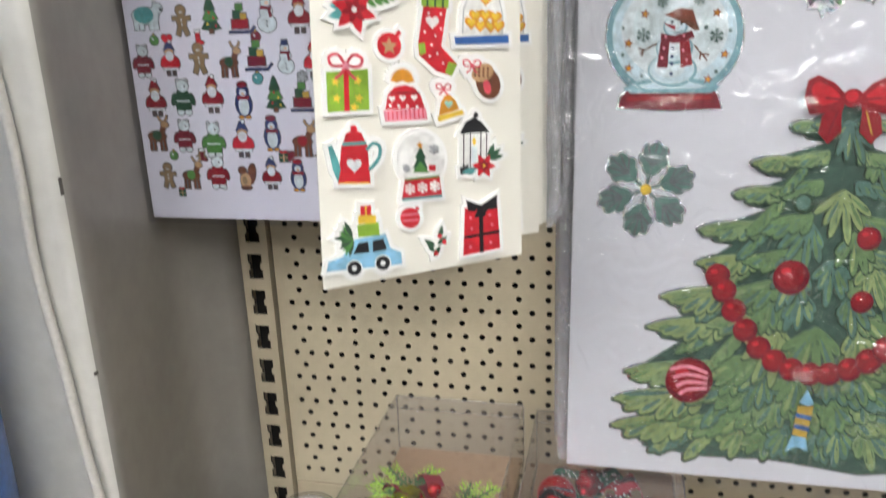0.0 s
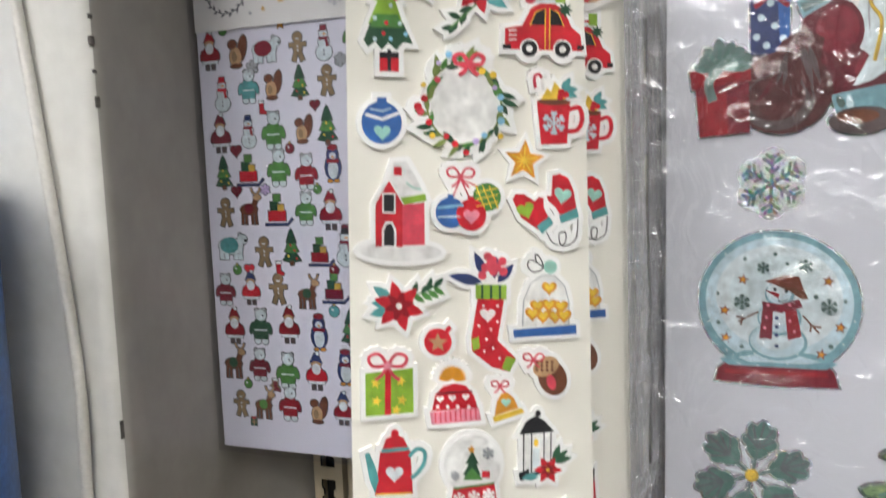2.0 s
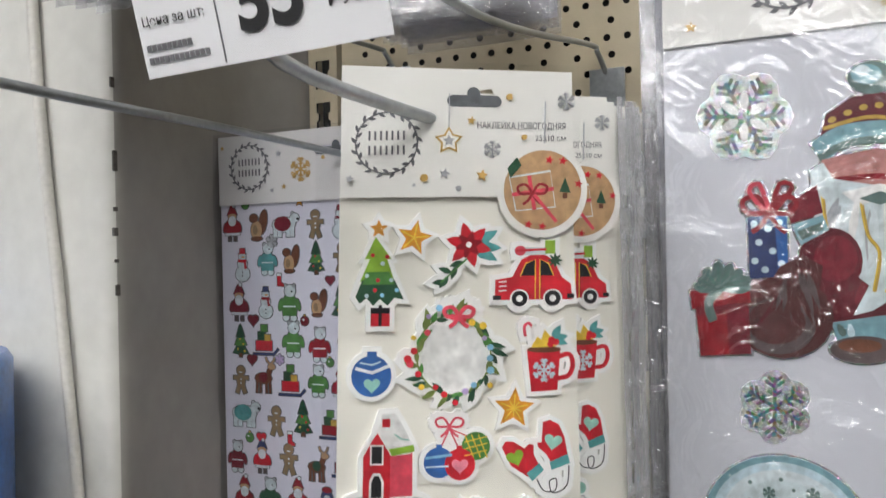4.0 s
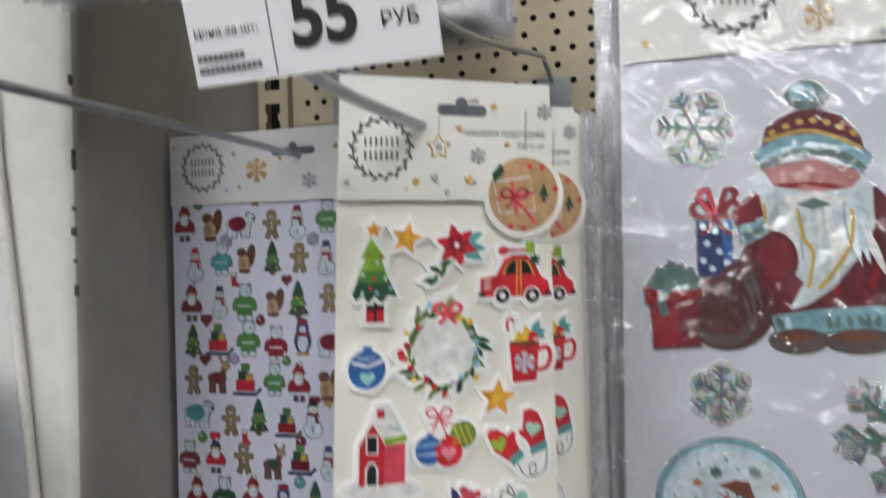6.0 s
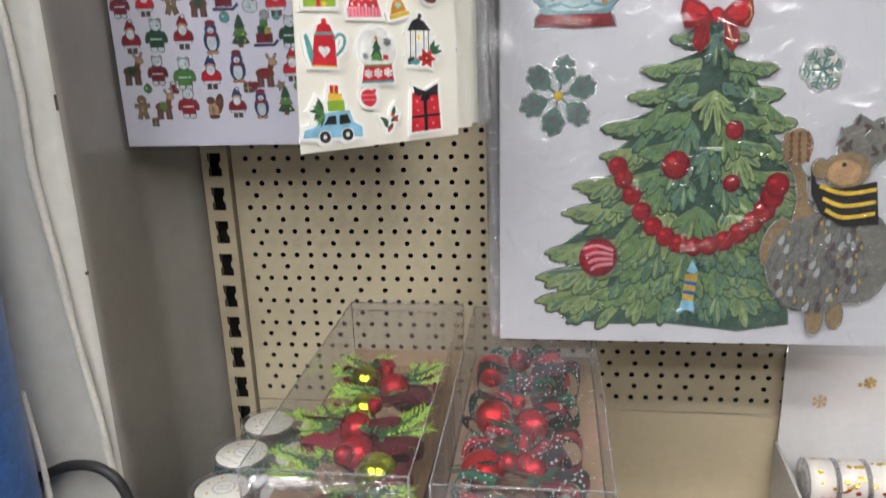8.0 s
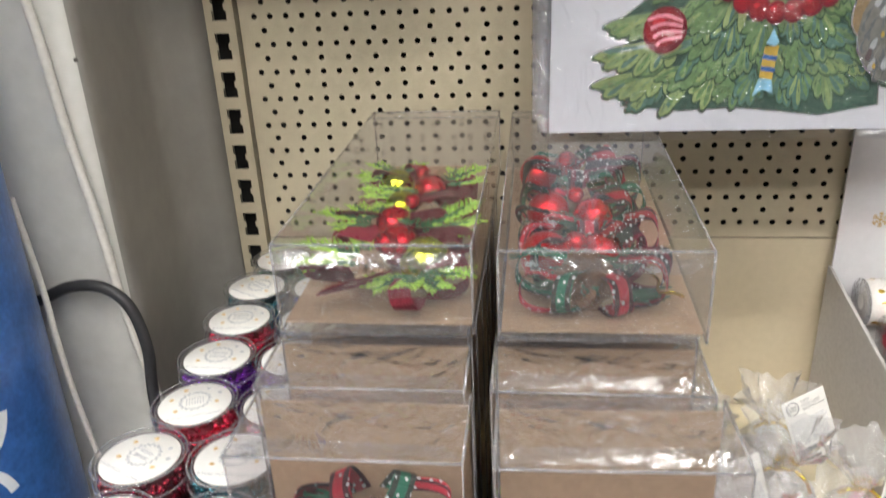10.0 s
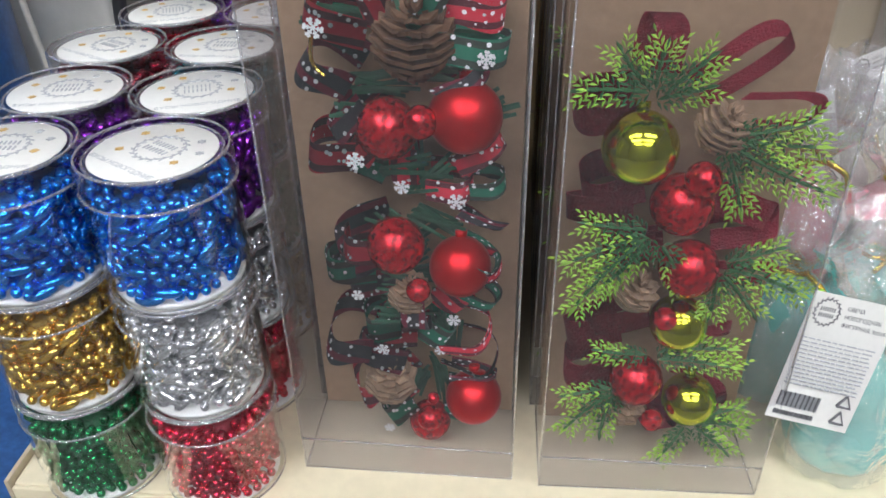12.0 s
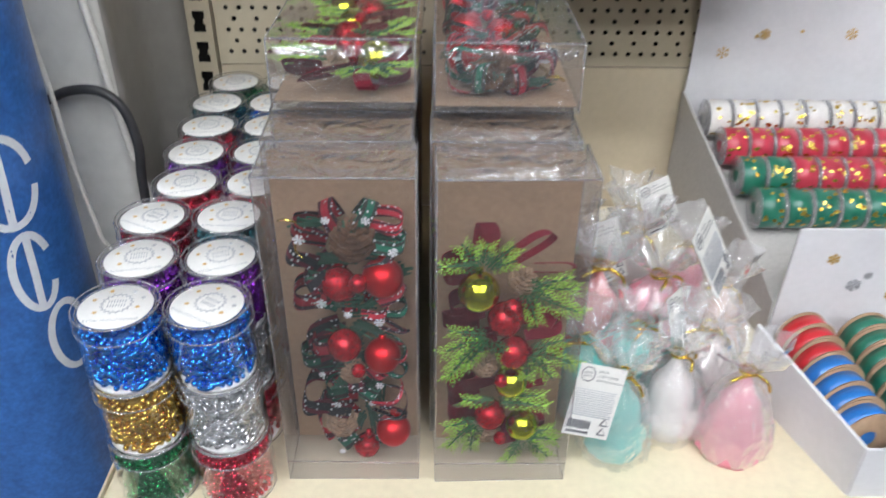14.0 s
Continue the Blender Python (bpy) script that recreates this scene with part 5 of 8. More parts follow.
for k in range(4):
    e = thing("sticker_sheet", pose(0.002 * k - 0.002, 0.625 + 0.008 * k, rng.uniform(-0.003, 0.001)), "glossy sticker sheet behind the front one on the hook", "sticker sheet")
    part("backing", box_mesh((B_X0, 0, B_Z0), (B_X1, 0.0008, B_Z1), 0.0002), M["paper_b"], e)


# ---- large sticker sheet ----
C_LOW = Grid(0.37335, -0.00760, -0.31398, 0.20163, -0.52652, 1.54316, 0.14640, -0.11072)
C_TOP = Grid(0.36590, -0.01090, -0.37881, 0.39284, -0.37111, 1.74614, 0.25693, -0.00018)
C_X0, C_X1, C_Z0, C_Z1 = 0.0115, 0.335, 1.1775, 1.755
sheet_c = thing("large_sticker_sheet", pose(0, 0.545, 0), "large glossy Christmas window sticker sheet in clear film", "sticker sheet")
bk = part("backing", box_mesh((C_X0, 0, C_Z0), (C_X1, 0.0009, 1.68), 0.0002), M["paper_c"], sheet_c)
lean_edge(bk, 0.1, 1.25, 0.012)
hd = part("header_card", slot_card(C_X0, C_X1, 1.665, C_Z1, 0.17, 1.735, 0.034, 0.006), M["paper"], sheet_c, "white printed header card")
hd.location.y = -0.0016
lean_edge(hd, 0.05, 1.25, 0.012)
a = Art(C_TOP, base=None)
logo_wreath(a, 1290, -18, 74)
a.flake(1448, 30, 30, "gold_print", 2).star(1142, 82, 10, "gold_print", white=False).star(1560, 60, 9, "silver_print", white=False)
ob = a.build("header_print", sheet_c, "grey and gold snowflake print")
ob.location.y = -0.0018


def c_art(grid):
    return Art(grid, base="foil_edge", edge=0.0011, lift=0.00035)


# dark six-petalled snowflakes and hexagon snowflakes
a = c_art(C_TOP).flake(1228, 228, 70, "foil_green", 7, 30, "foil_silver")
for k in range(6):
    t = radians(60 * k)
    a.oval(1228 + 26 * math.sin(t), 228 - 26 * math.cos(t), 7, 15, "white", 60 * k, 12, False)
a.build("sticker", sheet_c, "dark silver snowflake sticker")
a = c_art(C_TOP).flake(1278, 698, 54, "foil_green", 6, 0, "foil_silver")
a.build("sticker", sheet_c, "silver hexagon snowflake sticker")
a = Art(C_LOW, base="foil_edge", edge=0.001, lift=0.00035).flake(1288, 118, 98, "foil_green", 10, 15)
for k in range(6):
    t = radians(15 + 60 * k)
    a.star(1288 + 80 * math.sin(t), 118 - 80 * math.cos(t), 24, "foil_silver", 60 * k, 6, 0.5)
a.flake(1288, 118, 90, "fir_blue", 4, 15)
a.build("sticker", sheet_c, "large teal holographic snowflake sticker")
for x, y, r, t in ((1443, 266, 42, 0), (1552, 458, 46, 20)):
    Art(C_LOW, base="foil_edge", edge=0.001, lift=0.00035).flake(x, y, r, "fir_blue", 5, t, "foil_silver").build("sticker", sheet_c, "small silver snowflake sticker")
a = Art(C_LOW, base="foil_edge", edge=0.0012, lift=0.00035)
rg = random.Random(11)
for k in range(6):
    t = 60 * k + 12
    tr = radians(t)
    px, py = 1006 + 40 * math.sin(tr), 498 - 40 * math.cos(tr)
    for sg, l in ((-58, 26), (58, 26), (-26, 36), (26, 36), (0, 40)):
        a.lobe(px, py, l, 17, t - 90 + sg, rg.choice(("twig", "twig", "fir_blue")), True)
    for sg, l in ((-50, 25), (50, 25), (-24, 34), (24, 34), (0, 38)):
        q = radians(t + sg)
        a.line([(px, py), (px + l * math.sin(q), py - l * math.cos(q))], 3.2, "dim")
    for sg in (-14, 14):
        q = radians(t + sg)
        a.leaf(1006 + 24 * math.sin(tr), 498 - 24 * math.cos(tr), 32, 11, t - 90 + sg * 2.4, "fir_blue", True)
    a.line([(1006, 498), (px, py)], 3.4, "twig", True)
for k in range(12):
    t = radians(30 * k + 12)
    a.line([(1006, 498), (1006 + 36 * math.sin(t), 498 - 36 * math.cos(t))], 2.4, "pale" if k % 2 else "twig")
a.oval(1006, 498, 9.5, mat="gold", n=12, white=False).oval(1005, 497, 7.5, mat="yellow", n=12, white=False)
a.build("sticker", sheet_c, "fir twig snowflake sticker with yellow centre")
# snow globe
a = c_art(C_LOW)


def globe_at(u, v):
    return 1040 + (u - 238) * 0.61, 248 + (v - 470) * 0.6


def globe_shape(mat, *pts):
    a.poly([globe_at(u, v) for u, v in pts], mat, False)


def globe_blob(u, v, ru, rv, mat, turn=0):
    a.oval(*globe_at(u, v), ru * 0.61, rv * 0.6, mat, turn, 24, False)


a.oval(1040, 248, 107, 104, "rim", n=44).oval(1040, 246, 98, 93, "ice", n=40, white=False).oval(1040, 240, 84, 76, "pale", n=36, white=False).oval(1040, 236, 66, 58, "snow", n=30, white=False)
a.poly([(956, 364), (960, 346), (972, 335), (1104, 333), (1113, 343), (1119, 364), (1040, 367)], "wine").poly([(970, 346), (1104, 343), (1106, 350), (968, 353)], "deep_red", False)
globe_shape("rim", (110, 610), (160, 588), (237, 580), (320, 588), (365, 608), (340, 622), (130, 624))
globe_shape("ice", (150, 604), (200, 592), (280, 592), (330, 604), (300, 612), (170, 613))
for u, v, ru, rv in ((237, 562, 64, 45), (240, 505, 48, 42), (240, 448, 32, 30)):
    globe_blob(u, v, ru, rv, "rim"), globe_blob(u - 2, v - 2, ru - 5, rv - 5, "ice"), globe_blob(u - 8, v - 6, ru * 0.62, rv * 0.6, "snow")
globe_shape("hat", (208, 418), (232, 408), (250, 400), (282, 404), (294, 440), (270, 432), (226, 424))
globe_shape("brown", (226, 424), (270, 432), (294, 440), (302, 456), (288, 458), (262, 440))
globe_shape("deep_red", (206, 438), (240, 446), (238, 458))
globe_blob(230, 436, 4, 4, "black"), globe_blob(254, 440, 4, 4, "black")
a.line([globe_at(236, 464), globe_at(248, 466), globe_at(258, 458)], 1.6, "black")
globe_shape("wine", (202, 466), (240, 472), (282, 458), (290, 476), (244, 492), (204, 486))
globe_shape("wine", (203, 484), (226, 488), (224, 556), (196, 556)), globe_shape("deep_red", (252, 488), (276, 482), (288, 548), (258, 556))
for u, v in ((212, 505), (208, 530), (262, 510), (272, 535), (215, 475), (262, 472)):
    globe_blob(u, v, 3.5, 3.5, "pink")
for v in (505, 526, 546, 572):
    globe_blob(234, v, 4.5, 4.5, "navy")
for pts in ([(194, 492), (150, 518)], [(164, 510), (146, 506)], [(158, 514), (156, 526)], [(290, 496), (325, 536)], [(312, 520), (330, 522)], [(308, 516), (306, 534)]):
    a.line([globe_at(*p) for p in pts], 2.6, "brown")
for u, v in ((160, 416), (344, 412), (120, 492), (123, 558), (370, 520), (330, 586)):
    a.star(*globe_at(u, v), 8.5, "hat", 10, white=False).star(*globe_at(u, v), 5, "orange", 10, white=False)
for u, v, r in ((230, 352, 3), (256, 374, 2.5), (164, 366, 3), (318, 450, 3.4), (106, 522, 3), (350, 566, 3.6), (158, 578, 3), (380, 458, 2.6), (104, 452, 3)):
    a.oval(*globe_at(u, v), r, mat="twig", n=8, white=False)
rgg = random.Random(8)
for k in range(60):
    t, rr = rgg.uniform(0, 6.28), rgg.uniform(0.72, 0.98)
    a.oval(1040 + 104 * rr * math.cos(t), 248 + 100 * rr * math.sin(t), rgg.uniform(0.8, 1.9), mat="snow", n=6, white=False)
for u, v, r in ((158, 470, 12), (346, 472, 12), (204, 385, 9), (296, 378, 10)):
    a.flake(*globe_at(u, v), r, "twig", 1.4)
a.build("sticker", sheet_c, "snow globe window sticker with a snowman")
# gold trimmed dome at the edge
a = c_art(C_LOW)
a.poly([(1400, 160), (1410, 148), (1440, 150), (1470, 60), (1500, 10), (1560, -30), (1660, -40), (1720, 40), (1730, 140), (1760, 160), (1740, 215), (1600, 228), (1500, 212), (1420, 182)], "tan")
a.poly([(1440, 165), (1480, 60), (1520, 10), (1640, -20), (1700, 60), (1710, 170), (1560, 205)], "foil_silver", False)
a.line([(1408, 168), (1470, 196), (1560, 214), (1660, 212)], 16, "gold", False, 3).line([(1420, 182), (1500, 208), (1620, 222)], 6, "brown", False, 3)
a.star(1512, 135, 26, "gold", 10, white=False).star(1505, 75, 11, "yellow", 0, white=False).star(1580, 150, 22, "yellow", 30, white=False)
a.build("sticker", sheet_c, "gold trimmed dome window sticker")
# gifts, sack and red coat: plain shapes
a = c_art(C_TOP)
rgg = random.Random(12)
a.poly([(1322, 372), (1345, 330), (1400, 318), (1550, 330), (1640, 420), (1660, 560), (1600, 590), (1380, 590), (1350, 540), (1322, 450)], "coat")
for k in range(26):
    x, y = rgg.uniform(1350, 1620), rgg.uniform(400, 560)
    a.lobe(x, y, rgg.uniform(30, 60), rgg.uniform(8, 16), 90 + rgg.uniform(-25, 25), rgg.choice(("wine", "coat", "deep_red")))
a.poly([(1348, 262), (1356, 228), (1396, 200), (1440, 192), (1490, 208), (1520, 240), (1534, 278), (1440, 262)], "coat")
a.oval(1425, 170, 36, 26, "twig").oval(1418, 164, 24, 16, "rim", white=False).oval(1412, 158, 12, 8, "snow", white=False)
a.line([(1344, 288), (1380, 264), (1436, 256), (1490, 262), (1534, 292)], 36, "rim", True, 4).line([(1346, 298), (1384, 276), (1436, 268), (1490, 274), (1530, 300)], 12, "twig", False, 4).line([(1352, 250), (1436, 232), (1524, 262)], 6, "gold", False, 5)
for k in range(7):
    a.oval(1366 + k * 24, 236 - 22 * math.sin(math.pi * k / 6), 7, 5, "gold", -20 + 6 * k, 8, False)
a.poly([(1350, 300), (1436, 282), (1520, 304), (1528, 350), (1440, 352), (1350, 344)], "skin").line([(1362, 334), (1440, 326), (1514, 340)], 9, "deep_red", False, 3)
a.poly([(1332, 318), (1352, 304), (1368, 330), (1440, 342), (1508, 332), (1526, 310), (1544, 330), (1548, 400), (1520, 455), (1475, 510), (1430, 540), (1400, 548), (1424, 500), (1372, 460), (1340, 400)], "snow")
for k in range(24):
    t = rgg.random()
    x0 = 1350 + t * 180
    a.leaf(x0, rgg.uniform(345, 400), rgg.uniform(70, 120), rgg.uniform(8, 18), 90 + (1440 - x0) * 0.26 + rgg.uniform(-8, 8), rgg.choice(("ice", "white", "pale", "grey")), False)
a.poly([(1380, 352), (1440, 338), (1500, 352), (1470, 372), (1440, 362), (1408, 374)], "white", False).poly([(1408, 362), (1440, 350), (1472, 362), (1440, 372)], "twig", False)
for pts in ([(1352, 362), (1362, 420), (1396, 452), (1400, 480)], [(1412, 372), (1422, 420), (1440, 450), (1432, 510)], [(1508, 372), (1506, 430), (1478, 480), (1450, 512)]):
    a.line(pts, 6, "gold", False, 5).line([(x - 2, y - 3) for x, y in pts], 2.4, "yellow", False, 5)
a.poly([(1366, 560), (1440, 548), (1560, 540), (1620, 556), (1612, 584), (1480, 588), (1376, 590)], "rim", False)
for k in range(14):
    a.lobe(1376 + k * 18, 562 - k * 0.6, 22, 12, 80 + rgg.uniform(-20, 20), rgg.choice(("twig", "ice", "rim")))
a.oval(1416, 602, 52, 22, "boot").oval(1526, 602, 62, 22, "boot").oval(1410, 596, 34, 11, "brown", white=False).oval(1518, 596, 42, 11, "brown", white=False)
a.oval(1364, 462, 50, 54, "coat").oval(1372, 458, 34, 38, "wine", white=False).poly([(1304, 404), (1352, 388), (1362, 412), (1318, 436)], "rim").poly([(1312, 414), (1350, 400), (1354, 412), (1320, 428)], "twig", False)
a.poly([(1296, 372), (1342, 340), (1352, 384), (1302, 402)], "wine")
a.poly([(1234, 392), (1296, 388), (1298, 486), (1238, 490)], "navy").poly([(1276, 390), (1296, 388), (1298, 486), (1284, 487)], "blue", False)
for x, y in ((1244, 402), (1266, 410), (1252, 432), (1284, 400), (1246, 462), (1274, 446), (1262, 476), (1288, 466)):
    a.oval(x, y, 6, 5.5, "ice", n=9, white=False)
a.bow(1268, 384, 42, "deep_red", True, 8).line([(1260, 380), (1236, 350), (1252, 338), (1268, 380)], 7, "rose", True, 3).line([(1272, 380), (1284, 338), (1304, 344), (1276, 382)], 7, "deep_red", True, 3)
a.oval(1292, 552, 78, 66, "sack").poly([(1268, 500), (1286, 470), (1322, 452), (1352, 470), (1346, 520)], "sack").oval(1284, 566, 58, 46, "boot", white=False).oval(1280, 560, 46, 36, "sack", white=False)
for k in range(16):
    a.leaf(1312 + rgg.uniform(-16, 16), 478, rgg.uniform(60, 125), 11, 130 - k * 4.2, rgg.choice(("sack", "coat", "sack", "boot")), False)
a.poly([(1142, 512), (1236, 500), (1240, 530), (1146, 540)], "deep_red").poly([(1152, 538), (1234, 530), (1240, 612), (1160, 616)], "deep_red").poly([(1152, 538), (1234, 530), (1235, 544), (1153, 552)], "wine", False).poly([(1200, 532), (1236, 530), (1240, 612), (1206, 614)], "wine", False)
for t, l in ((185, 44), (205, 40), (228, 42), (262, 46), (292, 44), (318, 46), (338, 50), (356, 48)):
    a.lobe(1192, 508, l, 19, t, "twig", True).leaf(1192, 508, l * 0.9, 8, t, "fir_blue", False)
a.line([(1190, 508), (1172, 530), (1180, 560)], 15, "twig", True, 3)
a.poly([(1600, 380), (1720, 370), (1730, 600), (1610, 605)], "gold")
for k in range(5):
    a.line([(1602, 420 + k * 40), (1728, 395 + k * 40)], 13, "navy")
a.box(1640, 480, 1760, 606, "fir_blue").line([(1690, 372), (1690, 600)], 14, "rose")
for k in range(16):
    a.oval(1650 + (k % 4) * 30, 492 + (k // 4) * 28, 4, mat="pale", n=7, white=False)
a.build("sticker", sheet_c, "sticker of stacked gifts, sack and red coat")
# decorated fir tree: overlapping boughs with blunt drooping fingers
a = c_art(C_LOW)
rg = random.Random(5)


def bough(x, y, ang, length, width, body, rg, edge):
    """A bough of the painted fir: dark outline first, then the fingers, strokes and light streaks."""
    side = 90 - ang
    fingers = []
    n = 6
    for k in range(n):
        t = k / (n - 1)
        if abs(side) > 28:
            px, py = x + math.cos(radians(ang)) * length * 0.62 * t, y + math.sin(radians(ang)) * length * 0.62 * t
            fingers.append((px, py, length * (0.30 + 0.10 * math.sin(3 * t)) * rg.uniform(0.85, 1.15), ang + side * (0.72 - 0.62 * t) + rg.uniform(-6, 6)))
        else:
            fingers.append((x, y, length * (1.0 - 0.42 * abs(t - 0.5) * 2) * rg.uniform(0.88, 1.1), ang + (t - 0.5) * 96 + rg.uniform(-5, 5)))
    if abs(side) > 28:
        fingers.insert(0, (x, y, length, ang))
    for px, py, l, t in fingers:
        a.lobe(px, py + 1.2, l + 2.4, width + 2.6, t, "fir_dark", edge)
    for px, py, l, t in fingers:
        a.lobe(px, py, l, width, t, body)
    for px, py, l, t in fingers:
        c, s = math.cos(radians(t)), math.sin(radians(t))
        a.lobe(px + c * l * 0.3, py + s * l * 0.3, l * 0.6, width * 0.42, t + rg.uniform(-5, 5), rg.choice(("fir_mid", "fir", "fir_blue", "fir_light", "fir")))
        for q in range(2):
            u, v = rg.uniform(0.05, 0.75) * l, rg.uniform(-0.35, 0.35) * width
            sx, sy = px + u * c - v * s, py + u * s + v * c
            a.line([(sx, sy), (sx + c * 9 + rg.uniform(-2, 2), sy + s * 9)], 1.3, rg.choice(("fir_deep", "fir_dark", "fir_blue")))


def tree_at(u, v):
    return 887 + u / 1.26, 226.5 + v / 1.26


TIERS = ((212, 437, 634), (288, 362, 718), (352, 330, 738), (428, 262, 775), (500, 262, 800), (574, 192, 815), (642, 165, 830), (742, 122, 840), (806, 100, 846), (868, 98, 848))
left = [tree_at(xl + d, v + e) for v, xl, xr in TIERS for d, e in ((14, 0), (34, 22), (74, 30))]
right = [tree_at(xr - d, v + e) for v, xl, xr in TIERS for d, e in ((14, 0), (34, 22), (74, 30))]
a.poly([tree_at(545, 160)] + right + [tree_at(780, 960), tree_at(640, 972), tree_at(560, 958), tree_at(440, 938), tree_at(300, 934), tree_at(170, 912)] + left[::-1], "fir_deep")
for ti in range(len(TIERS) - 1, -1, -1):
    v, xl, xr = TIERS[ti]
    gap = (TIERS[ti + 1][0] - v if ti < 9 else 70) + 14
    cx = 550 - ti * 4
    n = 1 + ti
    w = 13 + 0.9 * ti
    for k in range(n):
        f = (k + 0.5 + rg.uniform(-0.2, 0.2)) / n * 2 - 1
        u = cx + f * (xr - xl) * 0.36
        bough(*tree_at(u, v - 12 + rg.uniform(-8, 14)), 90 - f * 58 + rg.uniform(-8, 8), gap * rg.uniform(0.78, 1.05), w * 0.92, rg.choice(("fir_mid", "fir", "fir", "fir_blue", "fir_light", "fir_blue")), rg, ti == 9)
    for sg, tip in ((1, xl), (-1, xr)):
        for r_in, dv, da in ((0.46, -16, 7), (0.80, -26, 14)):
            reach = abs(cx - tip) * r_in / 1.26
            x0, y0 = tree_at(tip, v + dv * 0.2)
            ang = 180 - da if sg > 0 else da
            if r_in > 0.5:
                x0 += sg * reach * 0.42
                reach *= 0.62
            bough(x0 + sg * reach, y0 - abs(math.sin(radians(ang))) * reach, ang, reach, w, rg.choice(("fir_light", "fir_mid", "fir_light")) if r_in < 0.5 else rg.choice(("fir_mid", "fir", "fir_blue")), rg, r_in < 0.5)
a.build("sticker", sheet_c, "painted fir tree window sticker")
# baubles, bead string, bow and sweet on the tree: printed over it
a = Art(C_LOW, base=None)


def bauble(x, y, r, m="deep_red"):
    a.oval(x, y, r, mat="wine", n=20).oval(x - r * 0.1, y - r * 0.12, r * 0.82, mat=m, n=18).oval(x - r * 0.3, y - r * 0.35, r * 0.3, r * 0.2, "red", n=10)


bauble(1250, 642, 30), bauble(1370, 575, 20), bauble(1368, 683, 19), bauble(1093, 825, 40)
for k in range(4):
    a.line([(1060 + k * 6, 806 + k * 15), (1090, 800 + k * 14), (1124, 812 + k * 9)], 6, "pink", False, 3)
a.oval(1262, 518, 18, mat="fir_dark", n=16).oval(1260, 516, 12, mat="fir_blue", n=12)
for p in glide([(1130, 640, 0), (1160, 700, 0), (1205, 765, 0), (1262, 803, 0), (1325, 810, 0), (1388, 786, 0), (1440, 742, 0), (1466, 690, 0)], 2):
    t = (p.x - 1130) / 340
    bauble(p.x, p.y, 20.5 + 9 * max(0, t - 0.65) * 2)
for sg, cx in ((-1, 1312), (1, 1336)):
    a.poly([(cx, 352), (cx + sg * 4, 372), (cx + sg * 2, 400), (cx + sg * 22, 420), (cx + sg * 38, 402), (cx + sg * 34, 376), (cx + sg * 14, 350)], "deep_red").line([(cx + sg * 10, 366), (cx + sg * 22, 404)], 3, "gold" if sg > 0 else "wine")
    a.poly([(cx, 340), (cx + sg * 18, 322), (cx + sg * 44, 310), (cx + sg * 60, 318), (cx + sg * 64, 346), (cx + sg * 54, 372), (cx + sg * 30, 370), (cx, 354)], "deep_red")
    a.poly([(cx + sg * 8, 342), (cx + sg * 24, 328), (cx + sg * 44, 320), (cx + sg * 54, 328), (cx + sg * 50, 350), (cx + sg * 36, 358), (cx + sg * 12, 352)], "red")
    a.line([(cx + sg * 8, 348), (cx + sg * 32, 346)], 3, "wine").line([(cx + sg * 52, 322), (cx + sg * 58, 350), (cx + sg * 44, 366)], 2.4, "gold" if sg > 0 else "wine", False, 3)
a.oval(1324, 346, 16, 15, "deep_red").oval(1322, 343, 10, 9, "red")
a.poly([(1280, 862), (1292, 838), (1304, 862), (1296, 868)], "sky").poly([(1278, 868), (1304, 868), (1296, 926), (1272, 920)], "gold").line([(1276, 884), (1302, 890)], 8, "blue").line([(1274, 904), (1300, 910)], 8, "blue")
a.poly([(1272, 922), (1296, 926), (1300, 950), (1280, 942), (1262, 952)], "sky")
ob = a.build("tree_baubles", sheet_c, "red baubles, bead string and bow printed on the tree")
ob.location.y = -0.0036
# plain furry shape with cone beside the tree
a = c_art(C_LOW)
a.oval(1650, 612, 58, 48, "fur")
for k in range(26):
    a.leaf(1650 + 44 * math.cos(k * 2.4), 606 + 34 * math.sin(k * 2.4), 24, 11, 200 + k * 12, "boot" if k % 2 else "fur", True)
a.poly([(1488, 648), (1506, 644), (1524, 672), (1534, 732), (1552, 752), (1532, 786), (1500, 790), (1512, 720), (1504, 672)], "bark")
a.oval(1470, 812, 30, 52, "bark", 20).oval(1561, 980, 17, 30, "bark").oval(1606, 972, 17, 30, "bark")
a.oval(1561, 856, 112, 104, "fur").oval(1655, 850, 70, 96, "fur")
for k in range(11):
    for q in range(13):
        x, y = 1466 + q * 20 + (k % 2) * 10, 760 + k * 18
        if ((x - 1566) / 108) ** 2 + ((y - 848) / 98) ** 2 < 1:
            a.lobe(x, y, 25, 15, 100 + rg.uniform(-22, 22), "dim", False).lobe(x, y, 22, 12, 100 + rg.uniform(-20, 20), rg.choice(("fur", "fur", "grey", "boot", "fur")), False)
            if rg.random() < 0.16:
                a.lobe(x, y + 8, 10, 7, 90, "gold", False)
a.oval(1614, 664, 50, 36, "bark").oval(1608, 668, 38, 26, "tan", white=False).oval(1556, 660, 17, 20, "bark").oval(1606, 652, 5, 5, "black", n=8, white=False)
a.poly([(1536, 660), (1550, 690), (1600, 702), (1680, 690), (1690, 780), (1610, 782), (1560, 752), (1540, 712)], "black", False)
for dy in (0, 26, 50):
    a.line([(1556 + dy * 0.3, 694 + dy), (1610, 712 + dy), (1680, 706 + dy)], 8, "yellow", False, 4)
a.oval(1505, 612, 31, 37, "bark")
for k in range(30):
    a.leaf(1480 + (k % 6) * 9, 580 + (k // 6) * 13, 15, 9, 80 + rg.uniform(-10, 10), "brown" if k % 2 else "bark", False)
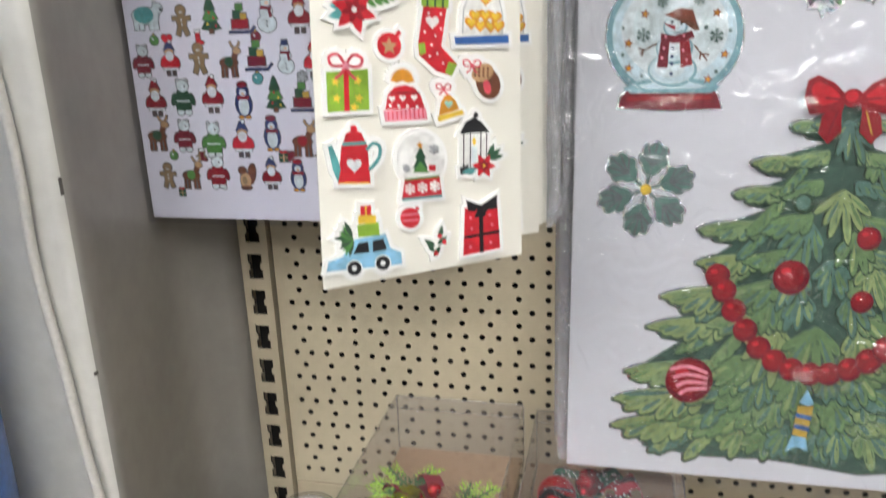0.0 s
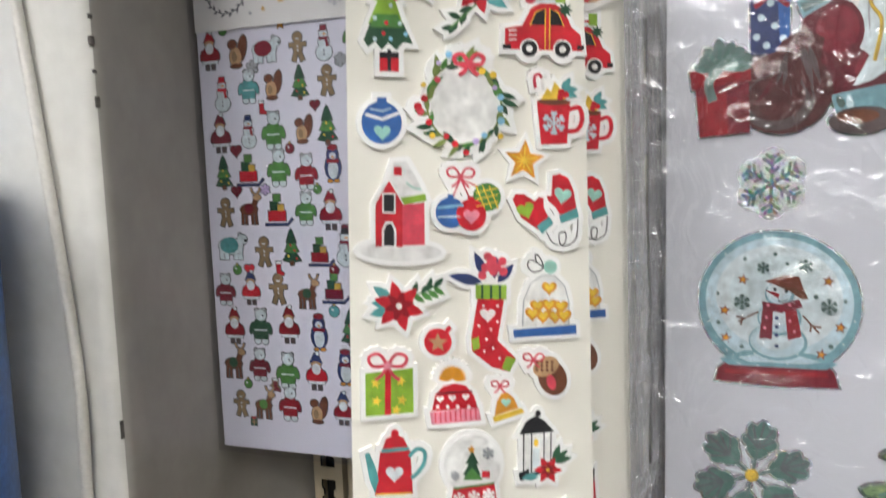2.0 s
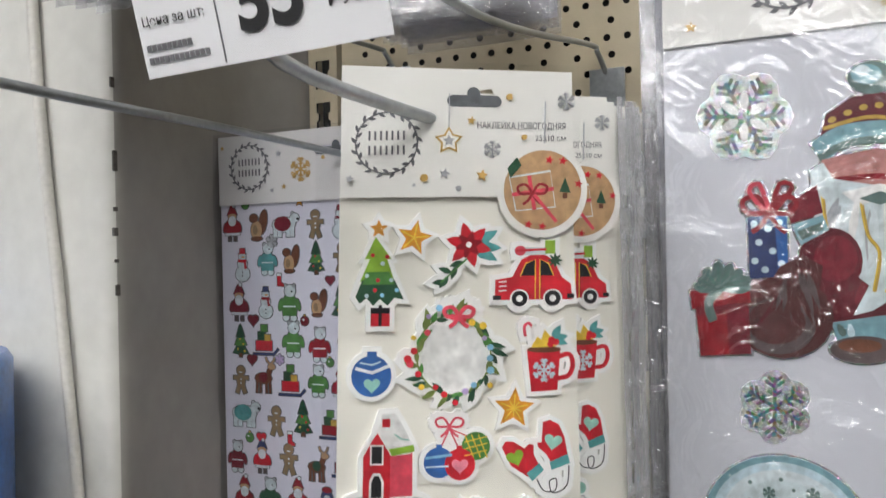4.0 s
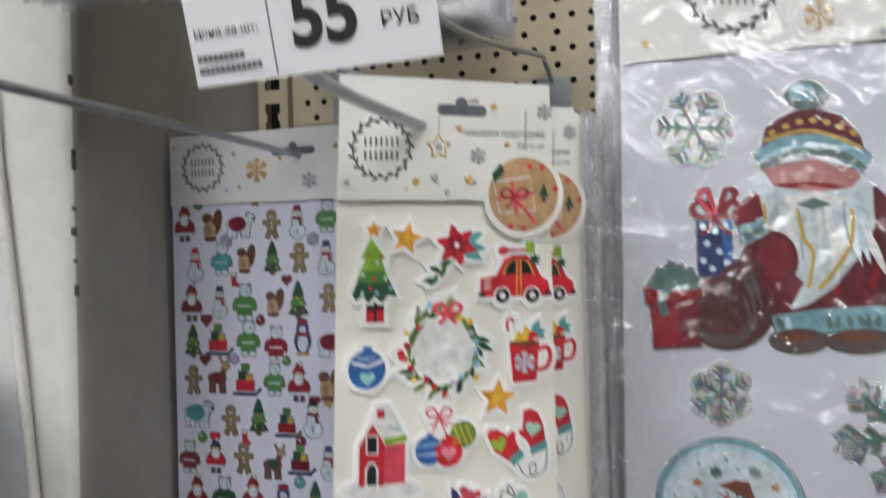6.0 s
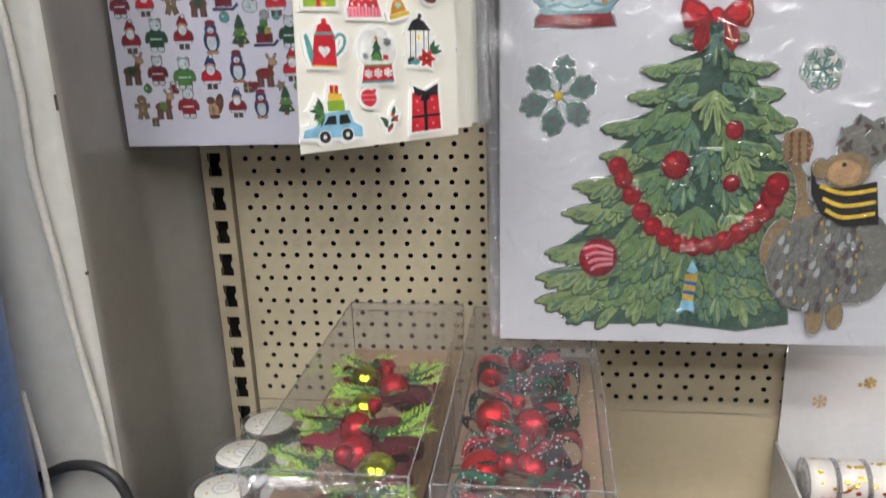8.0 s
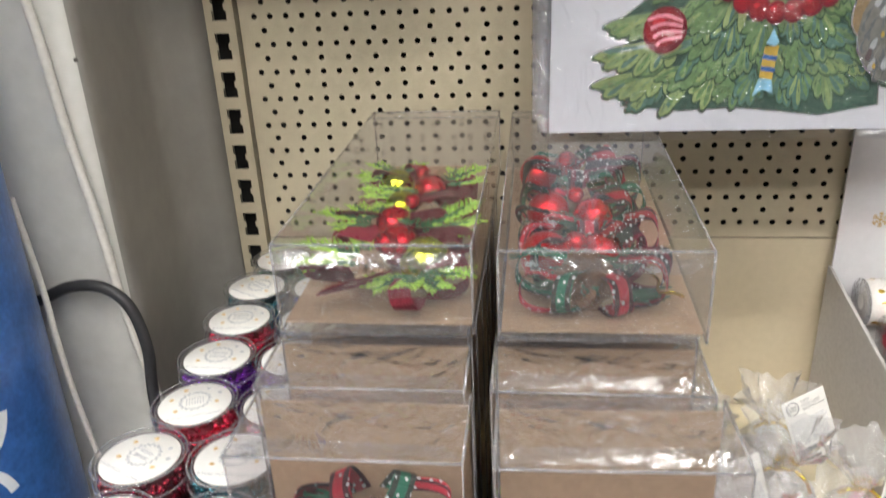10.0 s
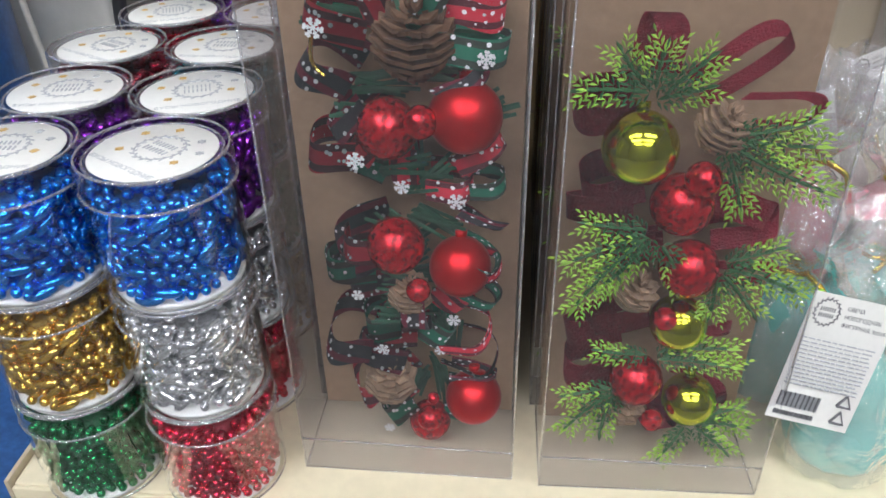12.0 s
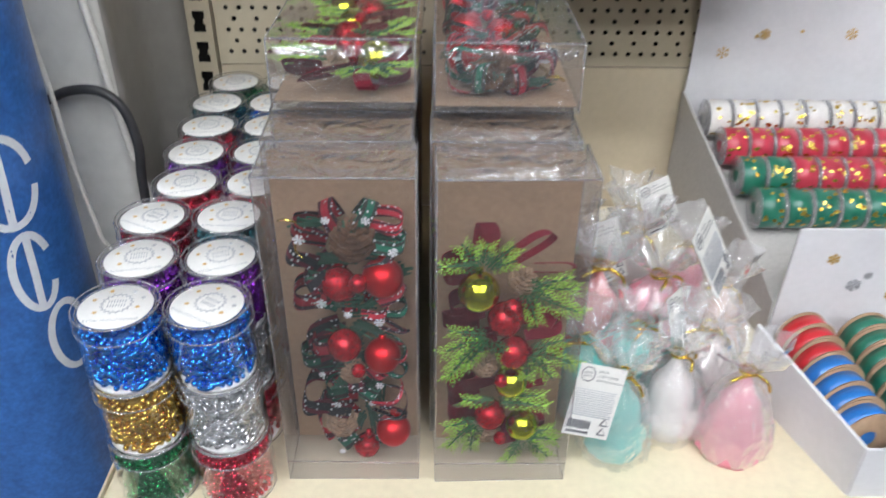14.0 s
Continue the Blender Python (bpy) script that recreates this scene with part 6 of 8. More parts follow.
ob = a.build("sticker", sheet_c, "plain furry brown shape with striped scarf")
ob.location.y = -0.003
fl = part("film", wavy_sheet(C_X0 - 0.004, C_X1 + 0.003, C_Z0 - 0.004, C_Z1, 0.0022, 22, 40, 9), M["film_c"], sheet_c, "clear wrinkled film")
fl.location.y = -0.0075
for k in range(7):
    e = thing("large_sticker_sheet", pose(-0.001 - 0.0012 * k + rng.uniform(-0.001, 0.001), 0.5475 + 0.0068 * k + 0.006, rng.uniform(-0.001, 0.004)), "large sticker sheet in clear film behind the front one", "sticker sheet")
    part("backing", box_mesh((C_X0 + 0.002, 0, C_Z0 + 0.001), (C_X1, 0.0009, C_Z1), 0.0002), M["paper_c"], e)
    f = part("film", wavy_sheet(C_X0 - 0.005, C_X1 + 0.003, C_Z0 - 0.004, C_Z1, 0.0015, 6, 20, 30 + k), M["edge"], e, "clear film with welded edge")
    f.location.y = -0.003


# ---- hooks and price ticket ----
def hook(x, z, front, ticket_z, lean=0.0, ticket_front=None):
    e = thing("display_hook", pose(0, 0, 0), "double zinc wire display hook hung in the perforated panel", "hook", "hooks in the panel")
    bm = bmesh.new()
    add_tube(bm, glide([(x, PANEL_Y + 0.004, z + 0.014), (x, PANEL_Y - 0.006, z + 0.010), (x, PANEL_Y - 0.016, z), (x + lean * 0.5, 0.5, z), (x + lean, front + 0.03, z), (x + lean, front, z + 0.012)], 6), 0.0022, 10)
    part("carrying_wire", bm, M["wire"], e)
    bm = bmesh.new()
    tf = ticket_front if ticket_front is not None else front - 0.03
    add_tube(bm, glide([(x, PANEL_Y - 0.001, z + 0.068), (x - 0.004, PANEL_Y - 0.012, z + 0.083), (x - 0.006, PANEL_Y - 0.03, z + 0.085), (x - 0.008 + lean * 0.5, 0.5, ticket_z + 0.01), (x - 0.01 + lean, tf, ticket_z)], 6), 0.0018, 10)
    part("ticket_wire", bm, M["wire"], e)
    bm = bmesh.new()
    add_box(bm, (x - 0.012, PANEL_Y - 0.004, z - 0.004), (x + 0.012, PANEL_Y - 0.0015, z + 0.074), 0.0006)
    part("back_plate", bm, M["wire"], e)
    return e


hook(-0.042, 1.6205, 0.315, 1.668, -0.010, 0.302)
hook(-0.203, 1.640, 0.315, 1.700, 0.0, 0.30)
hook(0.17, 1.732, 0.47, 1.80)

ticket = thing("price_ticket", pose(-0.067, 0.300, 1.6125, 14, -3.0, 4), "white paper price ticket hanging from the hook", "price ticket")
part("paper", box_mesh((0, 0, 0), (0.0625, 0.0004, 0.054), 0.0001), M["price"], ticket)
part("sleeve", wavy_sheet(-0.0012, 0.0637, -0.0012, 0.056, 0.0003, 4, 4, 3), M["film"], ticket, "clear plastic sleeve").location.y = -0.0012
bm = bmesh.new()
for lo, hi in (((0.0215, 0.0006), (0.0218, 0.0255)), ((0.0215, 0.0255), (0.0622, 0.0258))):
    add_box(bm, (lo[0], -0.0003, lo[1]), (hi[0], 0.0, hi[1]))
part("price_frame", bm, M["grey_print"], ticket)
lettering("55", 0.0185, M["black_print"], ticket, pose(0.0268, -0.0003, 0.0122, 90, 0, 0), squash=0.92, bold=0.0006)
lettering("00", 0.0085, M["black_print"], ticket, pose(0.0485, -0.0003, 0.0205, 90, 0, 0), squash=0.92, bold=0.0003)
lettering("РУБ", 0.0050, M["black_print"], ticket, pose(0.0488, -0.0003, 0.0095, 90, 0, 0))
lettering("Цена за шт:", 0.0031, M["black_print"], ticket, pose(0.0015, -0.0003, 0.0125, 90, 0, 0))
lettering("см", 0.0062, M["black_print"], ticket, pose(-0.0002 + 0.0015, -0.0003, 0.0325, 90, 0, 0))
bm = bmesh.new()
for k in range(9):
    add_box(bm, (0.0015 + k * 0.0014, -0.0003, 0.0058), (0.0026 + k * 0.0014, 0, 0.0074))
for k in range(12):
    add_box(bm, (0.0015 + k * 0.0014, -0.0003, 0.0030), (0.0026 + k * 0.0014, 0, 0.0046))
for k in range(16):
    add_box(bm, (0.006 + k * 0.0031, -0.0003, 0.041), (0.0084 + k * 0.0031, 0, 0.0437))
part("print_bars", bm, M["grey_print"], ticket, "illegible small print")


def film_pack(x0, x1, y, z0, count, seed):
    """A stack of flat packs in crinkled film on an upper hook."""
    rg = random.Random(seed)
    xc = (x0 + x1) / 2
    e = thing("display_hook", pose(0, 0, 0), "zinc wire display hook hung in the perforated panel", "hook", "hooks in the panel")
    bm = bmesh.new()
    z = z0 + 0.235
    add_tube(bm, glide([(xc, PANEL_Y + 0.004, z + 0.014), (xc, PANEL_Y - 0.006, z + 0.010), (xc, PANEL_Y - 0.016, z), (xc, y - 0.03, z), (xc, y - 0.05, z + 0.012)], 6), 0.0022, 10)
    part("carrying_wire", bm, M["wire"], e)
    for k in range(count):
        p = thing("sticker_pack", pose(rg.uniform(-0.002, 0.002), y + 0.011 * k, rg.uniform(-0.002, 0.003)), "narrow sticker pack in crinkled clear film on an upper hook", "sticker pack", "packs on the upper hooks")
        part("backing", slot_card(x0, x1, z0 + 0.012, z0 + 0.25, xc, z0 + 0.236, 0.02, 0.008), M["paper_b"], p)
        f = part("film", wavy_sheet(x0 - 0.004, x1 + 0.004, z0, z0 + 0.252, 0.003, 12, 20, seed + k), M["film_soft"] if k == 0 else M["edge"], p, "clear crinkled film")
        f.location.y = -0.005


film_pack(-0.150, -0.056, 0.545, 1.700, 8, 61)
film_pack(-0.252, -0.200, 0.400, 1.697, 7, 71)
holder = thing("ticket_holder", pose(-0.214, 0.30, 1.668, 0, 0, 25), "clear plastic ticket holder on the hook wire", "ticket holder")
part("sleeve", box_mesh((-0.003, 0, 0), (0.06, 0.0012, 0.036), 0.0004), M["edge"], holder)
part("paper", box_mesh((-0.001, 0.0014, 0.002), (0.058, 0.0018, 0.034), 0.0001), M["price"], holder)


# ---- bead tubs ----
TUB_R, TUB_H = 0.0282, 0.0568
BEADS = dict(blue=(0.015, 0.22, 0.72), silver=(0.66, 0.67, 0.69), gold=(0.62, 0.40, 0.06), red=(0.55, 0.01, 0.05), green=(0.01, 0.22, 0.07), purple=(0.17, 0.01, 0.34), teal=(0.02, 0.16, 0.20), wine=(0.30, 0.005, 0.03))
for key, value in BEADS.items():
    M["bead_" + key] = material("bead_" + key, tuple(min(1, c * 1.25) for c in value), 0.17, metal=0.82, island=0.25, coat=0.6)


def ball_template(seg, rings):
    v = [(0, 0, 1)]
    for i in range(1, rings):
        t = math.pi * i / rings
        v += [(math.sin(t) * math.cos(2 * math.pi * k / seg), math.sin(t) * math.sin(2 * math.pi * k / seg), math.cos(t)) for k in range(seg)]
    v.append((0, 0, -1))
    f = [(0, 1 + k, 1 + (k + 1) % seg) for k in range(seg)]
    for i in range(rings - 2):
        a, b = 1 + i * seg, 1 + (i + 1) * seg
        f += [(a + k, b + k, b + (k + 1) % seg, a + (k + 1) % seg) for k in range(seg)]
    n = len(v) - 1
    f += [(n, n - seg + (k + 1) % seg, n - seg + k) for k in range(seg)]
    return [Vector(p) for p in v], f


def bead_mesh(name, rice, seed):
    """Strings of beads packed against the tub's wall: round ones and, for some, long ones."""
    rg = random.Random(seed)
    tv, tf = ball_template(10, 7)
    verts, faces, mats = [], [], []

    def bead(c, r, turn=None):
        b = len(verts)
        for p in tv:
            q = (turn @ p if turn else p) * r
            verts.append((c[0] + q.x, c[1] + q.y, c[2] + q.z))
        faces.extend(tuple(b + k for k in f) for f in tf)
        mats.extend([0] * len(tf))

    for layer, depth in ((0, 0.0), (1, 0.0045)):
        z = 0.0045 + 0.002 * layer
        while z < TUB_H - 0.012:
            a = rg.uniform(0, 1)
            while a < 2 * math.pi:
                long_one = rice and rg.random() < 0.30
                rr = TUB_R - rg.uniform(0.0032, 0.0058) - depth
                zz = max(0.005, z + rg.uniform(-0.0014, 0.0014) + 0.0018 * math.sin(a * 3 + z * 200))
                c = (rr * math.cos(a), rr * math.sin(a), zz)
                if long_one:
                    bead(c, 0.0025, (Matrix.Rotation(a + math.pi / 2, 3, "Z") @ Matrix.Rotation(rg.uniform(-0.8, 0.8), 3, "Y") @ Matrix.Diagonal((2.4, 0.9, 0.9))))
                    a += 0.40
                else:
                    bead(c, rg.uniform(0.0020, 0.0024))
                    a += 0.185 + rg.uniform(0, 0.04)
            z += 0.0043
    for k in range(70):
        a, rr = rg.uniform(0, 6.28), rg.uniform(0.002, TUB_R - 0.006)
        bead((rr * math.cos(a), rr * math.sin(a), TUB_H - 0.0125 + rg.uniform(-0.002, 0.001)), 0.0023)
    # added filler drum: stands for the inner beads lying in shade
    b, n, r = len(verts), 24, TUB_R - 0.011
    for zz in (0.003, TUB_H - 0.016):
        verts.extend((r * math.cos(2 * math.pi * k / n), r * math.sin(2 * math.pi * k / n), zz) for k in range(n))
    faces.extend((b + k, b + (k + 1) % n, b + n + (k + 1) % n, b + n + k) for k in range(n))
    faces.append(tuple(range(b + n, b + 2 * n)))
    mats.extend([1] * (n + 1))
    me = bpy.data.meshes.new(name)
    me.from_pydata(verts, [], faces)
    me.polygons.foreach_set("material_index", mats)
    me.polygons.foreach_set("use_smooth", [True] * len(faces))
    return me


bead_meshes = {True: bead_mesh("beads_mixed", True, 3), False: bead_mesh("beads_round", False, 4)}
# half-bright copy of each bead colour, the inner beads' shade painted in
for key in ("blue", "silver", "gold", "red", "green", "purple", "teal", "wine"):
    M["shaded_core_" + key] = material("shaded_core_" + key, tuple(c * 0.5 for c in BEADS[key]), 0.6, metal=0.2, grain=0.4, grain_scale=500)

shell_bm = lathe([(TUB_R - 0.002, 0.0006), (TUB_R - 0.0004, 0.0018), (TUB_R, 0.003), (TUB_R, TUB_H - 0.013), (TUB_R + 0.0005, TUB_H - 0.0125), (TUB_R + 0.0005, TUB_H - 0.0012), (TUB_R - 0.0004, TUB_H)], 40, cap=False)
shell_me = bpy.data.meshes.new("tub_shell")
shell_bm.to_mesh(shell_me)
shell_bm.free()
shell_me.materials.append(M["tub_pet"])
rim_meshes = []
for zz, rr in ((0.0012, TUB_R - 0.0006), (TUB_H - 0.0125, TUB_R + 0.0004), (TUB_H - 0.0004, TUB_R - 0.0006), (TUB_H - 0.0022, TUB_R - 0.003)):
    rim_bm = bmesh.new()
    add_tube(rim_bm, [(rr * math.cos(2 * math.pi * k / 40), rr * math.sin(2 * math.pi * k / 40), zz) for k in range(40)], 0.00055, 6, 0, True)
    me = bpy.data.meshes.new("tub_rim")
    rim_bm.to_mesh(me)
    rim_bm.free()
    me.materials.append(M["edge"])
    rim_meshes.append(me)
label_bm = lathe([(0.0001, 0.0), (0.0234, 0.0), (0.0236, 0.0002), (0.0234, 0.0004), (0.0001, 0.0004)], 40, cap=False)
label_me = bpy.data.meshes.new("lid_label")
label_bm.to_mesh(label_me)
label_bm.free()
label_me.materials.append(M["paper"])
bottom_bm = lathe([(0.0001, 0.0), (TUB_R - 0.003, 0.0), (TUB_R - 0.003, 0.0022), (0.0001, 0.0022)], 32, cap=False)
bottom_me = bpy.data.meshes.new("tub_bottom")
bottom_bm.to_mesh(bottom_me)
bottom_bm.free()
bottom_me.materials.append(M["foam"])
lid_bm = lathe([(0.0001, 0.0), (TUB_R - 0.003, 0.0)], 32, cap=False)
lid_me = bpy.data.meshes.new("tub_lid")
lid_bm.to_mesh(lid_me)
lid_bm.free()
lid_me.materials.append(M["tub_pet"])


class Disc:
    """Grid on a lid in millimetres, y towards the viewer."""
    def __call__(self, x, y):
        return x / 1000, -y / 1000


a = Art(Disc(), base=None)
logo_wreath(a, 0, -3, 9.5, "silver_print")
for x, y, c in ((-15, -8, "gold_print"), (14, 2, "gold_print"), (-12, 6, "gold_print"), (9, -15, "silver_print"), (-6, -17, "gold_print"), (16, -8, "silver_print")):
    a.star(x, y, 1.8, c, 10, 6, white=False)
tmp = a.build("lid_print", None)
lid_print_me = tmp.data
bpy.data.objects.remove(tmp)
tmp_e = new("tmp_holder")
txt = lettering("БУСЫ НОВОГОДНИЕ", 0.0034, M["silver_print"], tmp_e, pose(0, 0, 0), align="CENTER")
lid_text_me = txt.data
bpy.data.objects.remove(txt)
bpy.data.objects.remove(tmp_e)


def plain_part(name, me, parent, m=None):
    ob = new(name, me)
    ob.parent = parent
    if m is not None:
        ob.matrix_basis = m
    return ob


def bead_tub(x, y, z, color, turn, mixed, top):
    e = thing("bead_tub", pose(x, y, z, 0, 0, turn), "clear round plastic tub of shiny %s bead garland" % color, "bead tub", "stacked bead tubs on the shelf")
    plain_part("shell", shell_me, e)
    for me in rim_meshes:
        plain_part("rim", me, e)
    plain_part("bottom", bottom_me, e, pose(0, 0, 0.0008))
    b = plain_part("beads", bead_meshes[mixed], e)
    if not bead_meshes[mixed].materials:
        bead_meshes[mixed].materials.append(M["bead_red"])
        bead_meshes[mixed].materials.append(M["shaded_core_red"])
    for slot, key in zip(b.material_slots, ("bead_", "shaded_core_")):
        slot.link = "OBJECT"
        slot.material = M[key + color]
    b["kind"] = "stuff"
    l = plain_part("label", label_me, e, pose(0, 0, TUB_H - 0.0021))
    tagged(l, "round white paper label with grey wreath print")
    plain_part("lid", lid_me, e, pose(0, 0, TUB_H - 0.0025))
    if top:
        plain_part("label_print", lid_print_me, l, pose(0, 0, 0.0004, -90, 0, 0))
        plain_part("label_text", lid_text_me, l, pose(0, -0.0145, 0.00045))


LEFT = [(-0.2215, 0.2655), (-0.2245, 0.3225), (-0.232, 0.3795), (-0.2205, 0.4355), (-0.2275, 0.4925), (-0.2305, 0.5495), (-0.2355, 0.6065), (-0.229, 0.6635)]
RIGHT = [(-0.1630, 0.2675), (-0.1670, 0.3245), (-0.174, 0.3815), (-0.1635, 0.4375), (-0.170, 0.4945), (-0.173, 0.5515), (-0.1785, 0.6085), (-0.1715, 0.6655)]
TOPS_L = ["blue", "purple", "wine", "red", "purple", "red", "teal", "green"]
TOPS_R = ["blue", "purple", "teal", "red", "purple", "teal", "blue", "green"]
for col, tops, low in ((LEFT, TOPS_L, ("gold", "green")), (RIGHT, TOPS_R, ("silver", "red"))):
    for i, (x, y) in enumerate(col):
        stack = [low[1], low[0], tops[i]] if i == 0 else [("gold", "red")[i % 2], ("green", "silver")[i % 2], tops[i]]
        for k, color in enumerate(stack):
            jx, jy = rng.uniform(-0.0003, 0.0003), rng.uniform(-0.0003, 0.0003)
            bead_tub(x + jx, y + jy, SHELF_Z + k * TUB_H, color, rng.uniform(-35, 30), k > 0, k == 2)


# ---- boxed garlands ----
BOX_W, BOX_D, BOX_H = 0.0985, 0.048, 0.2605
M["ball_matte"] = material("matte_red_bauble", (0.60, 0.008, 0.014), 0.36, metal=0.75, grain=0.08, grain_scale=300)
M["ball_glitter"] = glitter("glitter_red_bauble", (0.55, 0.012, 0.024))
M["ball_lime"] = material("mirror_lime_bauble", (0.66, 0.70, 0.03), 0.13, metal=1.0, bump=0.05, bump_scale=120)
M["cone"] = material("pine_cone", (0.16, 0.085, 0.045), 0.7, grain=0.3, grain_scale=300, island=0.35)
M["cone_pale"] = material("pale_pine_cone", (0.36, 0.24, 0.15), 0.7, grain=0.3, grain_scale=300, island=0.3)
M["thuja"] = material("thuja_green", (0.035, 0.12, 0.035), 0.5, grain=0.2, grain_scale=300, island=0.3)
M["thuja_tip"] = material("thuja_lime_tip", (0.36, 0.60, 0.06), 0.5, grain=0.15, grain_scale=300, island=0.25)
M["needle"] = material("plastic_needles", (0.03, 0.095, 0.055), 0.45, grain=0.2, grain_scale=300, island=0.35)
M["ribbon_red"] = plaid("plaid_ribbon_red", (0.54, 0.022, 0.045), (0.09, 0.012, 0.02))
M["ribbon_green"] = plaid("plaid_ribbon_green", (0.012, 0.15, 0.085), (0.03, 0.04, 0.03))
M["ribbon_dark"] = plaid("plaid_ribbon_dark", (0.03, 0.03, 0.035), (0.16, 0.01, 0.03))
M["burlap"] = material("wine_burlap_ribbon", (0.26, 0.012, 0.03), 0.85, grain=0.35, grain_scale=700, bump=0.8, bump_scale=900)
M["snow_print"] = material("white_ribbon_print", (0.8, 0.8, 0.8), 0.6)


def add_cone_scales(bm, c, r, length, axis, rows=9, mat=0):
    """A pine cone: rows of curled scales about an axis."""
    axis = Vector(axis).normalized()
    side = axis.orthogonal().normalized()
    other = axis.cross(side)
    for i in range(rows):
        t = i / (rows - 1)
        rr = r * math.sin(math.pi * (0.16 + 0.80 * t)) ** 0.7
        n = max(5, int(9 * rr / r))
        for k in range(n):
            a = 2 * math.pi * (k + 0.5 * (i % 2)) / n + i * 0.3
            d = math.cos(a) * side + math.sin(a) * other
            tang = axis.cross(d)
            p = Vector(c) + axis * (length * (t - 0.5))
            w = rr * 0.46
            pts = [p + d * rr * 0.25 - tang * w * 0.5, p + d * rr * 0.25 + tang * w * 0.5, p + d * rr * 0.8 + tang * w * 0.75 + axis * r * 0.15, p + d * rr * 1.05 + axis * r * 0.33, p + d * rr * 0.8 - tang * w * 0.75 + axis * r * 0.15]
            top = [bm.verts.new(q + axis * r * 0.05) for q in pts]
            low = [bm.verts.new(q - axis * r * 0.06) for q in pts]
            bm.faces.new(top).material_index = mat
            bm.faces.new(low[::-1]).material_index = mat
            for j in range(5):
                bm.faces.new((top[j], low[j], low[(j + 1) % 5], top[(j + 1) % 5])).material_index = mat


def add_frond(bm, ang, length, rg, spread=0.72):
    """Flat thuja spray: a stem with many side twigs of folded scale leaves; lime towards the tips."""
    def blade(p, a, l, w, mat):
        c, s = math.cos(a), math.sin(a)
        vs = [bm.verts.new((p[0] + u * c - v * s, p[1] + d, p[2] + u * s + v * c)) for u, v, d in ((0, 0, 0), (0.5 * l, w, 0.0007), (l, 0, -0.0002), (0.5 * l, -w, 0.0007), (0.5 * l, 0, -0.0005))]
        for q in ((0, 4, 1), (1, 4, 2), (2, 4, 3), (3, 4, 0)):
            bm.faces.new([vs[k] for k in q]).material_index = mat

    n = max(5, int(length / 0.0046))
    step = length / n
    bend = rg.uniform(-0.35, 0.35)
    p, a = Vector((0, 0, 0)), ang
    droop = rg.uniform(-0.0002, 0.0005)
    for i in range(n):
        t = i / n
        blade(p, a, step * 1.6, 0.0010, 1 if t > 0.8 else 0)
        l = length * 0.44 * (1 - t * 0.72) * (0.55 + 0.45 * min(1, t * 3)) * rg.uniform(0.8, 1.15)
        for sg in (-1, 1):
            q, b = p.copy(), a + sg * spread * rg.uniform(0.85, 1.1)
            m = max(3, int(l / 0.0027))
            for j in range(m):
                u = j / m
                mat = 1 if t * 0.55 + u * 0.6 + rg.uniform(-0.06, 0.06) > 0.42 else 0
                for s2 in (-1, 1):
                    blade(q, b + s2 * 0.58, 0.0045 * (1 - 0.35 * u), 0.0006, mat)
                q = q + Vector((math.cos(b) * 0.0027, -0.0002, math.sin(b) * 0.0027))
                b -= sg * 0.045
            blade(q, b, 0.0034, 0.0005, mat)
        p = p + Vector((math.cos(a) * step, -droop, math.sin(a) * step))
        a += bend / n


def add_ribbon(bm, length, width, height, twist=0.0, wave=0.0, spread=0.0):
    """A ribbon loop lying out along x: back strand, round tip, front strand returning; the band's width lies along z."""
    n = 20
    c, s = math.cos(twist), math.sin(twist)
    rows = []
    for k in range(n + 1):
        t = k / n
        u = length * math.sin(math.pi * t) ** 0.6
        d = height * (0.5 - 0.5 * math.cos(math.pi * t)) + height * 0.22 * math.sin(math.pi * max(0, 2 * t - 1))
        sway = wave * math.sin(2.2 * math.pi * t) + spread * (0.5 - 0.5 * math.cos(math.pi * t)) + spread * 0.3 * math.sin(math.pi * max(0, 2 * t - 1))
        row = []
        for off in (0.0, 0.00045):
            for w in (-width / 2, width / 2):
                row.append(bm.verts.new((u, -(d - off) - w * s * 0.9, w * c + sway)))
        rows.append(row)
    for a, b in zip(rows, rows[1:]):
        for i, j in ((0, 1), (2, 3), (0, 2), (1, 3)):
            f = bm.faces.new((a[i], a[j], b[j], b[i]))
            f.smooth = i + j != 2 and i + j != 4


def ribbon_loop(e, rg, x, z, ang, length, mat, twist=0.0, y=0.040, height=None, width=0.0112, spread=0.0):
    bm = bmesh.new()
    h = height or rg.uniform(0.017, 0.025)
    add_ribbon(bm, length, width * rg.uniform(0.92, 1.05), h, twist + rg.uniform(-0.3, 0.3), rg.uniform(-0.002, 0.002), spread)
    ob = part("ribbon_loop", bm, mat, e)
    ob.matrix_basis = pose(x, y, z, 0, -ang, 0)
    return h


def add_needles(bm, c, ang, rg, n=9, l=0.018):
    for k in range(n):
        a = ang + rg.uniform(-0.28, 0.28)
        p = Vector(c) + Vector((rg.uniform(-0.004, 0.004), rg.uniform(-0.003, 0.003), rg.uniform(-0.004, 0.004)))
        d = Vector((math.cos(a), rg.uniform(-0.3, 0.1), math.sin(a)))
        side = Vector((-math.sin(a), 0, math.cos(a))) * 0.00075
        q = p + d * l * rg.uniform(0.7, 1.1)
        th = Vector((0, 0.0004, 0))
        vs = [bm.verts.new(x) for x in (p - side, p + side, q + side, q - side)]
        vb = [bm.verts.new(v.co + th) for v in vs]
        bm.faces.new(vs), bm.faces.new(vb[::-1])
        for i in range(4):
            bm.faces.new((vs[i], vb[i], vb[(i + 1) % 4], vs[(i + 1) % 4]))


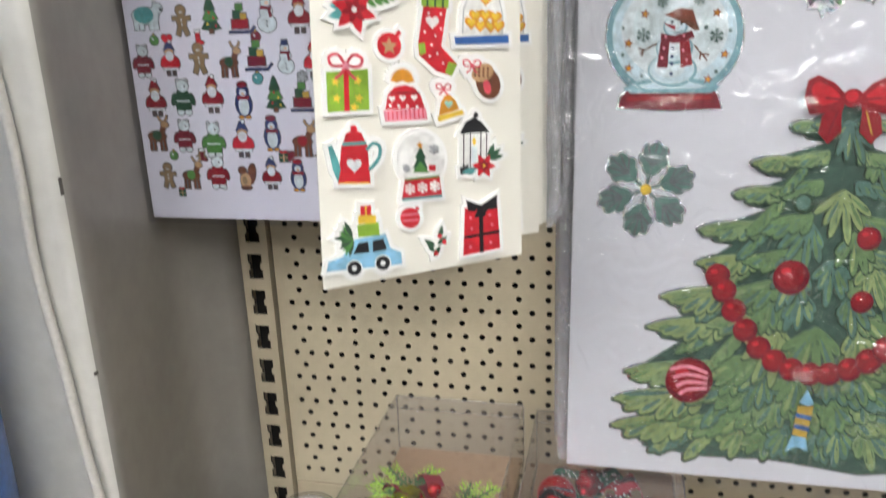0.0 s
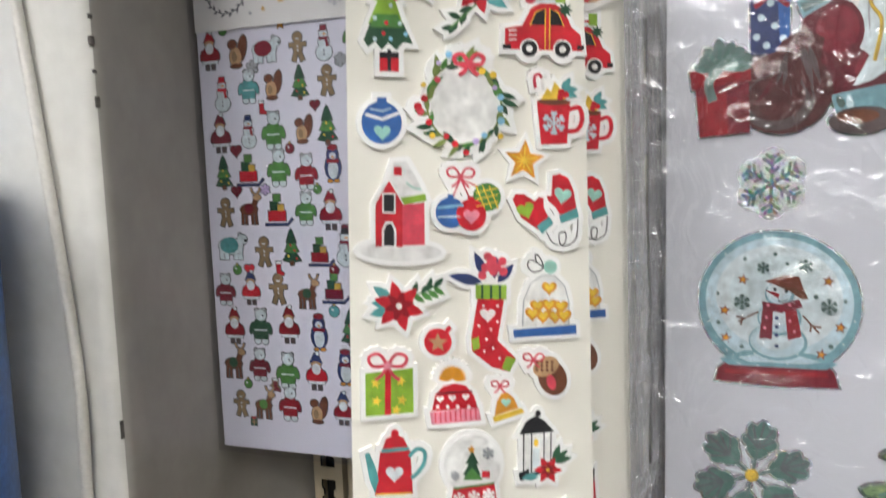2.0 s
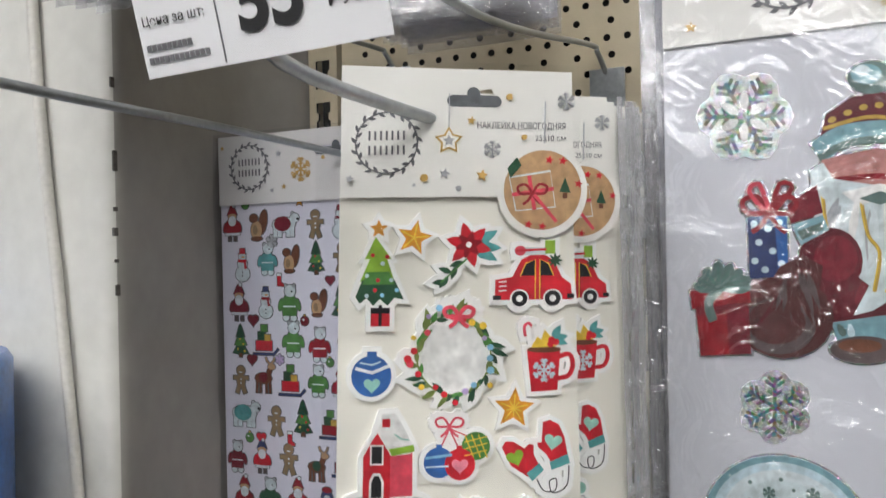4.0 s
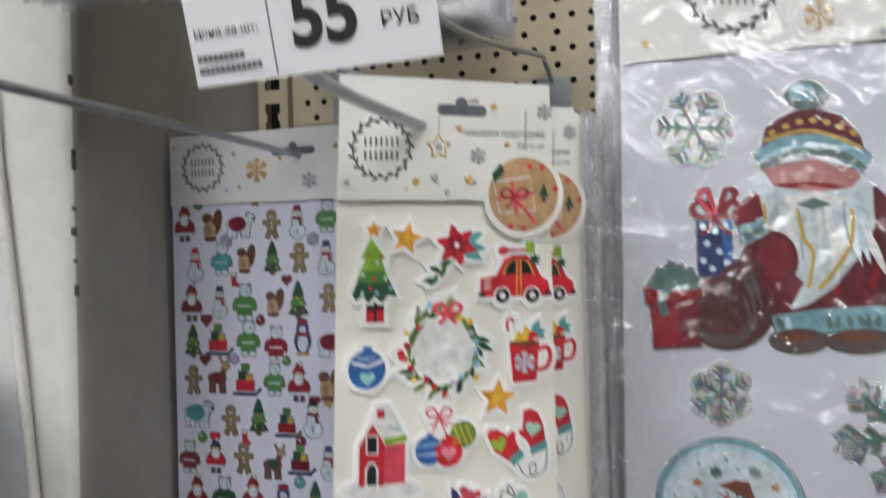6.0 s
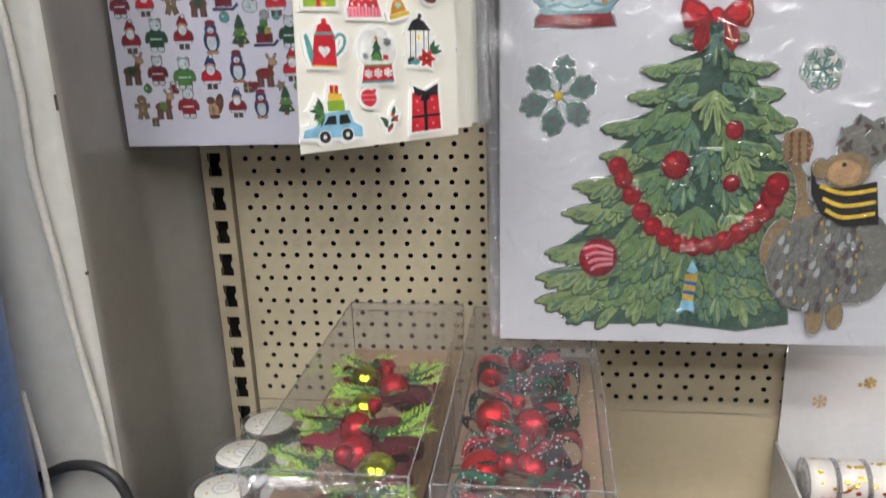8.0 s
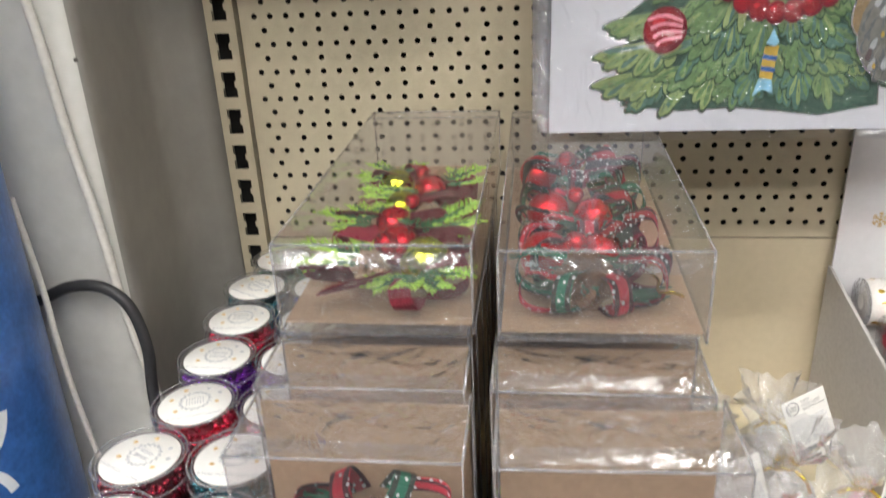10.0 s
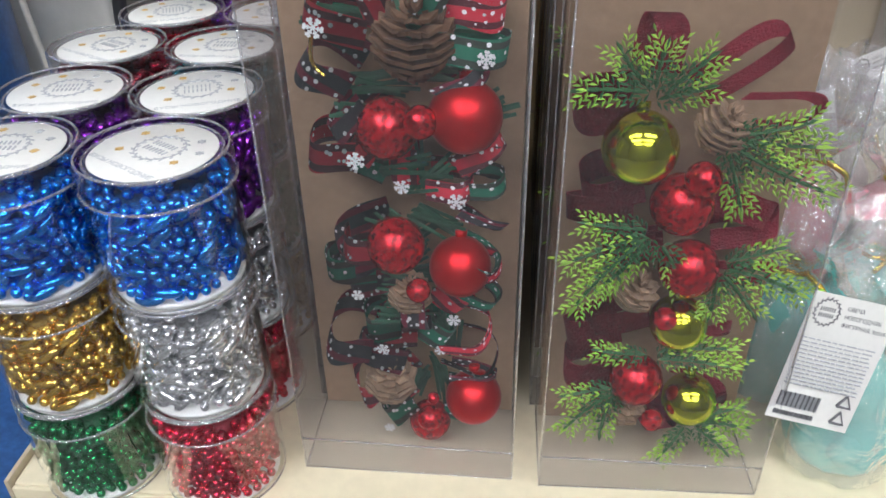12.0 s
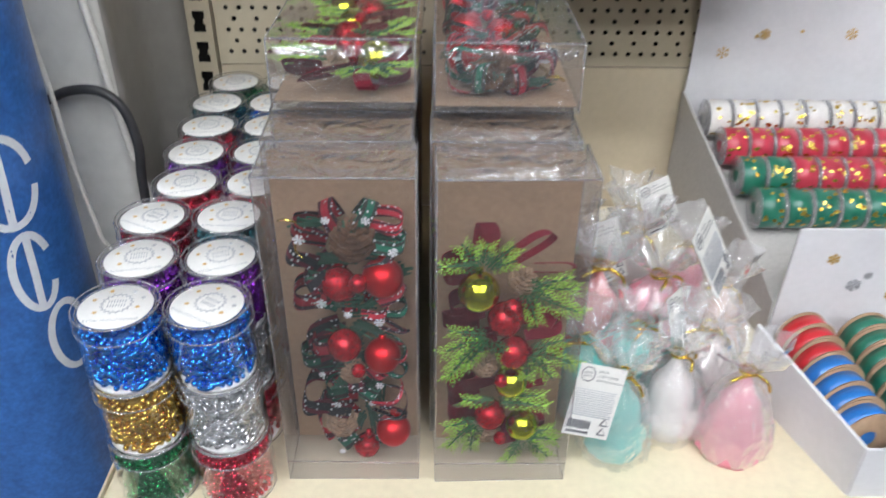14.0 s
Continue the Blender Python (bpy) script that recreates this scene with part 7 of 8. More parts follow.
def clear_box(m, label, group):
    """Clear folded plastic box with a kraft card inside."""
    e = thing("garland_box", m, label, "gift box", group)
    w, d, h = BOX_W / 2, BOX_D, BOX_H
    for nm, pts in (("front_panel", [(-w, 0, 0), (w, 0, 0), (w, 0, h), (-w, 0, h)]), ("side_panel", [(-w, d, 0), (-w, 0, 0), (-w, 0, h), (-w, d, h)]),
                    ("side_panel", [(w, 0, 0), (w, d, 0), (w, d, h), (w, 0, h)]), ("bottom_panel", [(-w, d, 0.0004), (w, d, 0.0004), (w, 0, 0.0004), (-w, 0, 0.0004)])):
        bm = bmesh.new()
        bm.faces.new([bm.verts.new(p) for p in pts])
        part(nm, bm, M["pet"], e, "clear folded plastic")
    rg = random.Random(int(abs(m.translation.y) * 9000) + int(abs(m.translation.x) * 900))
    bm = bmesh.new()
    nx, ny = 10, 6
    rows = []
    for j in range(ny + 1):
        row = []
        for i in range(nx + 1):
            x, y = -w + 2 * w * i / nx, d * j / ny
            row.append(bm.verts.new((x, y, h + 0.0016 * noise.noise(Vector((x * 40, y * 50, rg.random() * 0.2 + m.translation.y * 20))))))
        rows.append(row)
    for p, q in zip(rows, rows[1:]):
        for i in range(nx):
            f = bm.faces.new((p[i], p[i + 1], q[i + 1], q[i]))
            f.smooth = True
    part("top_flap", bm, M["pet_top"], e, "scuffed clear top flap")
    bm = bmesh.new()
    lift = rg.uniform(0.001, 0.004)
    fl = [(-w + 0.002, 0.004, h - 0.0005), (w - 0.002, 0.004, h - 0.0005), (w - 0.008, d * 0.2, h + lift), (-w + 0.010, d * 0.24, h + lift * 0.7)]
    bm.faces.new([bm.verts.new(p) for p in fl])
    bm.faces.new([bm.verts.new(p) for p in ((-w, d, h - 0.012), (w, d, h - 0.012), (w - 0.004, d - 0.001, h + 0.001 + lift * 0.9), (-w + 0.006, d - 0.001, h + 0.0005 + lift * 0.8))])
    bmesh.ops.solidify(bm, geom=bm.faces[:], thickness=0.0003)
    part("tuck_flap", bm, M["pet_top"], e, "bent clear tuck flap")
    bm = bmesh.new()
    for p, q in (((-w, 0, 0), (-w, 0, h)), ((w, 0, 0), (w, 0, h)), ((-w, 0, 0), (w, 0, 0)), ((-w, 0, h), (w, 0, h)), ((-w, d, 0), (-w, d, h)), ((w, d, 0), (w, d, h)), ((-w, 0, h), (-w, d, h)), ((w, 0, h), (w, d, h)),
                 ((-w, 0, 0), (-w, d, 0)), ((w, 0, 0), (w, d, 0)), ((-w, 0.0002, 0.019), (w, 0.0002, 0.017))):
        add_tube(bm, [p, q], 0.0008 if p[2] == h and q[2] == h else 0.0005, 5)
    part("fold", bm, M["edge"], e, "bright folded plastic edges")
    part("card", box_mesh((-w + 0.001, d - 0.004, 0.0012), (w - 0.001, d - 0.0028, h - 0.0035), 0.0003), M["kraft"], e, "brown kraft backing card")
    return e


def ball(e, name, x, z, r, mat, y=None):
    r *= 0.95
    bm = bmesh.new()
    add_sphere(bm, (0, 0, 0), r, 32, 20)
    if mat in ("ball_lime", "ball_matte"):
        add_tube(bm, [(0, r * 0.35, r * 0.93), (0, r * 0.42, r * 1.12)], r * 0.2, 10)
    ob = part(name, bm, M[mat], e, {"ball_lime": "shiny lime green bauble", "ball_matte": "matte red bauble", "ball_glitter": "red glitter ball"}[mat], False)
    ob.location = (x, y if y is not None else max(r + 0.002, 0.024 - r * 0.4), z)
    return ob


def red_garland(e):
    """Red baubles, plaid ribbon loops, cones and needle tufts on the card."""
    for x, z, r, m in ((0.026, 0.176, 0.0148, "ball_matte"), (-0.004, 0.170, 0.0128, "ball_glitter"), (0.010, 0.177, 0.0068, "ball_glitter"), (-0.003, 0.117, 0.0128, "ball_glitter"), (0.024, 0.108, 0.0138, "ball_matte"),
                       (0.007, 0.101, 0.0054, "ball_glitter"), (0.030, 0.034, 0.0138, "ball_matte"), (0.009, 0.016, 0.0105, "ball_glitter"), (0.010, 0.027, 0.0062, "ball_glitter"), (0.012, 0.040, 0.003, "ball_glitter")):
        ball(e, "bauble", x, z, r, m, 0.010 if r < 0.007 else None)
    for x, z, r, l, m in ((0.007, 0.203, 0.0155, 0.027, "cone"), (0.002, 0.091, 0.010, 0.017, "cone_pale"), (-0.009, 0.040, 0.0125, 0.022, "cone_pale")):
        bm = bmesh.new()
        add_cone_scales(bm, (0, 0, 0), r, l, (0.1, -0.25, 1), 9)
        part("pine_cone", bm, M[m], e).location = (x, 0.020, z)
    rg = random.Random(17)
    R, G, D = M["ribbon_red"], M["ribbon_green"], M["ribbon_dark"]
    for x, z, ang, l, m, twist, flake in (
            (-9, 207, 165, 28, R, 0.0, 5.2), (-4, 210, 112, 21, R, 0.2, 4.0), (10, 212, 58, 21, G, 0.1, 4.2), (16, 214, 20, 27, R, 0.3, 0), (16, 203, -8, 29, G, 0.0, 4.6),
            (-12, 180, 200, 23, D, 0.7, 0), (-14, 190, 150, 24, D, 0.3, 0), (-16, 160, 180, 22, R, 0.4, 0), (22, 155, 10, 22, R, 0.3, 0), (20, 126, -4, 24, D, 0.4, 0), (-12, 106, 172, 26, G, 0.5, 0), (20, 104, -20, 24, R, 0.4, 0), (-14, 70, 172, 24, D, 0.3, 0), (-12, 52, 186, 24, R, 0.5, 0), (-4, 173, 228, 26, R, 0.0, 5.0), (2, 160, 268, 20, R, 0.1, 4.2), (10, 143, 0, 21, R, 0.2, 4.8), (24, 141, 8, 20, G, 0.6, 0),
            (-10, 141, 175, 19, G, 0.5, 0), (-8, 123, 175, 28, D, 0.2, 0), (-4, 114, 190, 26, R, 0.6, 0), (-2, 100, 195, 29, D, 0.4, 3.6), (24, 113, 5, 19, G, 0.7, 0), (18, 92, -8, 27, G, 0.3, 0),
            (12, 91, -45, 21, R, 0.0, 4.2), (4, 93, 255, 21, D, 0.1, 0), (-4, 82, 185, 19, G, 0.2, 0), (4, 65, 178, 23, R, 0.1, 4.0), (6, 69, -30, 17, G, 0.0, 3.6), (14, 74, 5, 26, R, 0.7, 0),
            (16, 60, -5, 29, D, 0.8, 0), (-4, 45, 180, 27, D, 0.6, 0), (0, 37, 200, 23, R, 0.3, 0), (2, 29, 215, 21, G, 0.1, 3.4), (18, 37, -20, 25, D, 0.5, 0), (16, 24, -30, 22, G, 0.2, 0), (20, 168, -12, 24, D, 0.4, 0), (16, 184, 20, 22, D, 0.5, 0)):
        ang += 0 if flake else rg.uniform(-28, 28)
        h = ribbon_loop(e, rg, x / 1000, z / 1000, ang, l * 0.88 / 1000, m, twist, 0.040 + rg.uniform(-0.003, 0.003), None, 0.0112, rg.choice((0, 0, 0.008, -0.008)) if not flake else 0)
        if flake:
            a = Art(Flat(0, 0), base=None)
            a.flake(0, 0, flake * 0.78, "snow_print", flake * 0.13, rg.uniform(0, 60))
            ob = a.build("snowflake_print", e, "white printed snowflake")
            ob.location = ((x + 0.62 * l * math.cos(radians(ang))) / 1000, 0.0345 - h * 1.08, (z + 0.62 * l * math.sin(radians(ang))) / 1000)
    for k in range(24):
        z = 0.216 - 0.008 * k
        x = rg.uniform(-0.016, 0.024)
        ang = rg.choice((rg.uniform(-0.9, 0.6), rg.uniform(2.5, 4.1), rg.uniform(0, 6.28)))
        bm = bmesh.new()
        add_needles(bm, (0, 0, 0), ang, rg, 14, rg.uniform(0.016, 0.024))
        part("needle_tuft", bm, M["needle"], e).location = (x, rg.choice((0.022, 0.030, 0.036, 0.038)), z)
    bm = bmesh.new()
    add_tube(bm, glide([(-0.040, 0.02, 0.219), (-0.034, 0.016, 0.222), (-0.028, 0.018, 0.217), (-0.031, 0.022, 0.196), (-0.026, 0.02, 0.190)], 6), 0.0009, 5)
    part("gold_cord", bm, M["gold_foil"], e)


def lime_garland(e):
    """Lime and red baubles, thuja sprays, wine ribbon loops and cones."""
    for x, z, r, m in ((-0.020, 0.166, 0.0150, "ball_lime"), (0.006, 0.084, 0.0128, "ball_lime"), (0.017, 0.040, 0.0128, "ball_lime"), (-0.001, 0.142, 0.0130, "ball_glitter"), (0.006, 0.112, 0.0128, "ball_glitter"),
                       (-0.008, 0.051, 0.0125, "ball_glitter"), (0.003, 0.157, 0.0072, "ball_glitter"), (-0.002, 0.092, 0.0052, "ball_glitter"), (0.000, 0.034, 0.0052, "ball_glitter")):
        ball(e, "bauble", x, z, r, m, 0.011 if r < 0.008 else None)
    for x, z, r, l in ((0.009, 0.172, 0.0105, 0.018), (-0.014, 0.098, 0.010, 0.016), (-0.012, 0.033, 0.0105, 0.017)):
        bm = bmesh.new()
        add_cone_scales(bm, (0, 0, 0), r, l, (0.3, -0.4, 1), 8)
        part("pine_cone", bm, M["cone_pale"], e).location = (x, 0.021, z)
    rg = random.Random(23)
    for x, z, ang, l, twist in ((-22, 182, 185, 23, 0.1), (-18, 192, 88, 20, 0.2), (4, 178, 34, 36, 0.7), (16, 168, -4, 30, 0.8), (-16, 152, 190, 24, 0.2), (-18, 134, 184, 26, 0.1), (8, 141, -22, 31, 0.0), (14, 126, 12, 28, 0.4),
                                (12, 97, -8, 30, 0.8), (-6, 86, 198, 27, 0.2), (-16, 72, 192, 24, 0.1), (10, 62, 10, 25, 0.5), (-18, 53, 178, 21, 0.3), (-12, 40, 205, 19, 0.0), (4, 32, -60, 17, 0.0), (-4, 116, 188, 24, 0.3), (14, 42, -20, 22, 0.4)):
        ribbon_loop(e, rg, x / 1000, z / 1000, ang, l / 1000, M["burlap"], twist, 0.037 + rg.uniform(-0.003, 0.003), rg.uniform(0.010, 0.015), 0.012, (0.015 if twist in (0.7, 0.8) else rg.uniform(-0.007, 0.007)))
    for x, z, ang, l, y in ((-20, 189, 172, 27, 14), (-20, 190, 135, 20, 16), (-18, 190, 92, 18, 14), (-14, 188, 45, 21, 16), (-16, 184, 15, 20, 20), (11, 172, 10, 31, 15), (11, 171, -12, 36, 18), (11, 170, -32, 45, 13), (10, 168, -64, 31, 15),
                            (-14, 131, 225, 45, 11), (-14, 133, 178, 25, 14), (-12, 130, 240, 31, 12), (-14, 130, 205, 34, 15), (-8, 128, -58, 25, 11), (19, 116, -12, 35, 13), (18, 114, -48, 27, 12), (19, 118, 20, 22, 15), (16, 112, -85, 20, 13),
                            (-2, 69, 2, 35, 12), (-2, 71, 16, 33, 14), (-6, 70, 185, 22, 14), (-19, 49, 220, 31, 11), (-18, 47, 255, 27, 12), (-19, 50, 193, 22, 14), (20, 29, -35, 23, 12), (16, 28, 250, 23, 13), (19, 31, 32, 23, 14), (20, 30, 0, 24, 15)):
        bm = bmesh.new()
        add_frond(bm, radians(ang), l / 1000, rg)
        part("thuja_spray", bm, [M["thuja"], M["thuja_tip"]], e, "green thuja spray with lime tips").location = (x / 1000, y / 1000, z / 1000)


box_red = clear_box(pose(-0.0758, 0.2705, SHELF_Z), "clear plastic box with red bauble and plaid ribbon garland", "boxed garlands on the shelf")
red_garland(box_red)
box_lime = clear_box(pose(0.0355, 0.2690, SHELF_Z + 0.0003, 0, 0, 1.5), "clear plastic box with lime bauble and thuja garland", "boxed garlands on the shelf")
lime_garland(box_lime)
for k in range(6):
    y = 0.3205 + 0.0492 * k
    copy_thing(box_red, pose(-0.079 + rng.uniform(-0.003, 0.001), y + rng.uniform(0, 0.0008), SHELF_Z, 0, 0, rng.uniform(-0.6, 0.6)))
    copy_thing(box_lime, pose(0.0325 + rng.uniform(-0.002, 0.003), y + rng.uniform(0, 0.0008), SHELF_Z + 0.0003, 0, 0, rng.uniform(-0.6, 0.6)))
LYING_Z = SHELF_Z + BOX_H + 0.0536
for first, x, y in ((box_lime, -0.0755, 0.363), (box_red, 0.0335, 0.357)):
    lying = copy_thing(first, pose(x, y + BOX_H, LYING_Z, -90, 0, 180 if first is box_red else 179.5))
    for o in lying.children:
        if o.name.split(".")[0] in ("bauble", "pine_cone", "ribbon_loop", "thuja_spray", "needle_tuft", "snowflake_print", "gold_cord"):
            o.location.z += 0.026 if first is box_red else 0.050
            o.location.y = min(o.location.y + 0.011, max(o.location.y, 0.030))


# ---- figure candles in cellophane bags ----
CANDLE = dict(aqua=(0.16, 0.60, 0.53), pink=(0.86, 0.32, 0.42), white=(0.80, 0.74, 0.72), peach=(0.82, 0.52, 0.42), rose=(0.72, 0.10, 0.12))
for key, value in CANDLE.items():
    M["wax_" + key] = material("wax_" + key, value, 0.42, sss=0.35, grain=0.05, grain_scale=120, stain=0.10, stain_scale=40, bump=0.1, bump_scale=90, coat=0.2)


def candle_mesh(shape, rg):
    if shape == "figure":
        bm = lathe([(0.001, 0.0), (0.018, 0.0), (0.023, 0.006), (0.0245, 0.014), (0.022, 0.024), (0.017, 0.031), (0.0165, 0.035), (0.018, 0.041), (0.016, 0.050), (0.012, 0.057), (0.0085, 0.061), (0.006, 0.068), (0.0015, 0.076)], 28)
    elif shape == "tree":
        bm = lathe([(0.001, 0.0), (0.026, 0.0), (0.028, 0.006), (0.0245, 0.016), (0.0255, 0.019), (0.020, 0.031), (0.021, 0.034), (0.0155, 0.045), (0.0165, 0.048), (0.010, 0.058), (0.006, 0.068), (0.0015, 0.078)], 28)
    else:
        bm = lathe([(0.001, 0.0), (0.019, 0.0), (0.0205, 0.008), (0.0205, 0.045), (0.019, 0.052), (0.012, 0.058), (0.0015, 0.060)], 28)
    for v in bm.verts:
        n = noise.noise(v.co * 90 + Vector((rg.random() * 3, 0, 0)))
        v.co.x *= 1 + 0.10 * n
        v.co.y *= 1 + 0.10 * n
    if shape == "tree":
        for k in range(10):
            a, t = k * 2.4, k / 10
            r = 0.027 * (1 - t * 0.8)
            add_sphere(bm, (r * math.cos(a), r * math.sin(a), 0.006 + t * 0.06), 0.0042 * (1 - t * 0.4), 12, 8)
    if shape == "figure":
        for k in range(7):
            a = k * 0.9
            add_sphere(bm, (0.017 * math.cos(a), 0.017 * math.sin(a), 0.016 + 0.002 * (k % 2)), 0.0095, 12, 8)
    return bm


def bag_mesh(r, h, rg):
    """Thin bag gathered at the neck, its mouth flaring above."""
    prof = [(r * 0.98, 0.0006), (r * 1.10, 0.006), (r * 1.12, 0.02), (r * 1.02, h * 0.5), (r * 0.72, h * 0.78), (r * 0.30, h * 0.95), (r * 0.20, h), (r * 0.42, h * 1.10), (r * 0.78, h * 1.24), (r * 0.95, h * 1.38)]
    seg = 44
    bm = bmesh.new()
    ph = [rg.uniform(0, 6) for _ in range(4)]
    rows = []
    for i, (rr, z) in enumerate(prof):
        t = i / (len(prof) - 1)
        row = []
        for k in range(seg):
            a = 2 * math.pi * k / seg
            fold = 1 + (0.05 + 0.30 * max(0, t - 0.45)) * math.sin(7 * a + ph[0] + t * 3) + (0.04 + 0.18 * max(0, t - 0.45)) * math.sin(13 * a + ph[1] - t * 5)
            sq = 1 - 0.35 * max(0, t - 0.62)
            row.append(bm.verts.new((rr * fold * math.cos(a), rr * fold * math.sin(a) * sq, z + 0.006 * max(0, t - 0.8) * 5 * math.sin(3 * a + ph[2]) * rg.uniform(0.7, 1.2))))
        rows.append(row)
    for p, q in zip(rows, rows[1:]):
        for k in range(seg):
            f = bm.faces.new((p[k], p[(k + 1) % seg], q[(k + 1) % seg], q[k]))
            f.smooth = True
    return bm


def candle(x, y, color, shape, turn=0.0, tilt=0.0, tag=None, z=SHELF_Z, scale=1.0, seed=1, tag_tilt=0.0):
    rg = random.Random(seed)
    words = {"figure": "figure", "tree": "fir tree", "pillar": "rounded"}[shape]
    e = thing("wrapped_candle", pose(x, y, z, tilt, 0, turn) @ Matrix.Diagonal((scale, scale, scale, 1)), "%s %s candle in a tied cellophane bag" % (color, words), "candle", "wrapped candles on the shelf")
    part("wax", candle_mesh(shape, rg), M["wax_" + color], e, "", True)
    h = 0.080 if shape != "pillar" else 0.066
    part("bag", bag_mesh(0.0265, h, rg), M["film_soft"], e, "clear crinkled cellophane bag")
    bm = bmesh.new()
    add_tube(bm, [(0.0062 * math.cos(k * 0.52), 0.0062 * math.sin(k * 0.52), h + 0.0006 * math.sin(k)) for k in range(12)], 0.0012, 6, 0, True)
    add_tube(bm, glide([(-0.004, -0.006, h), (-0.012, -0.010, h + 0.004), (-0.020, -0.010, h + 0.001)], 5), 0.0013, 6)
    add_tube(bm, glide([(0.004, -0.006, h), (0.010, -0.012, h - 0.004), (0.013, -0.013, h - 0.012)], 5), 0.0013, 6)
    part("twist_tie", bm, M["gold_foil"], e, "gold foil twist tie")
    if tag:
        card = part("tag", box_mesh((-0.018, 0, -0.026), (0.018, 0.0005, 0.026), 0.0002), M["paper"], e, "white printed paper tag")
        card.matrix_basis = tag
        a = Art(Flat(0, 0), base=None)
        logo_wreath(a, -10.5, -19, 5.0)
        rr = random.Random(seed + 50)
        for k in range(13):
            xx = -16.0
            while xx < 13.5:
                w = rr.uniform(1.2, 4.2)
                a.box(xx, -8.5 + k * 1.55, min(xx + w, 15), -8.05 + k * 1.55, "silver_print", False)
                xx += w + 0.7
        for k in range(26):
            a.box(-15.5 + k * 0.68, 14, -15.5 + k * 0.68 + rr.choice((0.12, 0.2, 0.32)), 20, "silver_print" if k % 3 else "grey_print", False)
        for k in range(13):
            a.box(-15.5 + k * 1.35, 22, -14.7 + k * 1.35, 23.6, "grey_print", False)
        for yy in (13.5, 20.5):
            a.line([(9, yy + 2), (12, yy - 3), (15, yy + 2), (9, yy + 2)], 0.6, "grey_print")
        pr = a.build("tag_print", card, "small grey print and bars")
        pr.location.y = -0.0001
        for k, line in enumerate(("СВЕЧА", "НОВОГОДНЯЯ", "ФИГУРНАЯ, 9х6х6 см")):
            lettering(line, 0.0022, M["grey_print"], card, pose(-0.003, -0.0002, 0.0218 - k * 0.0032, 90, 0, 0), "tag_lettering")
    return e


candle(0.128, 0.303, "aqua", "figure", 0, 0, pose(-0.0270, -0.0290, 0.0775, -12, 10, -4) @ Matrix.Diagonal((0.95, 1, 1.15, 1)), seed=1)
candle(0.108, 0.352, "aqua", "pillar", 0, 0, None, seed=2, scale=1.1)
candle(0.176, 0.326, "white", "figure", 70, 0, None, seed=3)
candle(0.2235, 0.306, "pink", "tree", 10, 0, None, seed=4)
candle(0.158, 0.378, "aqua", "pillar", 40, 0, pose(0.004, -0.032, 0.085, -20, 12, 15), seed=5)
candle(0.212, 0.366, "white", "pillar", 0, 0, None, seed=6, scale=1.15)
candle(0.128, 0.418, "rose", "figure", 20, 0, None, seed=7, scale=1.25)
candle(0.185, 0.430, "pink", "pillar", 50, 0, pose(0.0, -0.033, 0.098, -25, -14, 10), seed=8, scale=1.25)
candle(0.240, 0.420, "peach", "figure", 0, 0, None, seed=9)
candle(0.124, 0.482, "peach", "pillar", 10, 0, pose(0.006, -0.033, 0.085, -18, -8, 12), seed=10, scale=1.1)
candle(0.178, 0.495, "white", "figure", 0, 0, None, seed=11, scale=1.1)
candle(0.228, 0.485, "pink", "figure", 0, 0, None, seed=12)
candle(0.125, 0.545, "white", "pillar", 0, 0, None, seed=13, scale=1.1)
candle(0.185, 0.560, "white", "figure", 15, 0, pose(0.012, -0.034, 0.095, -16, -14, 8), seed=14, scale=1.0)


# ---- ribbon counter display ----
M["board"] = material("white_printed_board", (0.76, 0.75, 0.77), 0.5, grain=0.03, grain_scale=150, stain=0.05, stain_scale=12)
M["board_in"] = material("grey_board_inside", (0.50, 0.48, 0.46), 0.65, grain=0.08, grain_scale=250, stain=0.08, stain_scale=12)
SPOOL = dict(white=(0.75, 0.72, 0.68), red=(0.55, 0.02, 0.03), green=(0.02, 0.16, 0.10), blue=(0.02, 0.17, 0.55), rose=(0.50, 0.04, 0.07))
for key, value in SPOOL.items():
    M["spool_" + key] = material("satin_ribbon_" + key, value, 0.34, grain=0.1, grain_scale=500, coat=0.3)


def slab(bm, pts, d):
    """Thick board: outline pts pushed by d."""
    d = Vector(d)
    p = [bm.verts.new(q) for q in pts]
    q = [bm.verts.new(Vector(v) + d) for v in pts]
    bm.faces.new(p[::-1]), bm.faces.new(q)
    for i in range(len(p)):
        j = (i + 1) % len(p)
        bm.faces.new((p[i], p[j], q[j], q[i]))


display = thing("ribbon_display", pose(0.262, 0.695, SHELF_Z, 0, 0, 0), "white cardboard counter display with gold snowflakes, full of ribbon spools", "display box")
bm = bmesh.new()
slab(bm, [(0, 0, 0), (0.036, -0.255, 0), (0.036, -0.255, 0.045), (0.030, -0.205, 0.070), (0.0, -0.004, 0.150), (0, 0, 0.150)], (0.0025, 0.0004, 0))
part("side_panel", bm, M["board_in"], display, "plain grey-white side panel")
bm = bmesh.new()
slab(bm, [(0.002, -0.004, 0.11), (0.45, -0.004, 0.11), (0.45, -0.004, 0.42), (0.002, -0.004, 0.42)], (0, 0.0025, 0))
part("header_board", bm, M["board"], display, "white header board with faint gold snowflakes")
bm = bmesh.new()
slab(bm, [(0.0385, -0.256, 0.002), (0.45, -0.256, 0.002), (0.45, -0.262, 0.128), (0.0385, -0.262, 0.128)], (0, 0.0025, 0))
part("front_board", bm, M["board"], display, "white middle board with gold snowflakes")
bm = bmesh.new()
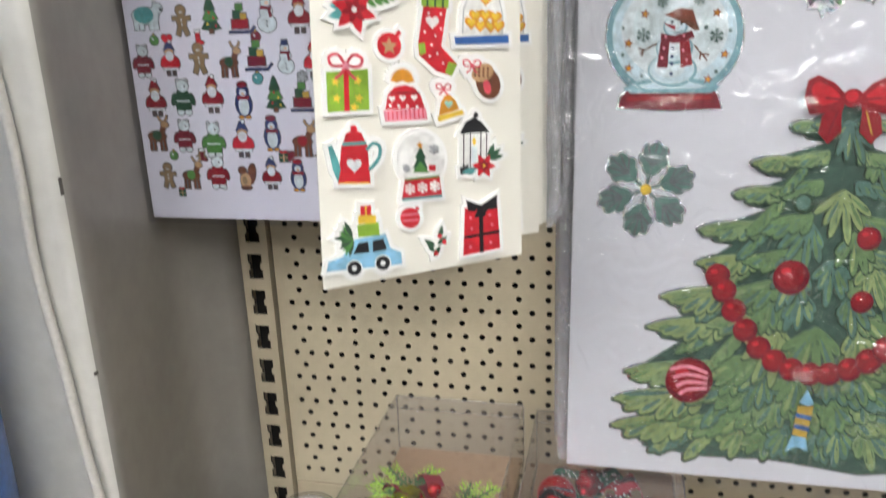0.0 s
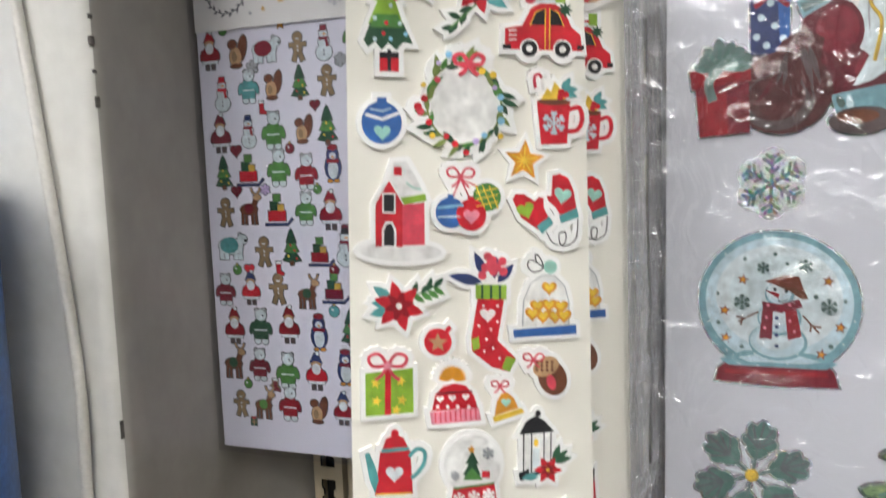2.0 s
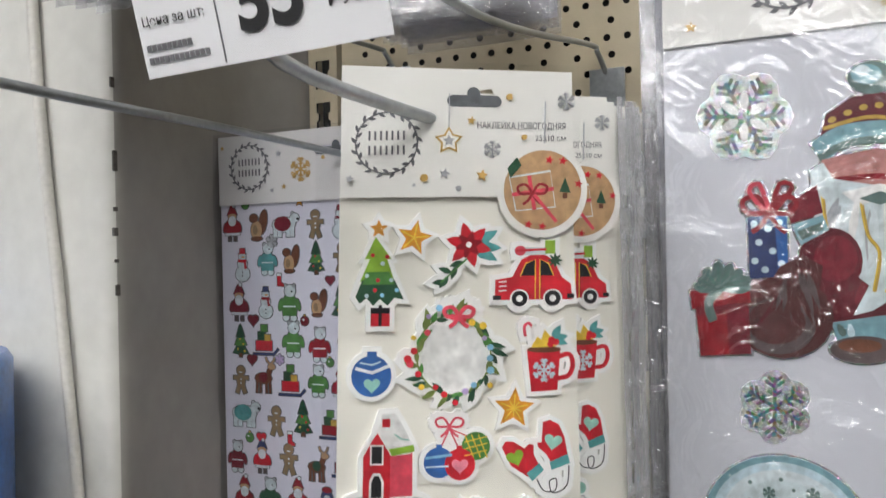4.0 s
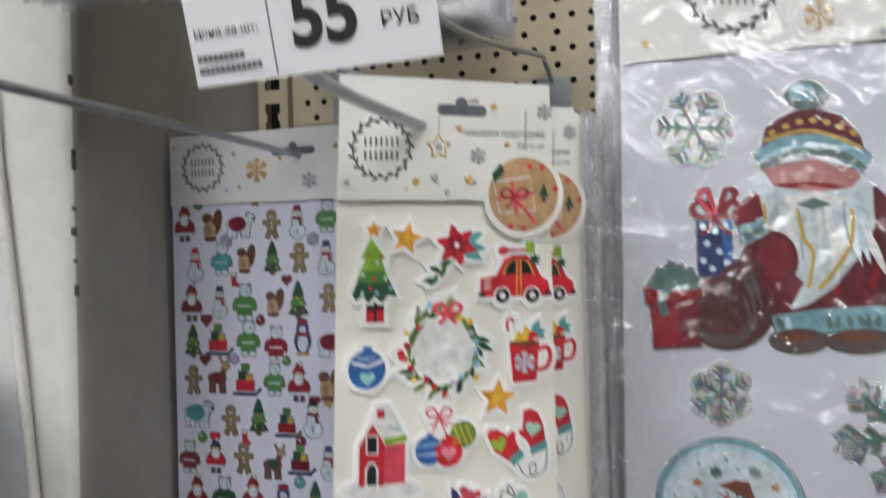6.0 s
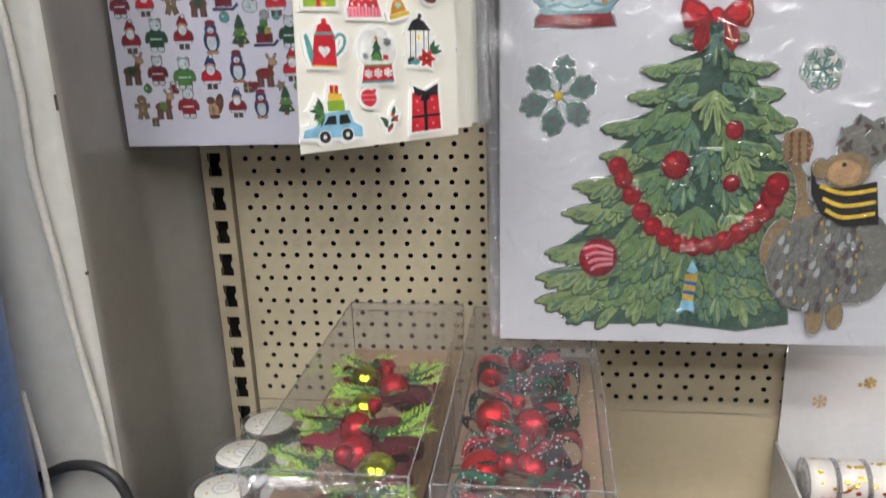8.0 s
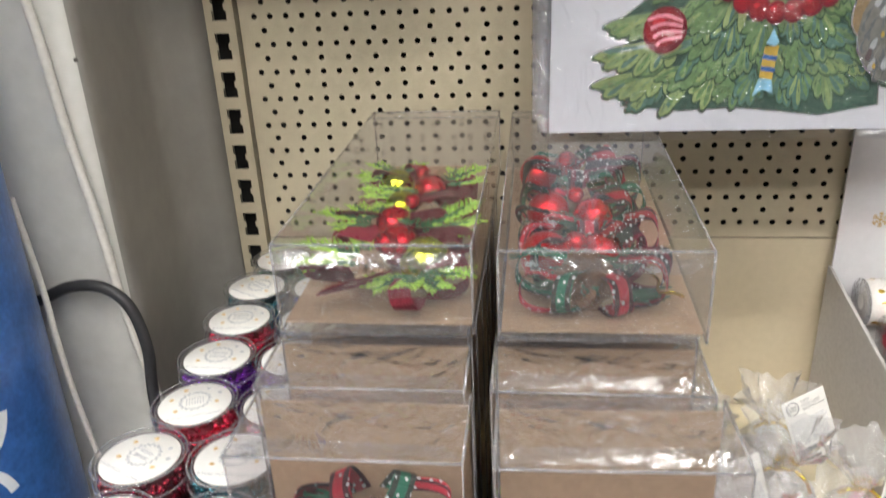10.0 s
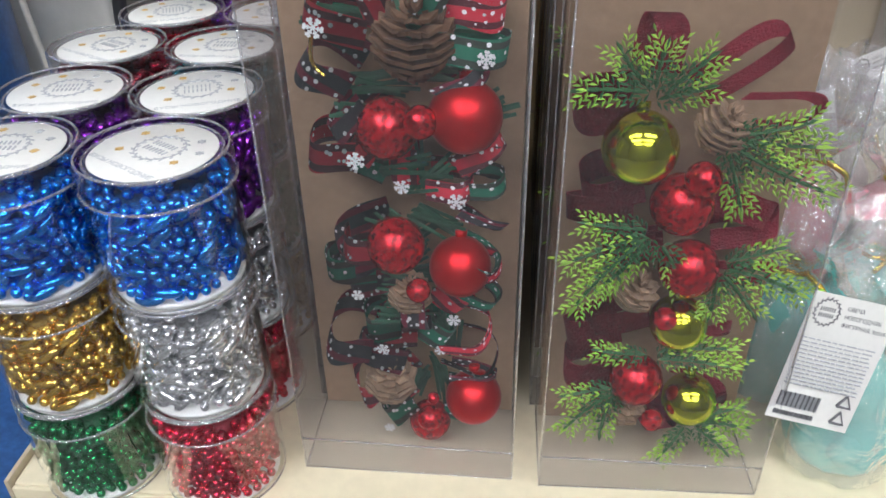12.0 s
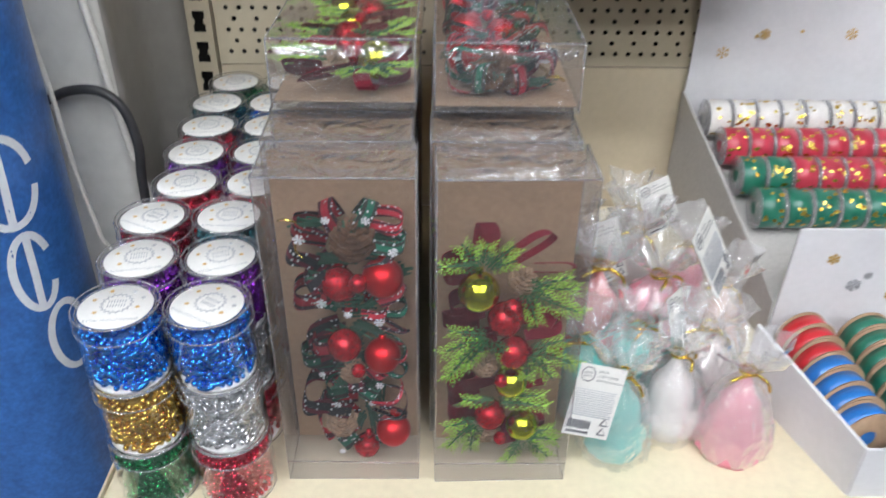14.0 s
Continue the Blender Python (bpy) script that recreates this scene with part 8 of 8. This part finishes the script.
slab(bm, [(-0.004, -0.315, 0), (0.036, -0.4395, 0), (0.036, -0.4395, 0.050), (-0.004, -0.315, 0.066)], (0.003, 0.001, 0))
part("tray_side", bm, M["board"], display)
bm = bmesh.new()
slab(bm, [(0.037, -0.4410, 0), (0.45, -0.4410, 0), (0.45, -0.4410, 0.050), (0.037, -0.4410, 0.050)], (0, 0.0025, 0))
part("tray_front", bm, M["board"], display, "white tray front with grey snowflakes")
bm = bmesh.new()
slab(bm, [(0.0, -0.31, 0.0005), (0.039, -0.437, 0.0005), (0.45, -0.437, 0.0005), (0.45, -0.256, 0.0005), (0.039, -0.256, 0.0005)], (0, 0, 0.0015))
part("tray_bottom", bm, M["board_in"], display)
bm = bmesh.new()
slab(bm, [(0.004, -0.006, 0.120), (0.45, -0.006, 0.120), (0.45, -0.250, 0.042), (0.0385, -0.250, 0.042)], (0, 0, 0.002))
part("sloping_shelf", bm, M["board_in"], display)
a = Art(Flat(0, 0), base=None)
rg = random.Random(31)
for k in range(26):
    x, z = rg.uniform(30, 440), rg.uniform(170, 400)
    if rg.random() < 0.5:
        a.flake(x, -z, rg.uniform(4, 9), rg.choice(("gold_print", "silver_print")), 0.7)
    else:
        a.star(x, -z, rg.uniform(1.5, 3.5), rg.choice(("gold_print", "silver_print")), 10, white=False)
pr = a.build("board_print", display, "faint gold and grey snowflakes")
pr.location.y = -0.0041
a = Art(Flat(0, 0), base=None)
for k in range(14):
    a.flake(rg.uniform(60, 430), -rg.uniform(55, 118), rg.uniform(3, 7), rg.choice(("gold_print", "silver_print")), 0.7)
pr = a.build("board_print", display, "faint gold and grey snowflakes")
pr.matrix_basis = pose(0, -0.2566, 0, 2.75, 0, 0)
a = Art(Flat(0, 0), base=None)
for k in range(12):
    a.flake(rg.uniform(50, 430), -rg.uniform(8, 44), rg.uniform(3, 7), "silver_print", 0.7)
pr = a.build("board_print", display, "grey snowflakes")
pr.location.y = -0.4411


def spool(x, y, z, color, axis_turn, r=0.022, w=0.024, gold=True, tilt=0.0):
    e = thing("ribbon_spool", pose(x, y, z, tilt, 0, axis_turn), "spool of %s ribbon%s in the cardboard display" % (color, " with gold pattern" if gold else ""), "ribbon spool", "ribbon spools in the display")
    rot = Matrix.Rotation(math.pi / 2, 4, "Y")
    bm = lathe([(r * 0.5, -w / 2 + 0.001), (r * 0.95, -w / 2 + 0.0015), (r * 0.96, 0), (r * 0.95, w / 2 - 0.0015), (r * 0.5, w / 2 - 0.001)], 32)
    bm.transform(rot)
    part("ribbon", bm, M["spool_" + color], e)
    for sg in (-1, 1):
        bm = lathe([(r * 0.3, 0), (r, 0), (r, 0.0012), (r * 0.3, 0.0012)], 32, cap=False)
        bm.transform(Matrix.Translation((sg * w / 2, 0, 0)) @ rot)
        part("flange", bm, M["kraft"] if not gold else M["edge"], e)
    if gold:
        rs = random.Random(int(x * 9000 + y * 700))
        bm = bmesh.new()
        for k in range(30):
            aa, xx = rs.uniform(0, 6.28), rs.uniform(-w * 0.4, w * 0.4)
            rad = r * 0.965
            pts = []
            for j in range(5):
                t = 2 * math.pi * j / 5 + aa
                s = rs.uniform(0.001, 0.0028)
                da = s * math.cos(t) / rad
                pts.append(bm.verts.new((xx + s * math.sin(t) * 1.4, rad * math.cos(aa + da), rad * math.sin(aa + da))))
            bm.faces.new(pts)
        part("gold_pattern", bm, M["gold_foil"], e, "gold foil pattern")["kind"] = "stuff"
    return e


rows = [("white", 0.655, 0.9945), ("rose", 0.613, 0.981), ("green", 0.571, 0.968), ("green", 0.529, 0.9545)]
for i, (color, y, z) in enumerate(rows):
    for k in range(9):
        c = "rose" if (color == "green" and i == 2 and k >= 2) else color
        spool(0.290 + i * 0.007 + k * 0.0262, y, z, c, 0, 0.0208, 0.0245)
for k in range(7):
    spool(0.318, 0.405 - k * 0.0185, SHELF_Z + 0.028 + 0.001 * (k % 2), "red" if k < 3 else "blue", 90 + 12, 0.0255, 0.016, False)
for k in range(6):
    spool(0.375, 0.405 - k * 0.0195, SHELF_Z + 0.028, "green", 90 + 8, 0.0255, 0.016, False)
